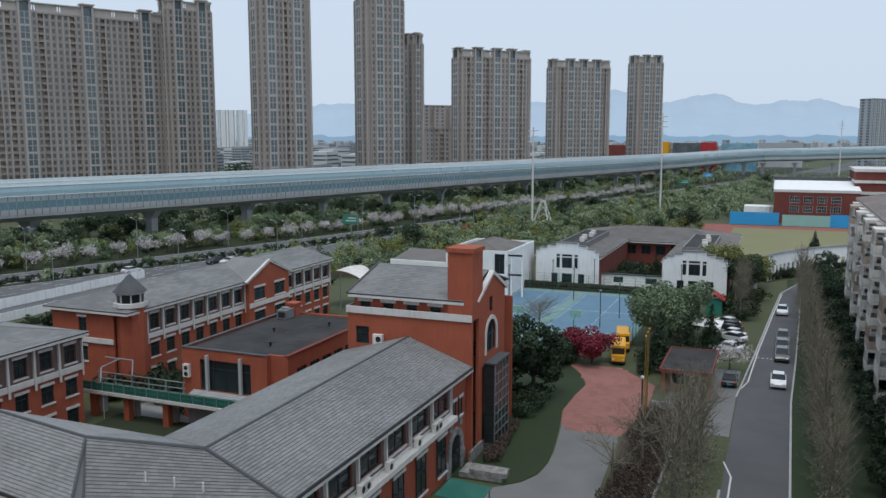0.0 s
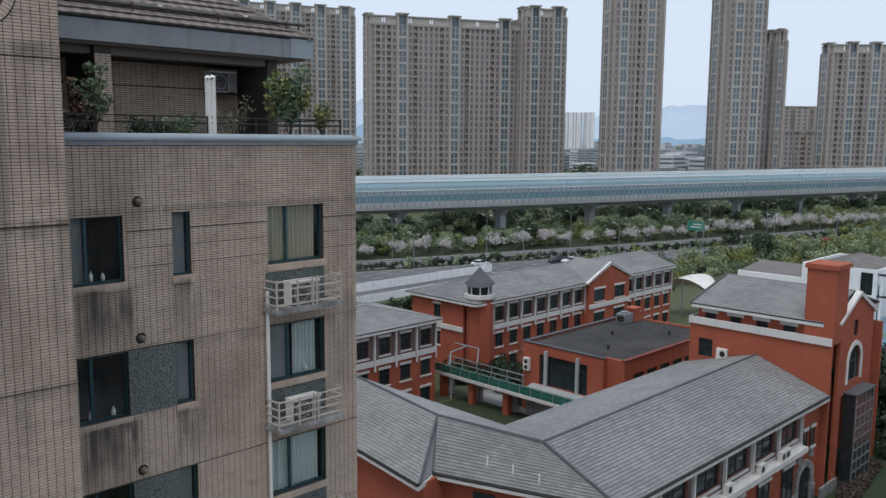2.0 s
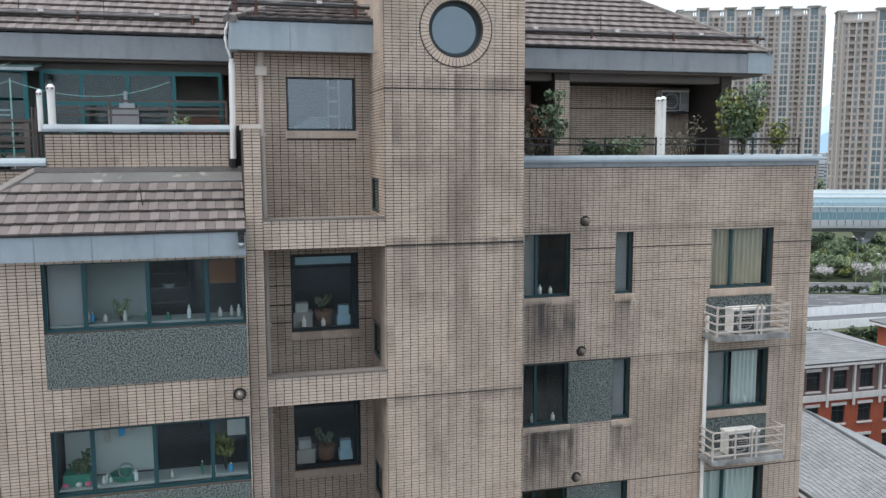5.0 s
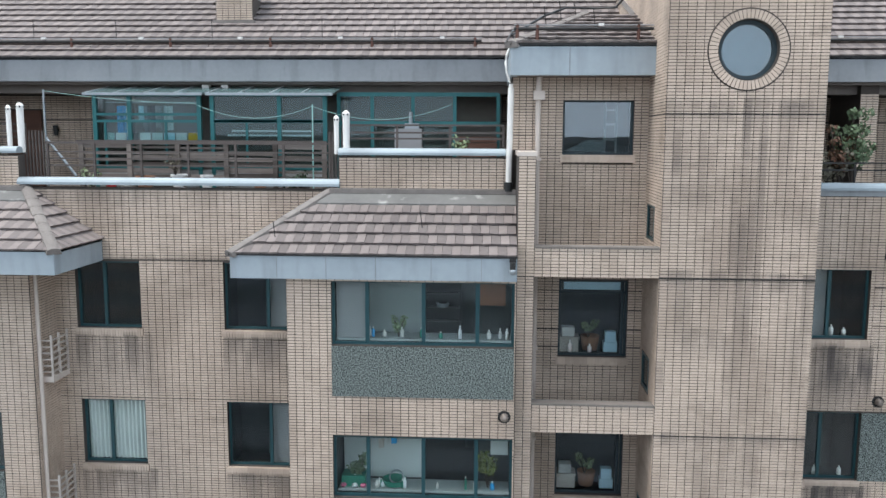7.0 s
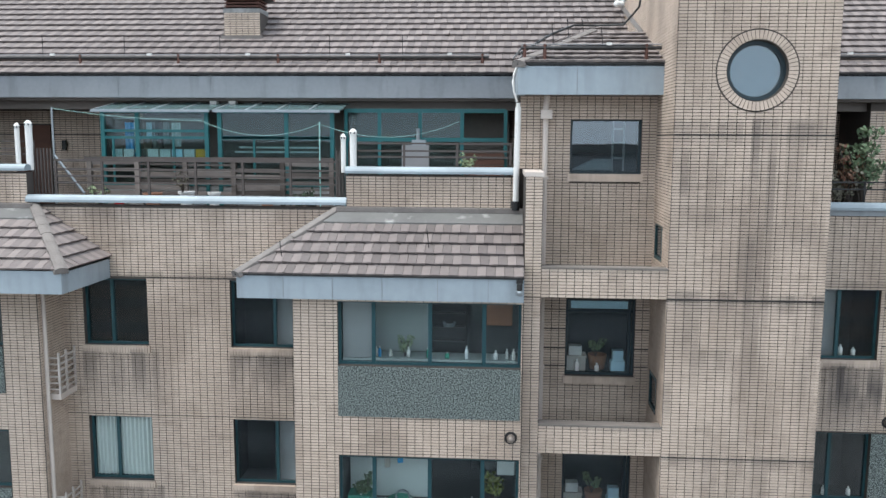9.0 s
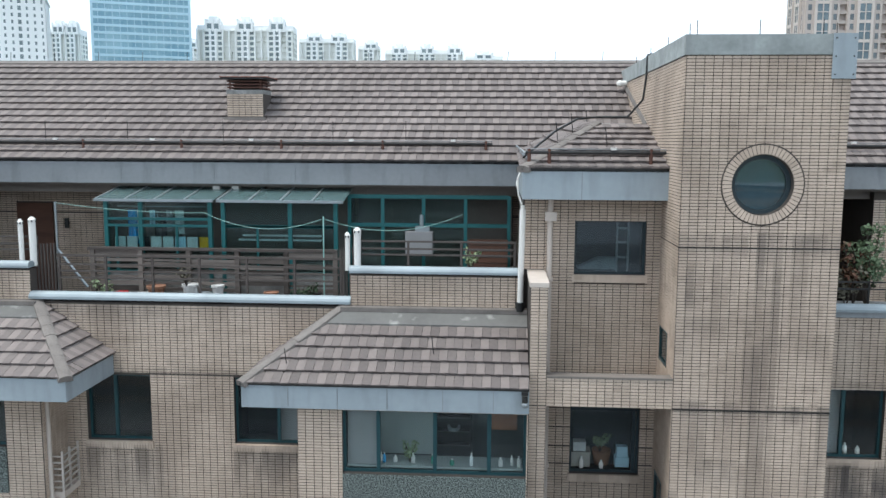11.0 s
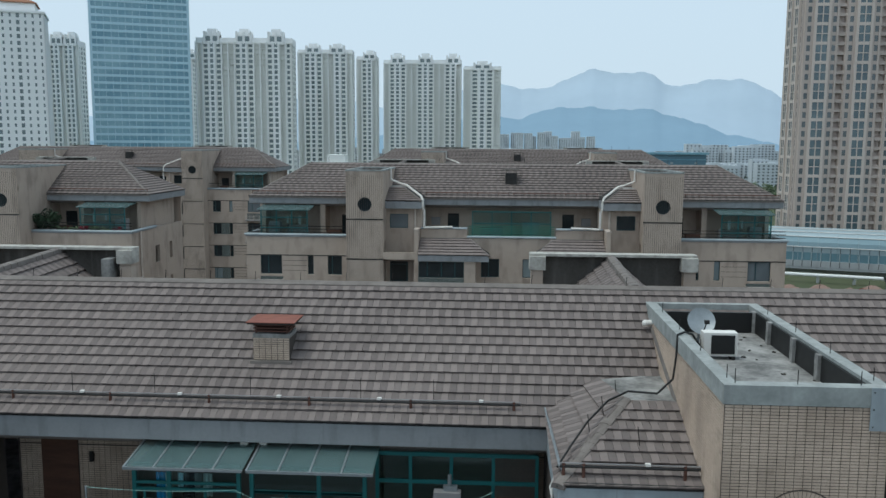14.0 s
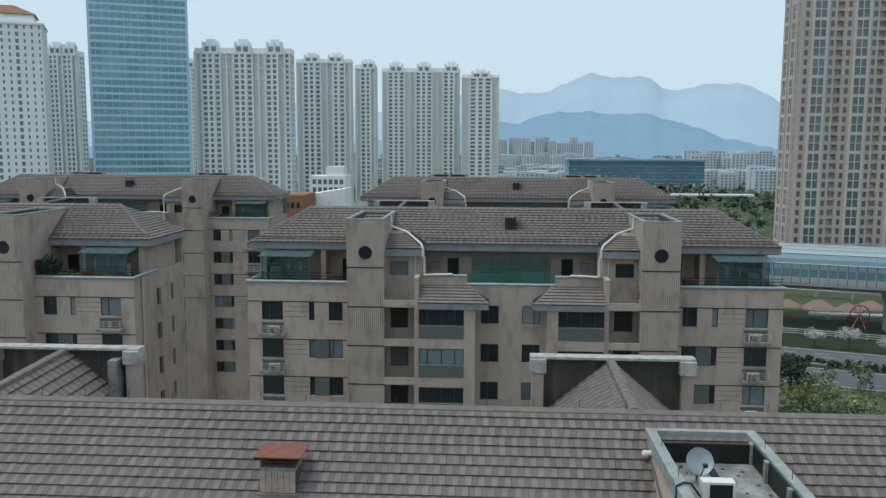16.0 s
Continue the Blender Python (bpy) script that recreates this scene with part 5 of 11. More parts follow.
def along(t_yaw, px, depth):
    """Plan position on a sight line: px gives the angle across, depth the distance ahead along t_yaw."""
    k = (px - 784) / 1474.0 * depth
    a = radians(t_yaw)
    return -math.sin(a) * depth + math.cos(a) * k, math.cos(a) * depth + math.sin(a) * k


def slab_at(yaw, left, right, depth, wy, turn):
    """Centre, width and turn of a slab that fills those columns, turned towards the viewer by that share."""
    x, y = along(yaw, (left + right) / 2, depth + wy / 2)
    beta = math.degrees(math.atan2(x, y))
    rot = -beta * turn
    d = radians(beta + rot)
    app = (right - left) / 1474.0 * depth
    return x, y, (app - wy * abs(math.sin(d))) / math.cos(d), rot


BROWN = "tall brown stone tower block with paler glazed bays"
for yaw, l_, r_, dep, fl, fr in ((-68, 0, 297, 372, 27, "wbwbwgwbwwwwbwgwbwwwwbwgww"), (-68, 297, 384, 398, 29, "wgwwwgw"), (-68, 452, 554, 352, 37, "wgwwbwgww"), (-68, 632, 716, 385, 30, "wwgwwgw"), (-68, 712, 749, 402, 24, "wgww"),
                             (-68, 800, 936, 470, 24, "wbwgwbwgwwgwbww"), (-68, 965, 1073, 535, 24, "wbwgwwgwwgwbw"), (-68, 1106, 1164, 570, 26, "wwgwwgw"), (-68, -330, -56, 425, 34, "wbwgwbwgwbwgwbwgwbwgw")):
    x, y, w_, rot = slab_at(yaw, l_, r_, dep, 13, 0.62)
    tower("tower_block", x, y, w_, 13, fl + 1, 2.95, M_BROWNT, M_BROWNL, BROWN, rot, front=fr, side="wgw")
tower("tower_block", 94.5 + 18, 276 + 7.5, 36, 15, 40, 2.95, M_PINKT, M_PINKL, "tall rose-brown stone tower block with glazed bays", 0, front="wgwbwgwbwgw", side="wgwgw")
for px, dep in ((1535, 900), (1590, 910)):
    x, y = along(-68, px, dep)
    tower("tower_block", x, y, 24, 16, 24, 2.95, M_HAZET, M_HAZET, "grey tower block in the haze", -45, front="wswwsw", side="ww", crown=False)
# pale towers past the estate
PALE = "cream high-rise flats with white ribs"
for l_, r_, dep, fl, fr, tp in ((95, 160, 520, 33, "bwsbwsb", 7.5), (354, 524, 480, 32, "bwswbbwswbbwsbw", 7.5), (528, 626, 560, 33, "bwswbbswb", 6.0), (629, 668, 600, 33, "bwsb", 6.0), (676, 812, 660, 34, "bwswbbwswbbwsb", 7.5), (814, 879, 640, 32, "bwswb", 6.0), (330, 354, 570, 32, "bs", 6.0)):
    x, y, w_, rot = slab_at(3.5, l_, r_, dep, 14, 0.3)
    tower("tower_block", x, y, w_, 14, fl, 2.95, M_CREAMT, M_WHITET, PALE, rot, front=fr, side="www", crown=False, pane=M_PANEMID, top=tp)
x, y, w_, rot = slab_at(3.5, -56, 96, 400, 26, 0.8)
wt = tower("tower_block", x, y, w_, 26, 31, 3.2, M_WHITET, M_WHITET, "white ribbed high-rise with red hipped roof", rot, front="nnwnnwnnwnnn", side="nwnwn", crown=False, pane=M_PANEMID)
HM = Matrix.Translation((x, y, 99.2)) @ Matrix.Rotation(radians(rot), 4, 'Z')
part("roof_storey", MB().box(-w_ / 2 + 4, -9, 0, w_ / 2 - 4, 9, 5, HM).box(-w_ / 2 - 0.5, -13.5, -0.4, w_ / 2 + 0.5, 13.5, 0.6, HM), M_WHITET, wt)
hr = [HM @ Vector(p) for p in ((-w_ / 2 + 3, -10, 5), (w_ / 2 - 3, -10, 5), (w_ / 2 - 3, 10, 5), (-w_ / 2 + 3, 10, 5), (-w_ / 6, 0, 10), (w_ / 6, 0, 10))]
part("hipped_roof", MB().slab([hr[0], hr[1], hr[5], hr[4]], (0, 0, -0.4)).slab([hr[1], hr[2], hr[5]], (0, 0, -0.4)).slab([hr[2], hr[3], hr[4], hr[5]], (0, 0, -0.4)).slab([hr[3], hr[0], hr[4]], (0, 0, -0.4)), M_TERRA, wt, "red hipped roof")
x, y = along(3.5, 256, 480)
tower("office_tower", x, y, 51, 40, 38, 3.9, M_STRIP, M_STRIP, "blue glass curtain-wall office tower", 24, front="c" * 14, side="c" * 8, crown=False, pane=M_PANEB, category="office tower")

# ---- ground, roads ----
gr = MB().poly((-4500, -4500, -0.06), (4500, -4500, -0.06), (4500, 4500, -0.06), (-4500, 4500, -0.06))
solo("ground", gr, M_GRASS, "rough green ground", "ground", kind="structure")
# the southern sheet is unseen, added so panes don't mirror green ground
solo("pavement", MB().box(-90, -35, -0.2, 19.8, 28.5, -0.01).box(-300, -400, -0.2, 300, -35, -0.011).box(-90, 28.5, -0.2, 32, 130, -0.012), M_PAVE, "grey paved yards between the blocks", "pavement", kind="structure")

VX = (-400, -120, 70, 150, 200, 325, 492, 700, 1000, 1500, 2200)
VY = (372, 272, 208, 181, 165, 131, 88, 38, -25, -110, -200)


def via_y(x):
    return float(np.interp(x, VX, VY))


# the railway bends to the south past the sports ground and climbs a little
RX = (-400, -120, 70, 150, 200, 325, 492, 640, 700, 740, 762, 780, 800, 840)
RY = (372, 272, 208, 181, 165, 131, 88, 55, 38, 18, -18, -60, -115, -300)


def rail(x, o, z):
    """A place on the viaduct: x along it, o across it, z over the ground."""
    y0, y1 = np.interp((x - 9, x + 9), RX, RY)
    L = math.hypot(18, y1 - y0)
    return (x + o * (y0 - y1) / L, float(np.interp(x, RX, RY)) + o * 18 / L, z + float(np.interp(x, (600, 700, 760, 790, 840), (0, 0.7, 1.8, 3.6, 4.5))))


def strip(o0, o1, x0, x1, z, mb, step=20, thick=0.0):
    """A band that follows the viaduct at offsets o0..o1 on its near side."""
    n = max(2, int((x1 - x0) / step))
    for i in range(n):
        a, b = x0 + (x1 - x0) * i / n, x0 + (x1 - x0) * (i + 1) / n
        mb.slab([(a, via_y(a) + o0, z), (b, via_y(b) + o0, z), (b, via_y(b) + o1, z), (a, via_y(a) + o1, z)], (0, 0, -0.1 - thick))
    return mb


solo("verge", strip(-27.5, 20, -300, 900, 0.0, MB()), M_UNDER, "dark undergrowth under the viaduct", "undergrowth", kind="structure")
solo("road", strip(-60, -46, -300, 1500, 0.03, MB()), M_HWY, "grey multi-lane highway carriageway", "road", kind="structure")
solo("road", strip(-43, -29, -300, 1500, 0.03, MB()), M_HWY, "grey multi-lane highway carriageway", "road", kind="structure")
lines = MB()
for o in (-59.5, -46.5, -42.5, -29.5):
    strip(o, o + 0.18, -200, 700, 0.05, lines)
for o in (-56, -52.5, -49, -39, -36, -33):
    for i in range(110):
        x = -150 + i * 6
        lines.slab([(x, via_y(x) + o, 0.05), (x + 2.6, via_y(x + 2.6) + o, 0.05), (x + 2.6, via_y(x + 2.6) + o + 0.15, 0.05), (x, via_y(x) + o + 0.15, 0.05)], (0, 0, -0.01))
solo("road_marking", lines, M_PAINT, "white lane lines on the highway", "road marking", kind="structure")

# ---- viaduct: box girder with a half-pipe noise barrier ----
via = thing("viaduct", (200, via_y(200), 0), "elevated railway viaduct with a closed metal noise barrier", "viaduct")
xs = [-300 + 12 * i for i in range(80)] + [664 + 4 * i for i in range(42)]


def sweep(prof, closed=True):
    mb = MB()
    n = len(prof)
    for x in xs:
        for o, z in prof:
            mb.v.append(rail(x, o, z))
    for i in range(len(xs) - 1):
        for j in range(n if closed else n - 1):
            k = (j + 1) % n
            mb.f.append((i * n + j, (i + 1) * n + j, (i + 1) * n + k, i * n + k))
    return mb


part("deck", sweep([(-6.4, 11.2), (-6.4, 10.4), (-3.0, 9.9), (-2.2, 9.0), (2.2, 9.0), (3.0, 9.9), (6.4, 10.4), (6.4, 11.2)]), M_VIA, via, "concrete box girder")
part("parapet", sweep([(-6.5, 12.4), (-6.5, 11.0), (-6.2, 11.0), (-6.2, 12.4)]), M_VIA, via)
part("lower_barrier", sweep([(-6.3, 15.6), (-6.3, 14.3), (-6.15, 14.3), (-6.15, 15.6)]), M_VIAM, via, "pale metal barrier panels")
part("glazing_band", sweep([(-6.28, 14.3), (-6.28, 12.4), (-6.2, 12.4), (-6.2, 14.3)]), M_VIAG, via, "blue-grey glazing strip")
arc = [(-6.3, 15.6), (-6.15, 16.7), (-5.5, 17.9), (-4.4, 18.8), (-2.6, 19.4), (0, 19.6), (2.6, 19.4), (4.4, 18.8), (5.5, 17.9), (6.2, 16.6), (6.3, 11.2)]
part("barrier_side", sweep(arc[:3], False), M_VIAS, via, "blue-grey translucent side sheets")
part("barrier_hood", sweep(arc[2:], False), M_VIAM, via, "curved pale metal hood", smooth=True)
for o_, z_ in ((-6.38, 15.6), (-5.6, 17.95), (-4.45, 18.88), (-2.65, 19.48)):
    part("purlin", sweep([(o_, z_), (o_ - 0.1, z_ - 0.05), (o_ - 0.1, z_ + 0.07), (o_, z_ + 0.12)]), M_BAND, via)
rib = MB()
for i in range(0, 200):
    x = -100 + i * 4.0
    for (o, z), (p, q) in zip([(-6.36, 12.4)] + arc[:6], arc[:7]):
        rib.rod(rail(x, o - 0.03, z), rail(x, p - 0.03, q + 0.02), 0.05, 4, cap=False)
for i in range(420):
    x = -100 + i * 1.9
    rib.rod(rail(x, -6.4, 12.4), rail(x, -6.4, 14.3), 0.15, 4, cap=False)
part("barrier_ribs", rib, M_VIAM, via, "pale steel ribs and posts", kind="stuff")
groove = MB()
for i in range(320):
    x = -60 + i * 1.9
    for z0_, z1_, o in ((11.05, 12.35, -6.53), (14.35, 15.55, -6.33)):
        groove.rod(rail(x, o, z0_), rail(x, o, z1_), 0.06, 4, cap=False)
part("panel_joints", groove, M_STEEL, via, "dark panel joints", kind="stuff")
for x in [-172 + i * 33.0 for i in range(28)] + [742, 757, 771, 783, 796, 805]:
    y = rail(x, 0, 0)[1]
    pr = MB().slab([(x - 1.3, y - 1.1, 7.0), (x + 1.3, y - 1.1, 7.0), (x + 1.3, y + 1.1, 7.0), (x - 1.3, y + 1.1, 7.0)], (0, 0, -7.2))
    k = len(pr.v)
    pr.v += [(x + a * 1.3, y + c * 1.1, 7.0) for a, c in ((-1, -1), (1, -1), (1, 1), (-1, 1))] + [(x + a * 1.6, y + c * 2.8, 9.1) for a, c in ((-1, -1), (1, -1), (1, 1), (-1, 1))]
    pr.f += [(k, k + 1, k + 5, k + 4), (k + 1, k + 2, k + 6, k + 5), (k + 2, k + 3, k + 7, k + 6), (k + 3, k, k + 4, k + 7), (k + 4, k + 5, k + 6, k + 7)]
    part("pier", pr, M_VIA, via)

# ---- hills ----
def hills(name, dist, peaks, material, base=0.0, lo=-110, hi=70, label=""):
    mb = MB()
    n = 720
    rng = random.Random(3)
    ph = [rng.random() * 6.28 for _ in range(6)]
    for i in range(n + 1):
        a = lo + (hi - lo) * i / n
        h = base
        for c, w, e in peaks:
            h = (h ** 7 + (e * math.exp(-((a - c) / w) ** 2)) ** 7) ** (1 / 7)
        h += 0.07 * math.sin(a * 1.9 + ph[0]) + 0.045 * math.sin(a * 3.3 + ph[1]) + 0.03 * math.sin(a * 6.1 + ph[2]) + 0.018 * math.sin(a * 13.0 + ph[3]) + 0.01 * math.sin(a * 27.0 + ph[4])
        for d, f in ((0.86, -0.02), (0.95, 0.62), (1.0, 1.0), (1.08, -0.02)):
            x, y = bearing(a, dist * d)
            mb.v.append((x, y, max(h, 0.05) * dist * math.pi / 180 * f + 30 * (f > 0)))
    for i in range(n):
        for j in range(3):
            mb.f.append((i * 4 + j, i * 4 + j + 1, i * 4 + j + 5, i * 4 + j + 4))
    solo(name, mb, material, label, "hills", kind="structure", smooth=True)


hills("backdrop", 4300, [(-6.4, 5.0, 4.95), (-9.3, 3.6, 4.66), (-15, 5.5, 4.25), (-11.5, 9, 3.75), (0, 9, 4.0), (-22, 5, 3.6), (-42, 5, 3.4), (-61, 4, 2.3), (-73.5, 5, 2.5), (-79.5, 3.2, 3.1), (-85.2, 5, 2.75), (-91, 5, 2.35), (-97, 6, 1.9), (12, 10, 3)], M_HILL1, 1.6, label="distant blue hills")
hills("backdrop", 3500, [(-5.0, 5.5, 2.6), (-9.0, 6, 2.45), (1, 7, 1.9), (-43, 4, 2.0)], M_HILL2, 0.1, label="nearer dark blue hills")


# ---- school: orange brick wings with grey tile roofs ----
def face_window(parent, axis, plane, u0, u1, z0, z1, out, lintel=True, sill=True, fm=None, mull=2, cross=0.0, deep=0.18):
    """A window in a wall on the given plane; out: +1 or -1, the way the wall faces. Frame with mullions, pane, white lintel and sill."""
    fr = MB()
    a, b = plane - out * deep, plane - out * (deep - 0.08)

    def bx(mb, p0, p1, q0, q1, r0, r1):
        if axis == 'y':
            mb.box(q0, p0, r0, q1, p1, r1)
        else:
            mb.box(p0, q0, r0, p1, q1, r1)
    w = 0.07
    fr.frame_grid((lambda p, u, z: (u, p, z)) if axis == 'y' else (lambda p, u, z: (p, u, z)), u0, u1, z0, z1, w, [(u0 + (u1 - u0) * i / mull, w / 2) for i in range(1, mull)], [(z0 + (z1 - z0) * cross, w / 2)] if cross else [], a, b)
    win = part("window", fr, fm or M_DARKF, parent)
    pn = MB()
    bx(pn, a + out * 0.02, a + out * 0.03, u0 + w, u1 - w, z0 + w, z1 - w)
    part("pane", pn, M_GLASSD, win)
    if lintel:
        mb = MB()
        bx(mb, plane + out * 0.003, plane + out * 0.09, u0 - 0.12, u1 + 0.12, z1 + 0.003, z1 + 0.28)
        part("lintel", mb, M_BAND, win, "white lintel")
    if sill:
        mb = MB()
        bx(mb, plane + out * 0.003, plane + out * 0.12, u0 - 0.12, u1 + 0.12, z0 - 0.17, z0 - 0.003)
        part("sill", mb, M_BAND, win, "white sill")
    return win


def hip_roof(parent, x0, x1, y0, y1, ez, rz, along_x=True, hip=(True, True), over=0.6, name="roof", rows=0.42, tw=1.1, mat_=None, bed=None, inset=None):
    """A hipped or gabled roof with rows of tiles over its slopes."""
    x0, x1, y0, y1 = x0 - over, x1 + over, y0 - over, y1 + over
    mat_, bed = mat_ or M_SLATE, bed or M_SLATEBED
    if along_x:
        m = (y0 + y1) / 2
        k = inset if inset else (y1 - y0) / 2
        a, b = (x0 + (k if hip[0] else 0), m, rz), (x1 - (k if hip[1] else 0), m, rz)
        quads = [((x0, y0, ez), (x1, y0, ez), b, a), ((x1, y1, ez), (x0, y1, ez), a, b)]
        tris = ([((x0, y1, ez), (x0, y0, ez), a, a)] if hip[0] else []) + ([((x1, y0, ez), (x1, y1, ez), b, b)] if hip[1] else [])
    else:
        m = (x0 + x1) / 2
        k = inset if inset else (x1 - x0) / 2
        a, b = (m, y0 + (k if hip[0] else 0), rz), (m, y1 - (k if hip[1] else 0), rz)
        quads = [((x1, y0, ez), (x1, y1, ez), b, a), ((x0, y1, ez), (x0, y0, ez), a, b)]
        tris = ([((x0, y0, ez), (x1, y0, ez), a, a)] if hip[0] else []) + ([((x1, y1, ez), (x0, y1, ez), b, b)] if hip[1] else [])
    rb = MB()
    for q in quads:
        rb.slab(q, (0, 0, -0.12))
    for q in tris:
        rb.slab(q[:3], (0, 0, -0.12))
    rp = part(name, rb, bed, parent)
    for q in quads + tris:
        tiled_slope(q, tw, rows, 0.05, mat_, "roof_tiles", rp, (0, 0, 0), 0.004)
    cap = MB().rod(a, b, 0.14, 6)
    for c, e in ((a, (x0, y0, ez)), (a, (x0, y1, ez) if along_x else (x1, y0, ez)), (b, (x1, y0, ez) if along_x else (x0, y1, ez)), (b, (x1, y1, ez))):
        if (c is a and hip[0]) or (c is b and hip[1]):
            cap.rod(c, e, 0.1, 6)
    part("ridge_cap", cap, mat_, rp)
    ff = MB()
    ff.box(x0, y0, ez - 0.38, x1, y0 + 0.12, ez - 0.12).box(x0, y1 - 0.12, ez - 0.38, x1, y1, ez - 0.12)
    ff.box(x0, y0 + 0.12, ez - 0.38, x0 + 0.12, y1 - 0.12, ez - 0.12).box(x1 - 0.12, y0 + 0.12, ez - 0.38, x1, y1 - 0.12, ez - 0.12)
    part("eave_board", ff, M_BAND, parent, "white eave board")
    return rp


def wing_face(parent, axis, plane, out, u0, u1, tops, pitch, wide, eave, band, top_style=True, skip=()):
    """A facade with storeys of windows; the top storey in grey panels between white posts."""
    n = max(1, int((u1 - u0) / pitch))
    step = (u1 - u0) / n
    holes = []
    for k, (z0, z1) in enumerate(tops):
        for i in range(n):
            c = u0 + (i + 0.5) * step
            holes.append((c - wide / 2, c + wide / 2, z0, z1, k, i))
    wall = MB()
    holed(wall, axis, plane, plane - out * 0.3, u0, u1, 0, eave - 0.1, [h[:4] for h in holes])
    part("wall", wall, M_ORANGE, parent)
    for h in holes:
        face_window(parent, axis, plane, *h[:4], out, mull=2, cross=0.68)

    def bx(mb, p0, p1, q0, q1, r0, r1):
        if axis == 'y':
            mb.box(q0, p0, r0, q1, p1, r1)
        else:
            mb.box(p0, q0, r0, p1, q1, r1)
    mb = MB()
    bx(mb, plane + out * 0.004, plane + out * 0.2, u0, u1, band - 0.3, band + 0.3)
    part("white_band", mb, M_BAND, parent, "white string course")
    if top_style:
        for i in range(n + 1):
            u = u0 + i * step
            mb = MB()
            bx(mb, plane + out * 0.004, plane + out * 0.28, max(u0, u - 0.11), min(u1, u + 0.11), band + 0.302, eave - 0.4)
            bx(mb, plane + out * 0.205, plane + out * 0.3, max(u0, u - 0.13), min(u1, u + 0.13), band - 0.9, band + 0.3)
            part("post", mb, M_BAND, parent, "white post")
        hs = [(h[0], h[1], h[2] - 0.175, h[3] + 0.285) for h in holes if h[4] == 0]
        for i in range(n):
            ua, ub = u0 + i * step + 0.115, u0 + (i + 1) * step - 0.115
            g = MB()
            holed(g, axis, plane + out * 0.003, plane + out * 0.05, ua, ub, band + 0.303, eave - 0.4, [h for h in hs if h[0] > ua - 0.01 and h[1] < ub + 0.01])
            part("infill_panel", g, M_MAUVE, parent, "mauve-brown infill panel")


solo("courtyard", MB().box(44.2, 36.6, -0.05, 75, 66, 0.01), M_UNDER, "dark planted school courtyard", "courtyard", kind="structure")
solo("pavement", MB().box(69, 44, -0.05, 75.1, 66, 0.02), M_PAVE, "grey paving before the hall", "pavement", kind="structure")
school = thing("school_building", (54, 31, 0), "orange brick school wing with grey tile roof", "school")
# main wing along the drive
part("wall", MB().box(43.9, 38.2, 0, 70.4, 38.5, 9.2), M_ORANGE, school)
wing_face(school, 'y', 26.2, -1, 40.0, 66.4, [(6.3, 8.1)], 4.4, 3.2, 9.0, 5.6)
holes = [(41.3 + i * 4.4, 43.3 + i * 4.4, 1.0, 4.3) for i in range(6)]
for h in holes:
    face_window(school, 'y', 26.05, *h, -1, mull=2, cross=0.6, deep=0.1)
C_, D_, E_, F_ = (39.7, 31.6, 11.3), (38.45, 39.8, 11.3), (40.2, 49.9, 11.3), (41.8, 68.6, 11.3)
RW, VL = (70.4, 32.0, 11.3), (44.5, 38.9, 9.3)
L_SLOPES = [((39.3, 25.5, 9), (70.4, 25.5, 9), RW, C_), ((70.4, 38.9, 9.3), VL, C_, RW),
            ((35.2, 36.9, 9), (39.3, 25.5, 9), C_, D_), ((34.2, 42.6, 9), (33.2, 36.1, 9), D_, E_), ((36.0, 66, 9), (34.2, 42.6, 9), E_, F_),
            (VL, (44.5, 42.0, 9.3), D_, C_), ((44.5, 42.0, 9.3), (44.6, 52, 9.3), E_, D_), ((44.6, 52, 9.3), (44.8, 66, 9.3), F_, E_)]
part("roof", MB().slab([(33.2, 36.1, 9), (35.2, 36.9, 9), D_], (0, 0, -0.12)), M_SLATE, school)
for q in L_SLOPES:
    bed_, qa = MB(), [Vector(p) - Vector((0, 0, 0.06)) for p in q]
    for i in range(12):
        u0, u1 = i / 12, (i + 1) / 12
        bed_.slab([qa[0].lerp(qa[1], u0), qa[0].lerp(qa[1], u1), qa[3].lerp(qa[2], u1), qa[3].lerp(qa[2], u0)], (0, 0, -0.12))
    lroof = part("roof", bed_, M_SLATEBED, school)
    tiled_slope(q, 0.46, 0.27, 0.07, M_SLATE, "roof_tiles", lroof, (0, 0, 0), 0.006)
part("ridge_cap", MB().path([RW, C_, D_, E_, F_], 0.13), M_SLATED, lroof)
for pa, pb, rr_ in ((C_, VL, 0.09), (C_, (39.3, 25.5, 9.05), 0.12), (D_, (33.3, 36.1, 9.05), 0.1), (D_, (35.2, 36.9, 9.05), 0.1)):
    part("hip_cap", MB().rod(pa, pb, rr_, 6), M_SLATED, lroof)
eb = MB()
for (xa, ya), (xb, yb), mt in (((39.3, 25.5), (70.4, 25.5), 0), ((35.2, 36.9), (39.3, 25.5), 0), ((33.2, 36.1), (35.2, 36.9), 0), ((34.2, 42.6), (33.2, 36.1), 0), ((36.0, 66), (34.2, 42.6), 0)):
    n2 = Vector((yb - ya, xa - xb, 0)).normalized() * 0.08
    eb.slab([(xa, ya, 8.9), (xb, yb, 8.9), (xb, yb, 8.62), (xa, ya, 8.62)], n2)
part("eave_board", eb, M_BAND, school, "white eave board")
gt = MB()
for (xa, ya), (xb, yb) in (((39.3, 25.5), (70.4, 25.5)), ((35.2, 36.9), (39.3, 25.5)), ((34.2, 42.6), (33.2, 36.1)), ((36.0, 66), (34.2, 42.6))):
    gt.rod((xa, ya, 8.95), (xb, yb, 8.95), 0.14, 6)
part("gutter", gt, M_STEEL, school, "dark gutter")
w3 = MB()
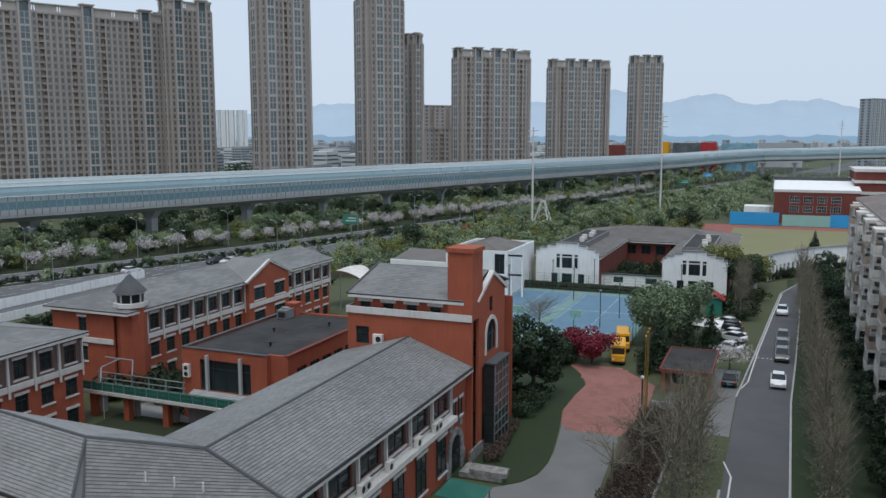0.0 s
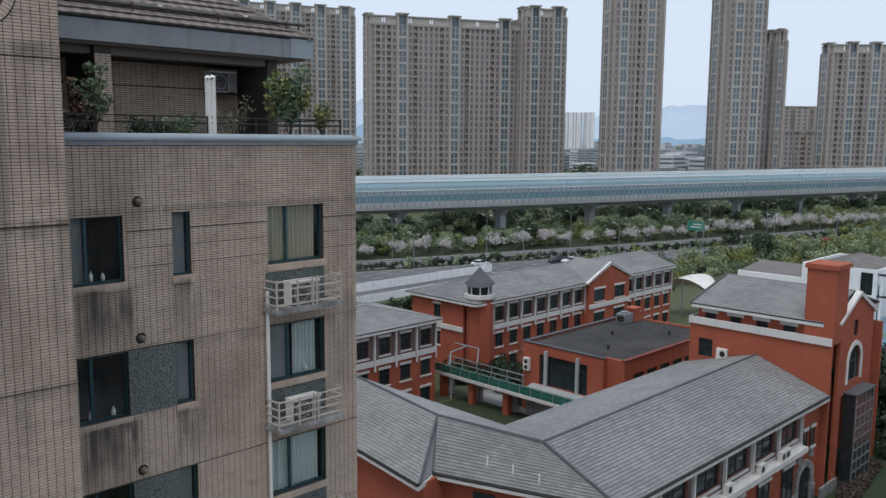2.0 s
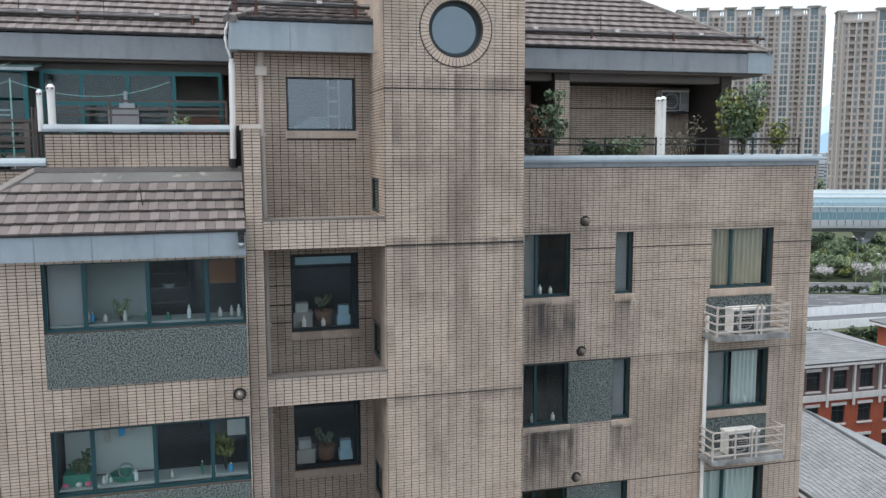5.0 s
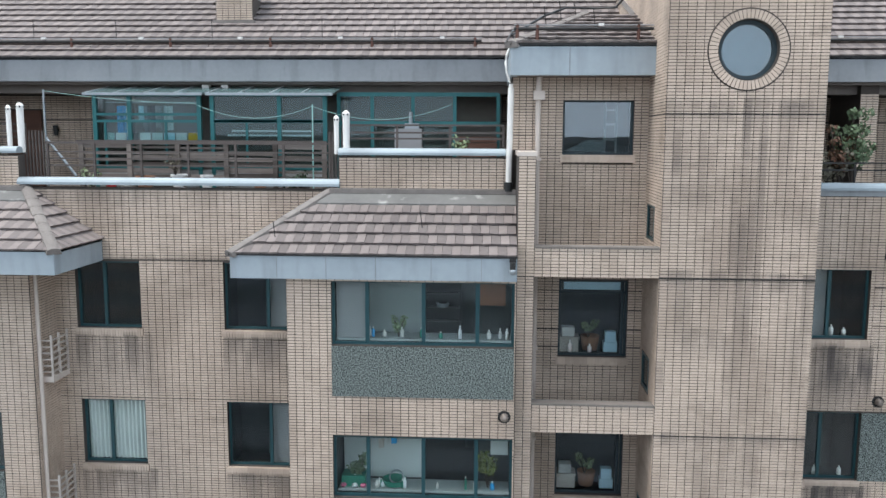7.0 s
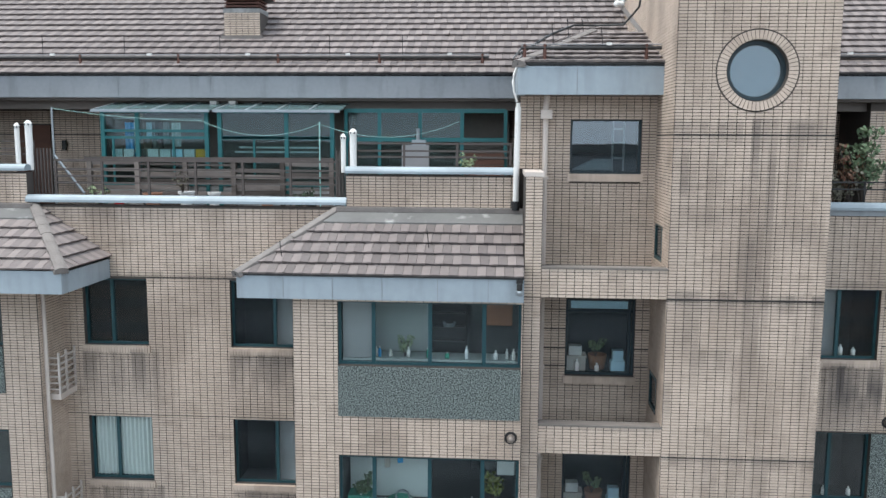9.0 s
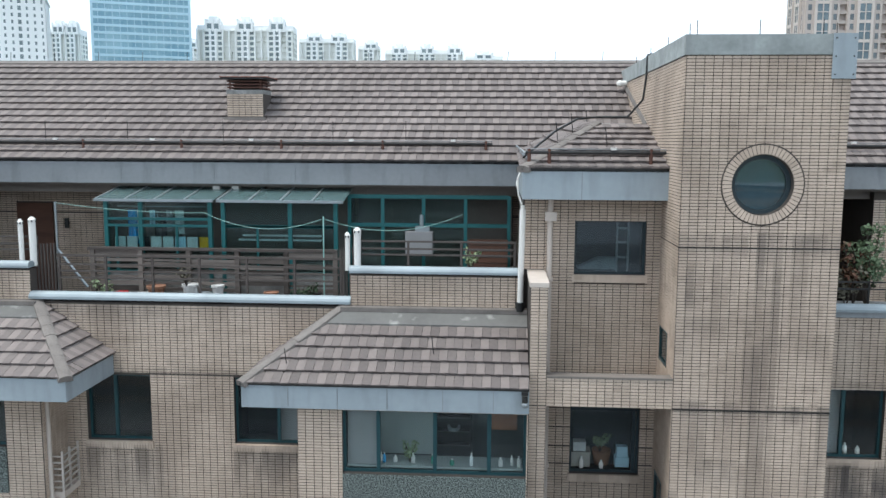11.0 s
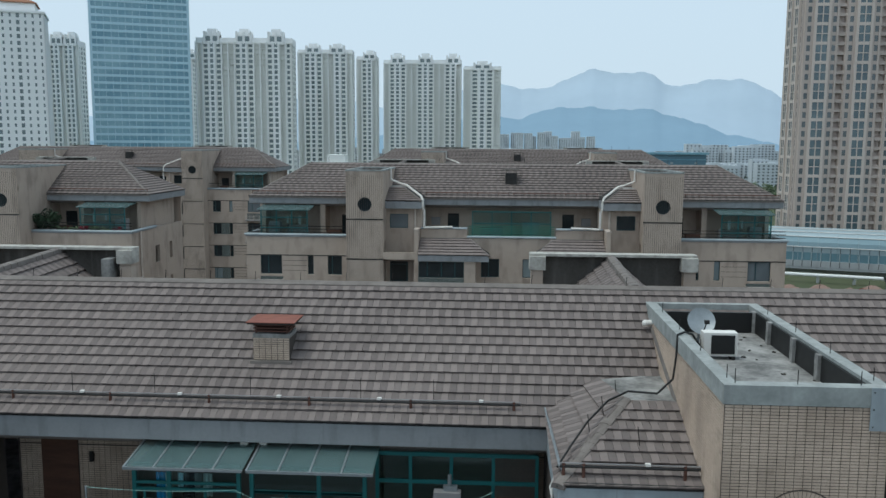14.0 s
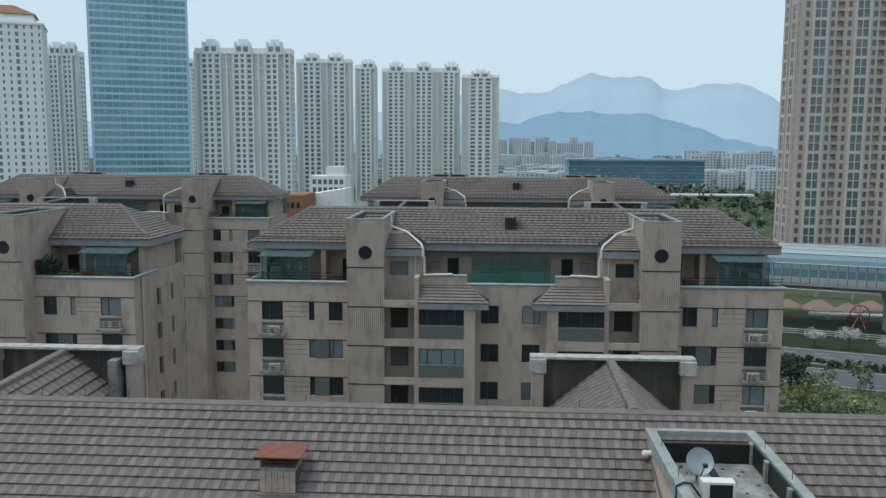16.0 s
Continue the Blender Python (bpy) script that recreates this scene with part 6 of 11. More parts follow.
for (xa, ya), (xb, yb) in (((36.0, 36.6), (39.9, 26.2)), ((34.9, 43), (33.9, 36.4)), ((33.9, 36.4), (36.0, 36.6)), ((36.7, 66), (34.9, 43))):
    n2 = Vector((yb - ya, xa - xb, 0)).normalized() * -0.25
    w3.slab([(xa, ya, 8.8), (xb, yb, 8.8), (xb, yb, 0), (xa, ya, 0)], n2)
part("wall", w3, M_ORANGE, school)
for k in range(3):
    f0 = Vector((36.0, 36.6, 0)).lerp(Vector((39.9, 26.2, 0)), 0.18 + 0.28 * k)
    dd = (Vector((39.9, 26.2, 0)) - Vector((36.0, 36.6, 0))).normalized()
    n2 = Vector((-dd.y, dd.x, 0)) * -0.1
    wq = part("window", MB().slab([f0 + n2, f0 + dd * 1.5 + n2, f0 + dd * 1.5 + n2 + Vector((0, 0, 2.2)), f0 + n2 + Vector((0, 0, 2.2))], n2 * -0.6), M_GLASSD, school)
    wq.location.z = 5.8
    vq = Vector((36.6, 33.5, 10.7)).lerp(Vector((37.6, 30.2, 10.2)), k / 2)
    part("roof_vent", MB().rod(vq - Vector((0, 0, 0.6)), vq + Vector((0, 0, 0.0)), 0.06, 8), M_WHITE, school, "white roof vent pipe")
solo("ledge", MB().box(40.0, 25.35, 5.3, 66.2, 25.995, 5.75), M_BAND, "long white concrete ledge on the school wall", "ledge", kind="structure")
# arched entrance with stone surround
ent = MB()
n = 14
for i in range(n):
    a0, a1 = math.pi * i / n, math.pi * (i + 1) / n
    pts = [(67.6 + r * math.cos(t), 25.98, 2.2 + r * math.sin(t)) for t, r in ((a0, 1.25), (a0, 1.85), (a1, 1.85), (a1, 1.25))]
    ent.slab(pts, (0, 0.2, 0))
for sx in (-1, 1):
    ent.box(67.6 + sx * 1.25, 25.98, 0, 67.6 + sx * 1.85, 26.18, 2.2).box(67.6 + sx * 1.85, 25.99, 0, 67.6 + sx * 2.3, 26.17, 1.5).box(67.6 + sx * 0.9, 25.99, 4.05, 67.6 + sx * 1.5, 26.17, 4.9)
part("stone_arch", ent, M_CONC, school, "pale stone arch surround")
part("entrance_door", MB().slab([(67.6 - 1.25, 26.12, 0), (67.6 + 1.25, 26.12, 0)] + [(67.6 + 1.25 * math.cos(math.pi * i / 12), 26.12, 2.2 + 1.25 * math.sin(math.pi * i / 12)) for i in range(13)], (0, 0.05, 0)), M_GLASSD, school, "dark arched doorway")
part("wall", MB().box(66.4, 26.2, 0, 70.5, 26.5, 8.9), M_ORANGE, school)
for x in (66.9, 68.4):
    face_window(school, 'y', 26.05, x, x + 0.8, 5.0, 6.6, -1, mull=1, deep=0.08)

# gabled stair block
blk = thing("school_tower", (75, 31, 0), "orange brick gabled stair block with chimney-like tower and arched window", "school")
w = MB()
holed(w, 'x', 70.5, 70.8, 25.6, 38.5, 0, 13.3, [(36.2, 37.6, 10.2, 11.9)])
w.box(70.8, 38.2, 0, 84, 38.5, 13.3).box(83.7, 25.9, 0, 84, 38.2, 13.3)
part("wall", w, M_ORANGE, blk)
face_window(blk, 'x', 70.5, 36.2, 37.6, 10.2, 11.9, -1, lintel=False, sill=False, cross=0.6)
part("white_band", MB().box(70.35, 25.6, 13.2, 70.498, 38.6, 13.85).box(70.498, 38.5, 13.2, 84, 38.6, 13.85), M_BAND, blk, "white string course")
w = MB()
hs = [(28.9 + i * 2.45, 30.0 + i * 2.45, 13.55, 14.3) for i in range(4)]
holed(w, 'x', 71.0, 71.3, 27.9, 38.0, 13.3, 15.0, hs)
w.box(71.3, 37.7, 13.3, 83.6, 38.0, 15.0)
part("upper_wall", w, M_ORANGE, blk)
for h in hs:
    face_window(blk, 'x', 71.0, *h, -1, mull=1, lintel=False, sill=False)
    part("lintel", MB().box(70.88, h[0] - 0.25, 14.303, 70.998, h[1] + 0.25, 14.66), M_BAND, blk, "white lintel")
hip_roof(blk, 71.0, 83.5, 27.0, 37.8, 15.1, 16.95, False, (False, False), 0.6, rows=0.36, tw=0.6)
part("verge", MB().slab([(70.35, 38.4, 15.0), (77.25, 38.4, 16.9), (77.25, 38.4, 17.12), (70.35, 38.4, 15.24)], (0, 0.16, 0)).slab([(77.25, 38.4, 16.9), (84.15, 38.4, 15.0), (84.15, 38.4, 15.24), (77.25, 38.4, 17.12)], (0, 0.16, 0)), M_SLATED, blk, "dark verge board")
g = MB()
arch = [(75.9 + 1.45 * math.cos(math.pi * i / 16), 11.0 + 1.45 * math.sin(math.pi * i / 16)) for i in range(17)]
holed(g, 'y', 25.6, 25.9, 72.4, 80.2, 0, 15.0, [(74.45, 77.35, 9.3, 12.45), (73.3, 78.6, 0.6, 8.3), (75.4, 76.4, 13.2, 14.7)])
left = [(x, 25.6, z) for x, z in arch]
g.slab([(74.45, 25.6, 12.45)] + [p for p in reversed(left[8:])] , (0, 0.3, 0))
g.slab([(77.35, 25.6, 12.45)] + [p for p in reversed(left[:9])], (0, 0.3, 0))
g.slab([(72.4, 25.6, 15.0), (80.2, 25.6, 15.0), (76.3, 25.6, 16.75)], (0, 0.3, 0))
part("gable_wall", g, M_ORANGE, blk)
part("gable_trim", MB().slab([(72.0, 25.45, 14.75), (76.3, 25.45, 16.85), (76.3, 25.45, 17.2), (71.7, 25.45, 14.95)], (0, 0.5, 0)).slab([(76.3, 25.45, 16.85), (80.6, 25.45, 14.75), (80.9, 25.45, 14.95), (76.3, 25.45, 17.2)], (0, 0.5, 0)), M_BAND, blk, "white verge trim")
ring = MB()
for i in range(16):
    a0, a1 = math.pi * i / 16, math.pi * (i + 1) / 16
    ring.slab([(75.9 + r * math.cos(t), 25.5, 11.0 + r * math.sin(t)) for t, r in ((a0, 1.45), (a0, 1.85), (a1, 1.85), (a1, 1.45))], (0, 0.098, 0))
ring.box(74.05, 25.5, 9.2, 74.45, 25.598, 11.0).box(77.35, 25.5, 9.2, 77.75, 25.598, 11.0)
part("arch_surround", ring, M_BAND, blk, "white arch surround")
face_window(blk, 'y', 25.6, 74.45, 77.35, 9.3, 12.4, -1, lintel=False, sill=False, mull=3, cross=0.55)
face_window(blk, 'y', 25.6, 75.4, 76.4, 13.2, 14.7, -1, lintel=False, sill=False, mull=2)
part("canopy", MB().slab([(56.2, 23.4, 2.9), (59.6, 23.4, 2.9), (59.6, 19.9, 2.7), (56.2, 19.9, 2.7)], (0, 0, -0.08)), M_GREENG, blk, "green glass canopy over the steps")
for x, y in ((56.3, 20.1), (59.5, 20.1), (56.3, 23.3), (59.5, 23.3)):
    part("canopy_post", MB().box(x - 0.05, y - 0.05, 0, x + 0.05, y + 0.05, 2.62), M_GALV, blk)
part("step_block", MB().box(66.6, 21.4, 0, 69.0, 25.4, 0.45).box(66.6, 21.0, 0.45, 67.1, 24.4, 0.85), M_CONC, blk, "stone entrance steps")
for xa, xb in ((69.6, 73.2), (78.7, 80.2)):
    part("plinth", MB().box(xa, 25.42, 0, xb, 25.58, 1.1), M_CONC, blk, "grey stone plinth")
put_y, put_x = (lambda p, u, z: (u, p, z)), (lambda p, u, z: (p, u, z))
cw = part("window", MB().frame_grid(put_y, 74.0, 78.4, 0.5, 8.4, 0.1, [(74.0 + 4.4 * i / 4, 0.04) for i in (1, 2, 3)], [(0.5 + 0.98 * k, 0.04) for k in range(1, 8)], 24.5, 24.58), M_GALV, blk, "tall stair glazing")
part("pane", MB().box(74.1, 24.55, 0.6, 78.3, 24.57, 8.3), M_GLASSD, cw)
cw = part("window", MB().frame_grid(put_x, 24.58, 25.6, 0.5, 8.4, 0.08, [], [(0.5 + 0.98 * k, 0.03) for k in range(1, 8)], 74.0, 74.08), M_STEEL, blk, "side of the stair glazing")
part("pane", MB().box(74.03, 24.6, 0.6, 74.05, 25.58, 8.3), M_GLASSD, cw)
part("bay_roof", MB().box(73.9, 24.4, 8.4, 78.5, 25.6, 8.55), M_SLATED, blk)
part("bay_plinth", MB().box(73.9, 24.4, 0, 78.5, 25.6, 0.5), M_SLATED, blk)
part("chimney_tower", MB().box(70.45, 25.55, 13.3, 73.2, 28.0, 19.6).box(70.3, 25.4, 19.6, 73.35, 28.15, 20.0), M_ORANGE, blk, "square brick tower")

# far wing with cupola
far = thing("school_building", (98, 75, 0), "long orange brick school wing with white bands and grey roof", "school")
wing_face(far, 'y', 69.5, -1, 77.3, 97.0, [(7.1, 9.0), (3.7, 5.5), (0.6, 2.3)], 2.65, 1.5, 9.9, 6.4)
wing_face(far, 'y', 69.5, -1, 107.2, 121.0, [(7.1, 9.0), (3.7, 5.5), (0.6, 2.3)], 2.65, 1.5, 9.9, 6.4)
wing_face(far, 'y', 68.6, -1, 97.0, 107.2, [(7.0, 8.8), (3.7, 5.4)], 5.0, 2.6, 9.9, 6.4, False)
wing_face(far, 'x', 74.2, -1, 71.6, 81.0, [(7.0, 8.9), (3.6, 5.4)], 5.2, 1.2, 9.9, 6.2, False)
part("gable", MB().slab([(97.0, 68.6, 9.8), (107.2, 68.6, 9.8), (102.1, 68.6, 12.0)], (0, 0.3, 0)), M_ORANGE, far)
part("gable_trim", MB().slab([(96.4, 68.4, 9.7), (102.1, 68.4, 12.1), (102.1, 68.4, 12.5), (96.2, 68.4, 9.95)], (0, 0.4, 0)).slab([(102.1, 68.4, 12.1), (107.8, 68.4, 9.7), (108.0, 68.4, 9.95), (102.1, 68.4, 12.5)], (0, 0.4, 0)), M_BAND, far, "white verge trim")
part("gable_roof", MB().slab([(96.6, 68.4, 9.95), (102.1, 68.4, 12.45), (102.1, 75, 12.45), (96.6, 75, 9.95)], (0, 0, -0.1)).slab([(102.1, 68.4, 12.45), (107.6, 68.4, 9.95), (107.6, 75, 9.95), (102.1, 75, 12.45)], (0, 0, -0.1)), M_SLATE, far)
part("wall", MB().box(74.5, 81.0, 0, 121, 81.3, 9.8).box(120.7, 69.8, 0, 121, 81, 9.8).box(97.0, 68.9, 0, 97.3, 69.5, 9.8), M_ORANGE, far)
hip_roof(far, 74.2, 121.0, 69.5, 81.2, 9.95, 11.7, True, (True, False), 0.6)
cup = MB()
cup.turn([(1.75, 0), (1.75, 10.2)], (76.0, 70.5, 0), 8)
part("cupola_base", cup, M_ORANGE, far)
part("cupola_band", MB().turn([(1.95, 0), (1.95, 0.5), (1.6, 0.5), (1.6, 0.55)], (76.0, 70.5, 10.3), 8), M_BAND, far)
part("cupola_lantern", MB().turn([(1.5, 0), (1.5, 1.1)], (76.0, 70.5, 10.8), 8), M_GLASSD, far)
for k in range(8):
    a_ = math.pi / 4 * k
    part("cupola_post", MB().rod((76.0 + 1.5 * math.cos(a_), 70.5 + 1.5 * math.sin(a_), 10.8), (76.0 + 1.5 * math.cos(a_), 70.5 + 1.5 * math.sin(a_), 11.9), 0.09, 6), M_BAND, far)
part("cupola_cornice", MB().turn([(1.75, 0), (1.75, 0.2), (1.5, 0.22)], (76.0, 70.5, 11.85), 8), M_BAND, far)
part("cupola_roof", MB().turn([(2.0, 0), (0.08, 2.1), (0.0, 2.2)], (76.0, 70.5, 12.05), 8), M_SLATED, far)

# near left wing and west wing
lw = thing("school_building", (55, 72, 0), "orange brick school wing with white posts under a hipped roof", "school")
wing_face(lw, 'y', 66.4, -1, 40.0, 64.2, [(7.2, 9.1), (3.8, 5.6), (0.6, 2.4)], 3.0, 1.5, 10.0, 6.5)
part("wall", MB().box(63.9, 66.7, 0, 64.2, 77.5, 9.9).box(40, 77.2, 0, 63.9, 77.5, 9.9), M_ORANGE, lw)
hip_roof(lw, 40.0, 64.2, 66.4, 77.5, 10.05, 11.4, True, (False, True), 0.6)
ww = thing("school_building", (38.5, 50, 0), "orange brick school wing joining the main wing", "school")
part("wall", MB().box(43.9, 38.5, 0, 44.2, 66, 9.2), M_ORANGE, ww)
# low hall with a tarred roof and a glazed portal above the footbridge
hall = thing("school_hall", (80, 52, 0), "low orange brick hall with a black flat roof", "school")
w = MB()
holed(w, 'x', 70.5, 70.8, 48.0, 58.7, 0, 7.75, [(50.0, 56.4, 3.3, 6.65)])
w.box(70.8, 48.0, 0, 71.2, 48.3, 7.75)
w.box(71.2, 45.9, 0, 71.5, 48.3, 7.75)
south = [(72.9 + i * 2.6, 74.9 + i * 2.6, 3.9, 6.1) for i in range(7)]
holed(w, 'y', 45.9, 46.2, 71.5, 91.0, 0, 7.75, south)
w.box(70.8, 58.4, 0, 91.0, 58.7, 7.75).box(90.7, 46.2, 0, 91.0, 58.4, 7.75)
part("wall", w, M_ORANGE, hall)
part("roof", MB().box(70.8, 48.3, 7.4, 90.7, 58.4, 7.55).box(71.5, 46.2, 7.4, 90.7, 48.3, 7.55), M_TAR, hall, "black bituminous roof")
rs = MB()
for k in range(6):
    rs.box(73.5 + k * 3.1, 46.4, 7.552, 73.62 + k * 3.1, 58.2, 7.57)
rs.box(70.9, 52.2, 7.552, 90.6, 52.35, 7.572)
part("roof_seam", rs, M_SLATEBED, hall, "lapped felt seams", kind="stuff")
for k, (x, y) in enumerate(((75, 50.5), (81, 54), (86, 49.5))):
    part("roof_vent", MB().rod((x, y, 7.55), (x, y, 7.95), 0.12, 8).rod((x, y, 7.95), (x, y, 8.05), 0.2, 8), M_STEEL, hall)
part("coping", MB().box(70.42, 47.9, 7.752, 70.88, 58.8, 7.84), M_SLATED, hall, "dark thin coping")
part("coping", MB().box(70.88, 58.32, 7.752, 91.1, 58.8, 7.84), M_SLATED, hall, "dark thin coping")
part("coping", MB().box(71.12, 45.8, 7.752, 91.1, 46.28, 7.84), M_REDB, hall)
for h in south:
    face_window(hall, 'y', 45.9, *h, -1, lintel=False, sill=False, mull=3, cross=0.6)
face_window(hall, 'x', 70.5, 50.0, 56.4, 3.3, 6.65, -1, lintel=False, sill=False, mull=4, cross=0.72, deep=0.27)
for y in (51.0, 55.2):
    part("column", MB().box(70.18, y, 3.3, 70.49, y + 0.32, 7.2), M_VIA, hall, "pale concrete column")
for k in range(4):
    part("step", MB().box(69.32 + 0.27 * k, 49.2, 2.9, 69.58 + 0.27 * k, 57.2, 3.02 + 0.09 * k), M_VIA, hall, "pale stone step")
part("plinth", MB().box(69.3, 49.2, 0, 70.49, 57.2, 2.9), M_VIA, hall)
u_ = thing("air_conditioner", (70.3, 58.2, 4.6), "white double-fan outdoor unit on the hall wall", "air conditioner")
part("body", MB().box(70.12, 57.6, 4.6, 70.49, 58.4, 6.0), M_WHITE, u_)
for z in (4.95, 5.6):
    part("fan", MB().rod((70.11, 58.0, z), (70.13, 58.0, z), 0.25, 14), M_STEEL, u_)
ah = thing("air_handler", (88, 57, 7.55), "grey rooftop air unit on the hall", "air unit")
part("body", MB().box(86.8, 56.0, 7.62, 88.6, 57.4, 8.75), M_GALV, ah)
part("fan_ring", MB().rod((87.7, 56.7, 8.75), (87.7, 56.7, 8.98), 0.5, 14), M_GALV, ah)
part("side_panel", MB().box(86.78, 56.2, 7.8, 86.798, 57.2, 8.5), M_STEEL, ah)
for x in (86.9, 88.4):
    part("foot", MB().box(x, 56.0, 7.552, x + 0.12, 57.4, 7.62), M_STEEL, ah)
part("chimney", MB().box(88.9, 56.0, 7.55, 90.2, 57.2, 9.1).box(88.8, 55.9, 9.1, 90.3, 57.3, 9.3), M_ORANGE, hall)
# footbridge across the court: pale deck with green glass parapets
br = thing("footbridge", (68, 60, 0), "footbridge with green glass parapets on brick piers", "footbridge")
part("deck", MB().box(66.7, 48.5, 2.62, 69.3, 69.5, 3.0), M_VIA, br)
part("edge_strip", MB().box(66.6, 48.5, 2.72, 66.698, 69.5, 3.06), M_BAND, br, "white deck edge")
part("floor_sheet", MB().box(66.9, 48.6, 3.002, 69.2, 69.4, 3.02), M_GREENB, br, "green floor covering")
for i in range(14):
    y = 48.6 + i * 1.48
    part("parapet_panel", MB().box(66.74, y + 0.05, 3.1, 66.76, y + 1.43, 3.92), M_GREENG, br, "green glass panel")
    part("parapet_post", MB().box(66.71, y - 0.03, 3.0, 66.79, y + 0.03, 4.0), M_GALV, br)
    part("lower_bar", MB().box(66.73, y + 0.05, 3.5, 66.78, y + 1.43, 3.54), M_GREENB, br)
part("handrail", MB().box(66.7, 48.5, 4.0, 66.8, 69.5, 4.06), M_GREENB, br)
for i in range(6):
    y = 57.6 + i * 2.3
    part("rail_post", MB().box(69.16, y, 3.0, 69.28, y + 0.12, 4.35), M_GALV, br)
for z in (3.6, 4.28):
    part("handrail", MB().rod((69.22, 57.4, z), (69.22, 69.4, z), 0.06, 6), M_GALV, br)
part("stair_frame", MB().path([(69.2, 64.5, 4.3), (71.6, 66.5, 5.2), (71.6, 70.5, 5.2)], 0.08).path([(67.0, 66.8, 4.0), (68.6, 68.2, 5.0), (71.6, 68.4, 5.2)], 0.08), M_GALV, br, "grey steel frame")
for y in (58.0, 63.2, 67.8):
    part("pier", MB().box(67.1, y, 0, 67.8, y + 0.7, 2.62), M_ORANGE, br)
    part("pier", MB().box(68.5, y + 0.1, 0, 69.0, y + 0.6, 2.62), M_VIA, br)
part("downpipe", MB().rod((66.75, 66.3, 0), (66.75, 66.3, 2.8), 0.05, 6), M_BAND, br)
shade = MB()
N = 8
for i in range(N):
    for j in range(N):
        q = []
        for a, b_ in ((i, j), (i + 1, j), (i + 1, j + 1), (i, j + 1)):
            u, v = a / N, b_ / N
            z = 5.4 + 1.5 * (abs(u - 0.5) * 2) ** 2 - 1.3 * (abs(v - 0.5) * 2) ** 2
            q.append((127 + u * 7.5 * (1 - 0.5 * (abs(v - 0.5) * 2) ** 2), 66.5 + v * 8.5, z))
        shade.slab(q, (0, 0, -0.03))
ss = thing("shade_sail", (130, 70, 0), "white tensile shade sail on steel posts", "shade sail")
part("canopy", shade, M_BAND, ss)
for x, y in ((127, 70.7), (134.4, 70.7), (130.0, 66.5)):
    part("post", MB().rod((x, y, 0), (x, y, 6.5), 0.12, 8), M_GALV, ss)

for i in range(6):
    for k, dx in enumerate((0.2, 1.0)):
        x = 43.9 + i * 4.4 + dx
        if x > 66 or (i + k) % 4 == 3:
            continue
        u_ = thing("air_conditioner", (x, 25.6, 5.752), "white outdoor unit on the school ledge", "air conditioner", "school units")
        part("body", MB().box(x - 0.45, 25.40, 5.752, x + 0.45, 25.75, 6.52), M_WHITE, u_)
        part("fan", disc_mesh(x - 0.1, 25.39, 6.13, 0.25, 14), M_STEEL, u_)
u_ = thing("air_conditioner", (70.2, 35.2, 9.9), "white double-fan outdoor unit on the orange wall", "air conditioner")
part("body", MB().box(70.05, 34.6, 9.7, 70.45, 35.6, 11.3), M_WHITE, u_)
for z in (10.1, 10.85):
    part("fan", MB().rod((70.04, 35.0, z), (70.06, 35.0, z), 0.28, 14), M_STEEL, u_)


# ---- plants ----
def leaf_cloud(rng, n, blobs, size, flat=0.5):
    """n small two-triangle leaves over the shells of blobs (x, y, z, r), in numpy."""
    V = np.zeros((n * 4, 3))
    w = np.array([b[3] ** 2 for b in blobs])
    w = w / w.sum()
    pick = rng.choice(len(blobs), n, p=w)
    d = rng.normal(size=(n, 3))
    d /= np.linalg.norm(d, axis=1)[:, None]
    rad = np.array([b[3] for b in blobs])[pick] * (0.55 + 0.5 * rng.random(n) ** 0.6)
    c = np.array([b[:3] for b in blobs])[pick] + d * rad[:, None] * np.array([1, 1, 0.85])
    u = rng.normal(size=(n, 3))
    u -= 0.4 * d * (u * d).sum(1)[:, None]
    u /= np.linalg.norm(u, axis=1)[:, None]
    v = np.cross(u, d + 0.6 * rng.normal(size=(n, 3)))
    v /= np.linalg.norm(v, axis=1)[:, None]
    s = size * (0.6 + 0.8 * rng.random(n))[:, None]
    V[0::4], V[1::4], V[2::4], V[3::4] = c - u * s, c + v * s * flat, c + u * s, c - v * s * flat
    return V, np.arange(n * 4).reshape(-1, 4)


def trunk_limbs(rng, h, r, spread, limbs, top=0.75, bare=0):
    mb = MB()
    mb.rod((0, 0, 0), (0.05 * h * rng.normal() * 0.3, 0.05 * h * rng.normal() * 0.3, h * 0.5), r, 7, r * 0.7)
    tips = []
    mb.rod((0, 0, h * 0.48), (0, 0, h * top), r * 0.7, 6, r * 0.25)
    for i in range(limbs):
        a, z0 = 2 * math.pi * (i + rng.random()) / limbs, h * (0.28 + 0.4 * rng.random())
        L = spread * (0.6 + 0.5 * rng.random())
        e = (L * math.cos(a), L * math.sin(a), z0 + h * (0.12 + 0.25 * rng.random()))
        mb.rod((0, 0, z0), e, r * 0.4, 5, r * 0.12)
        tips.append(e)
        for k in range(bare):
            t = 0.3 + 0.7 * rng.random()
            s = Vector((0, 0, z0)).lerp(Vector(e), t)
            b = rng.normal(size=3) * L * 0.35
            mb.rod(s, (s[0] + b[0], s[1] + b[1], s[2] + abs(b[2]) + 0.1), r * 0.1, 3, r * 0.03, cap=False)
    return mb, tips


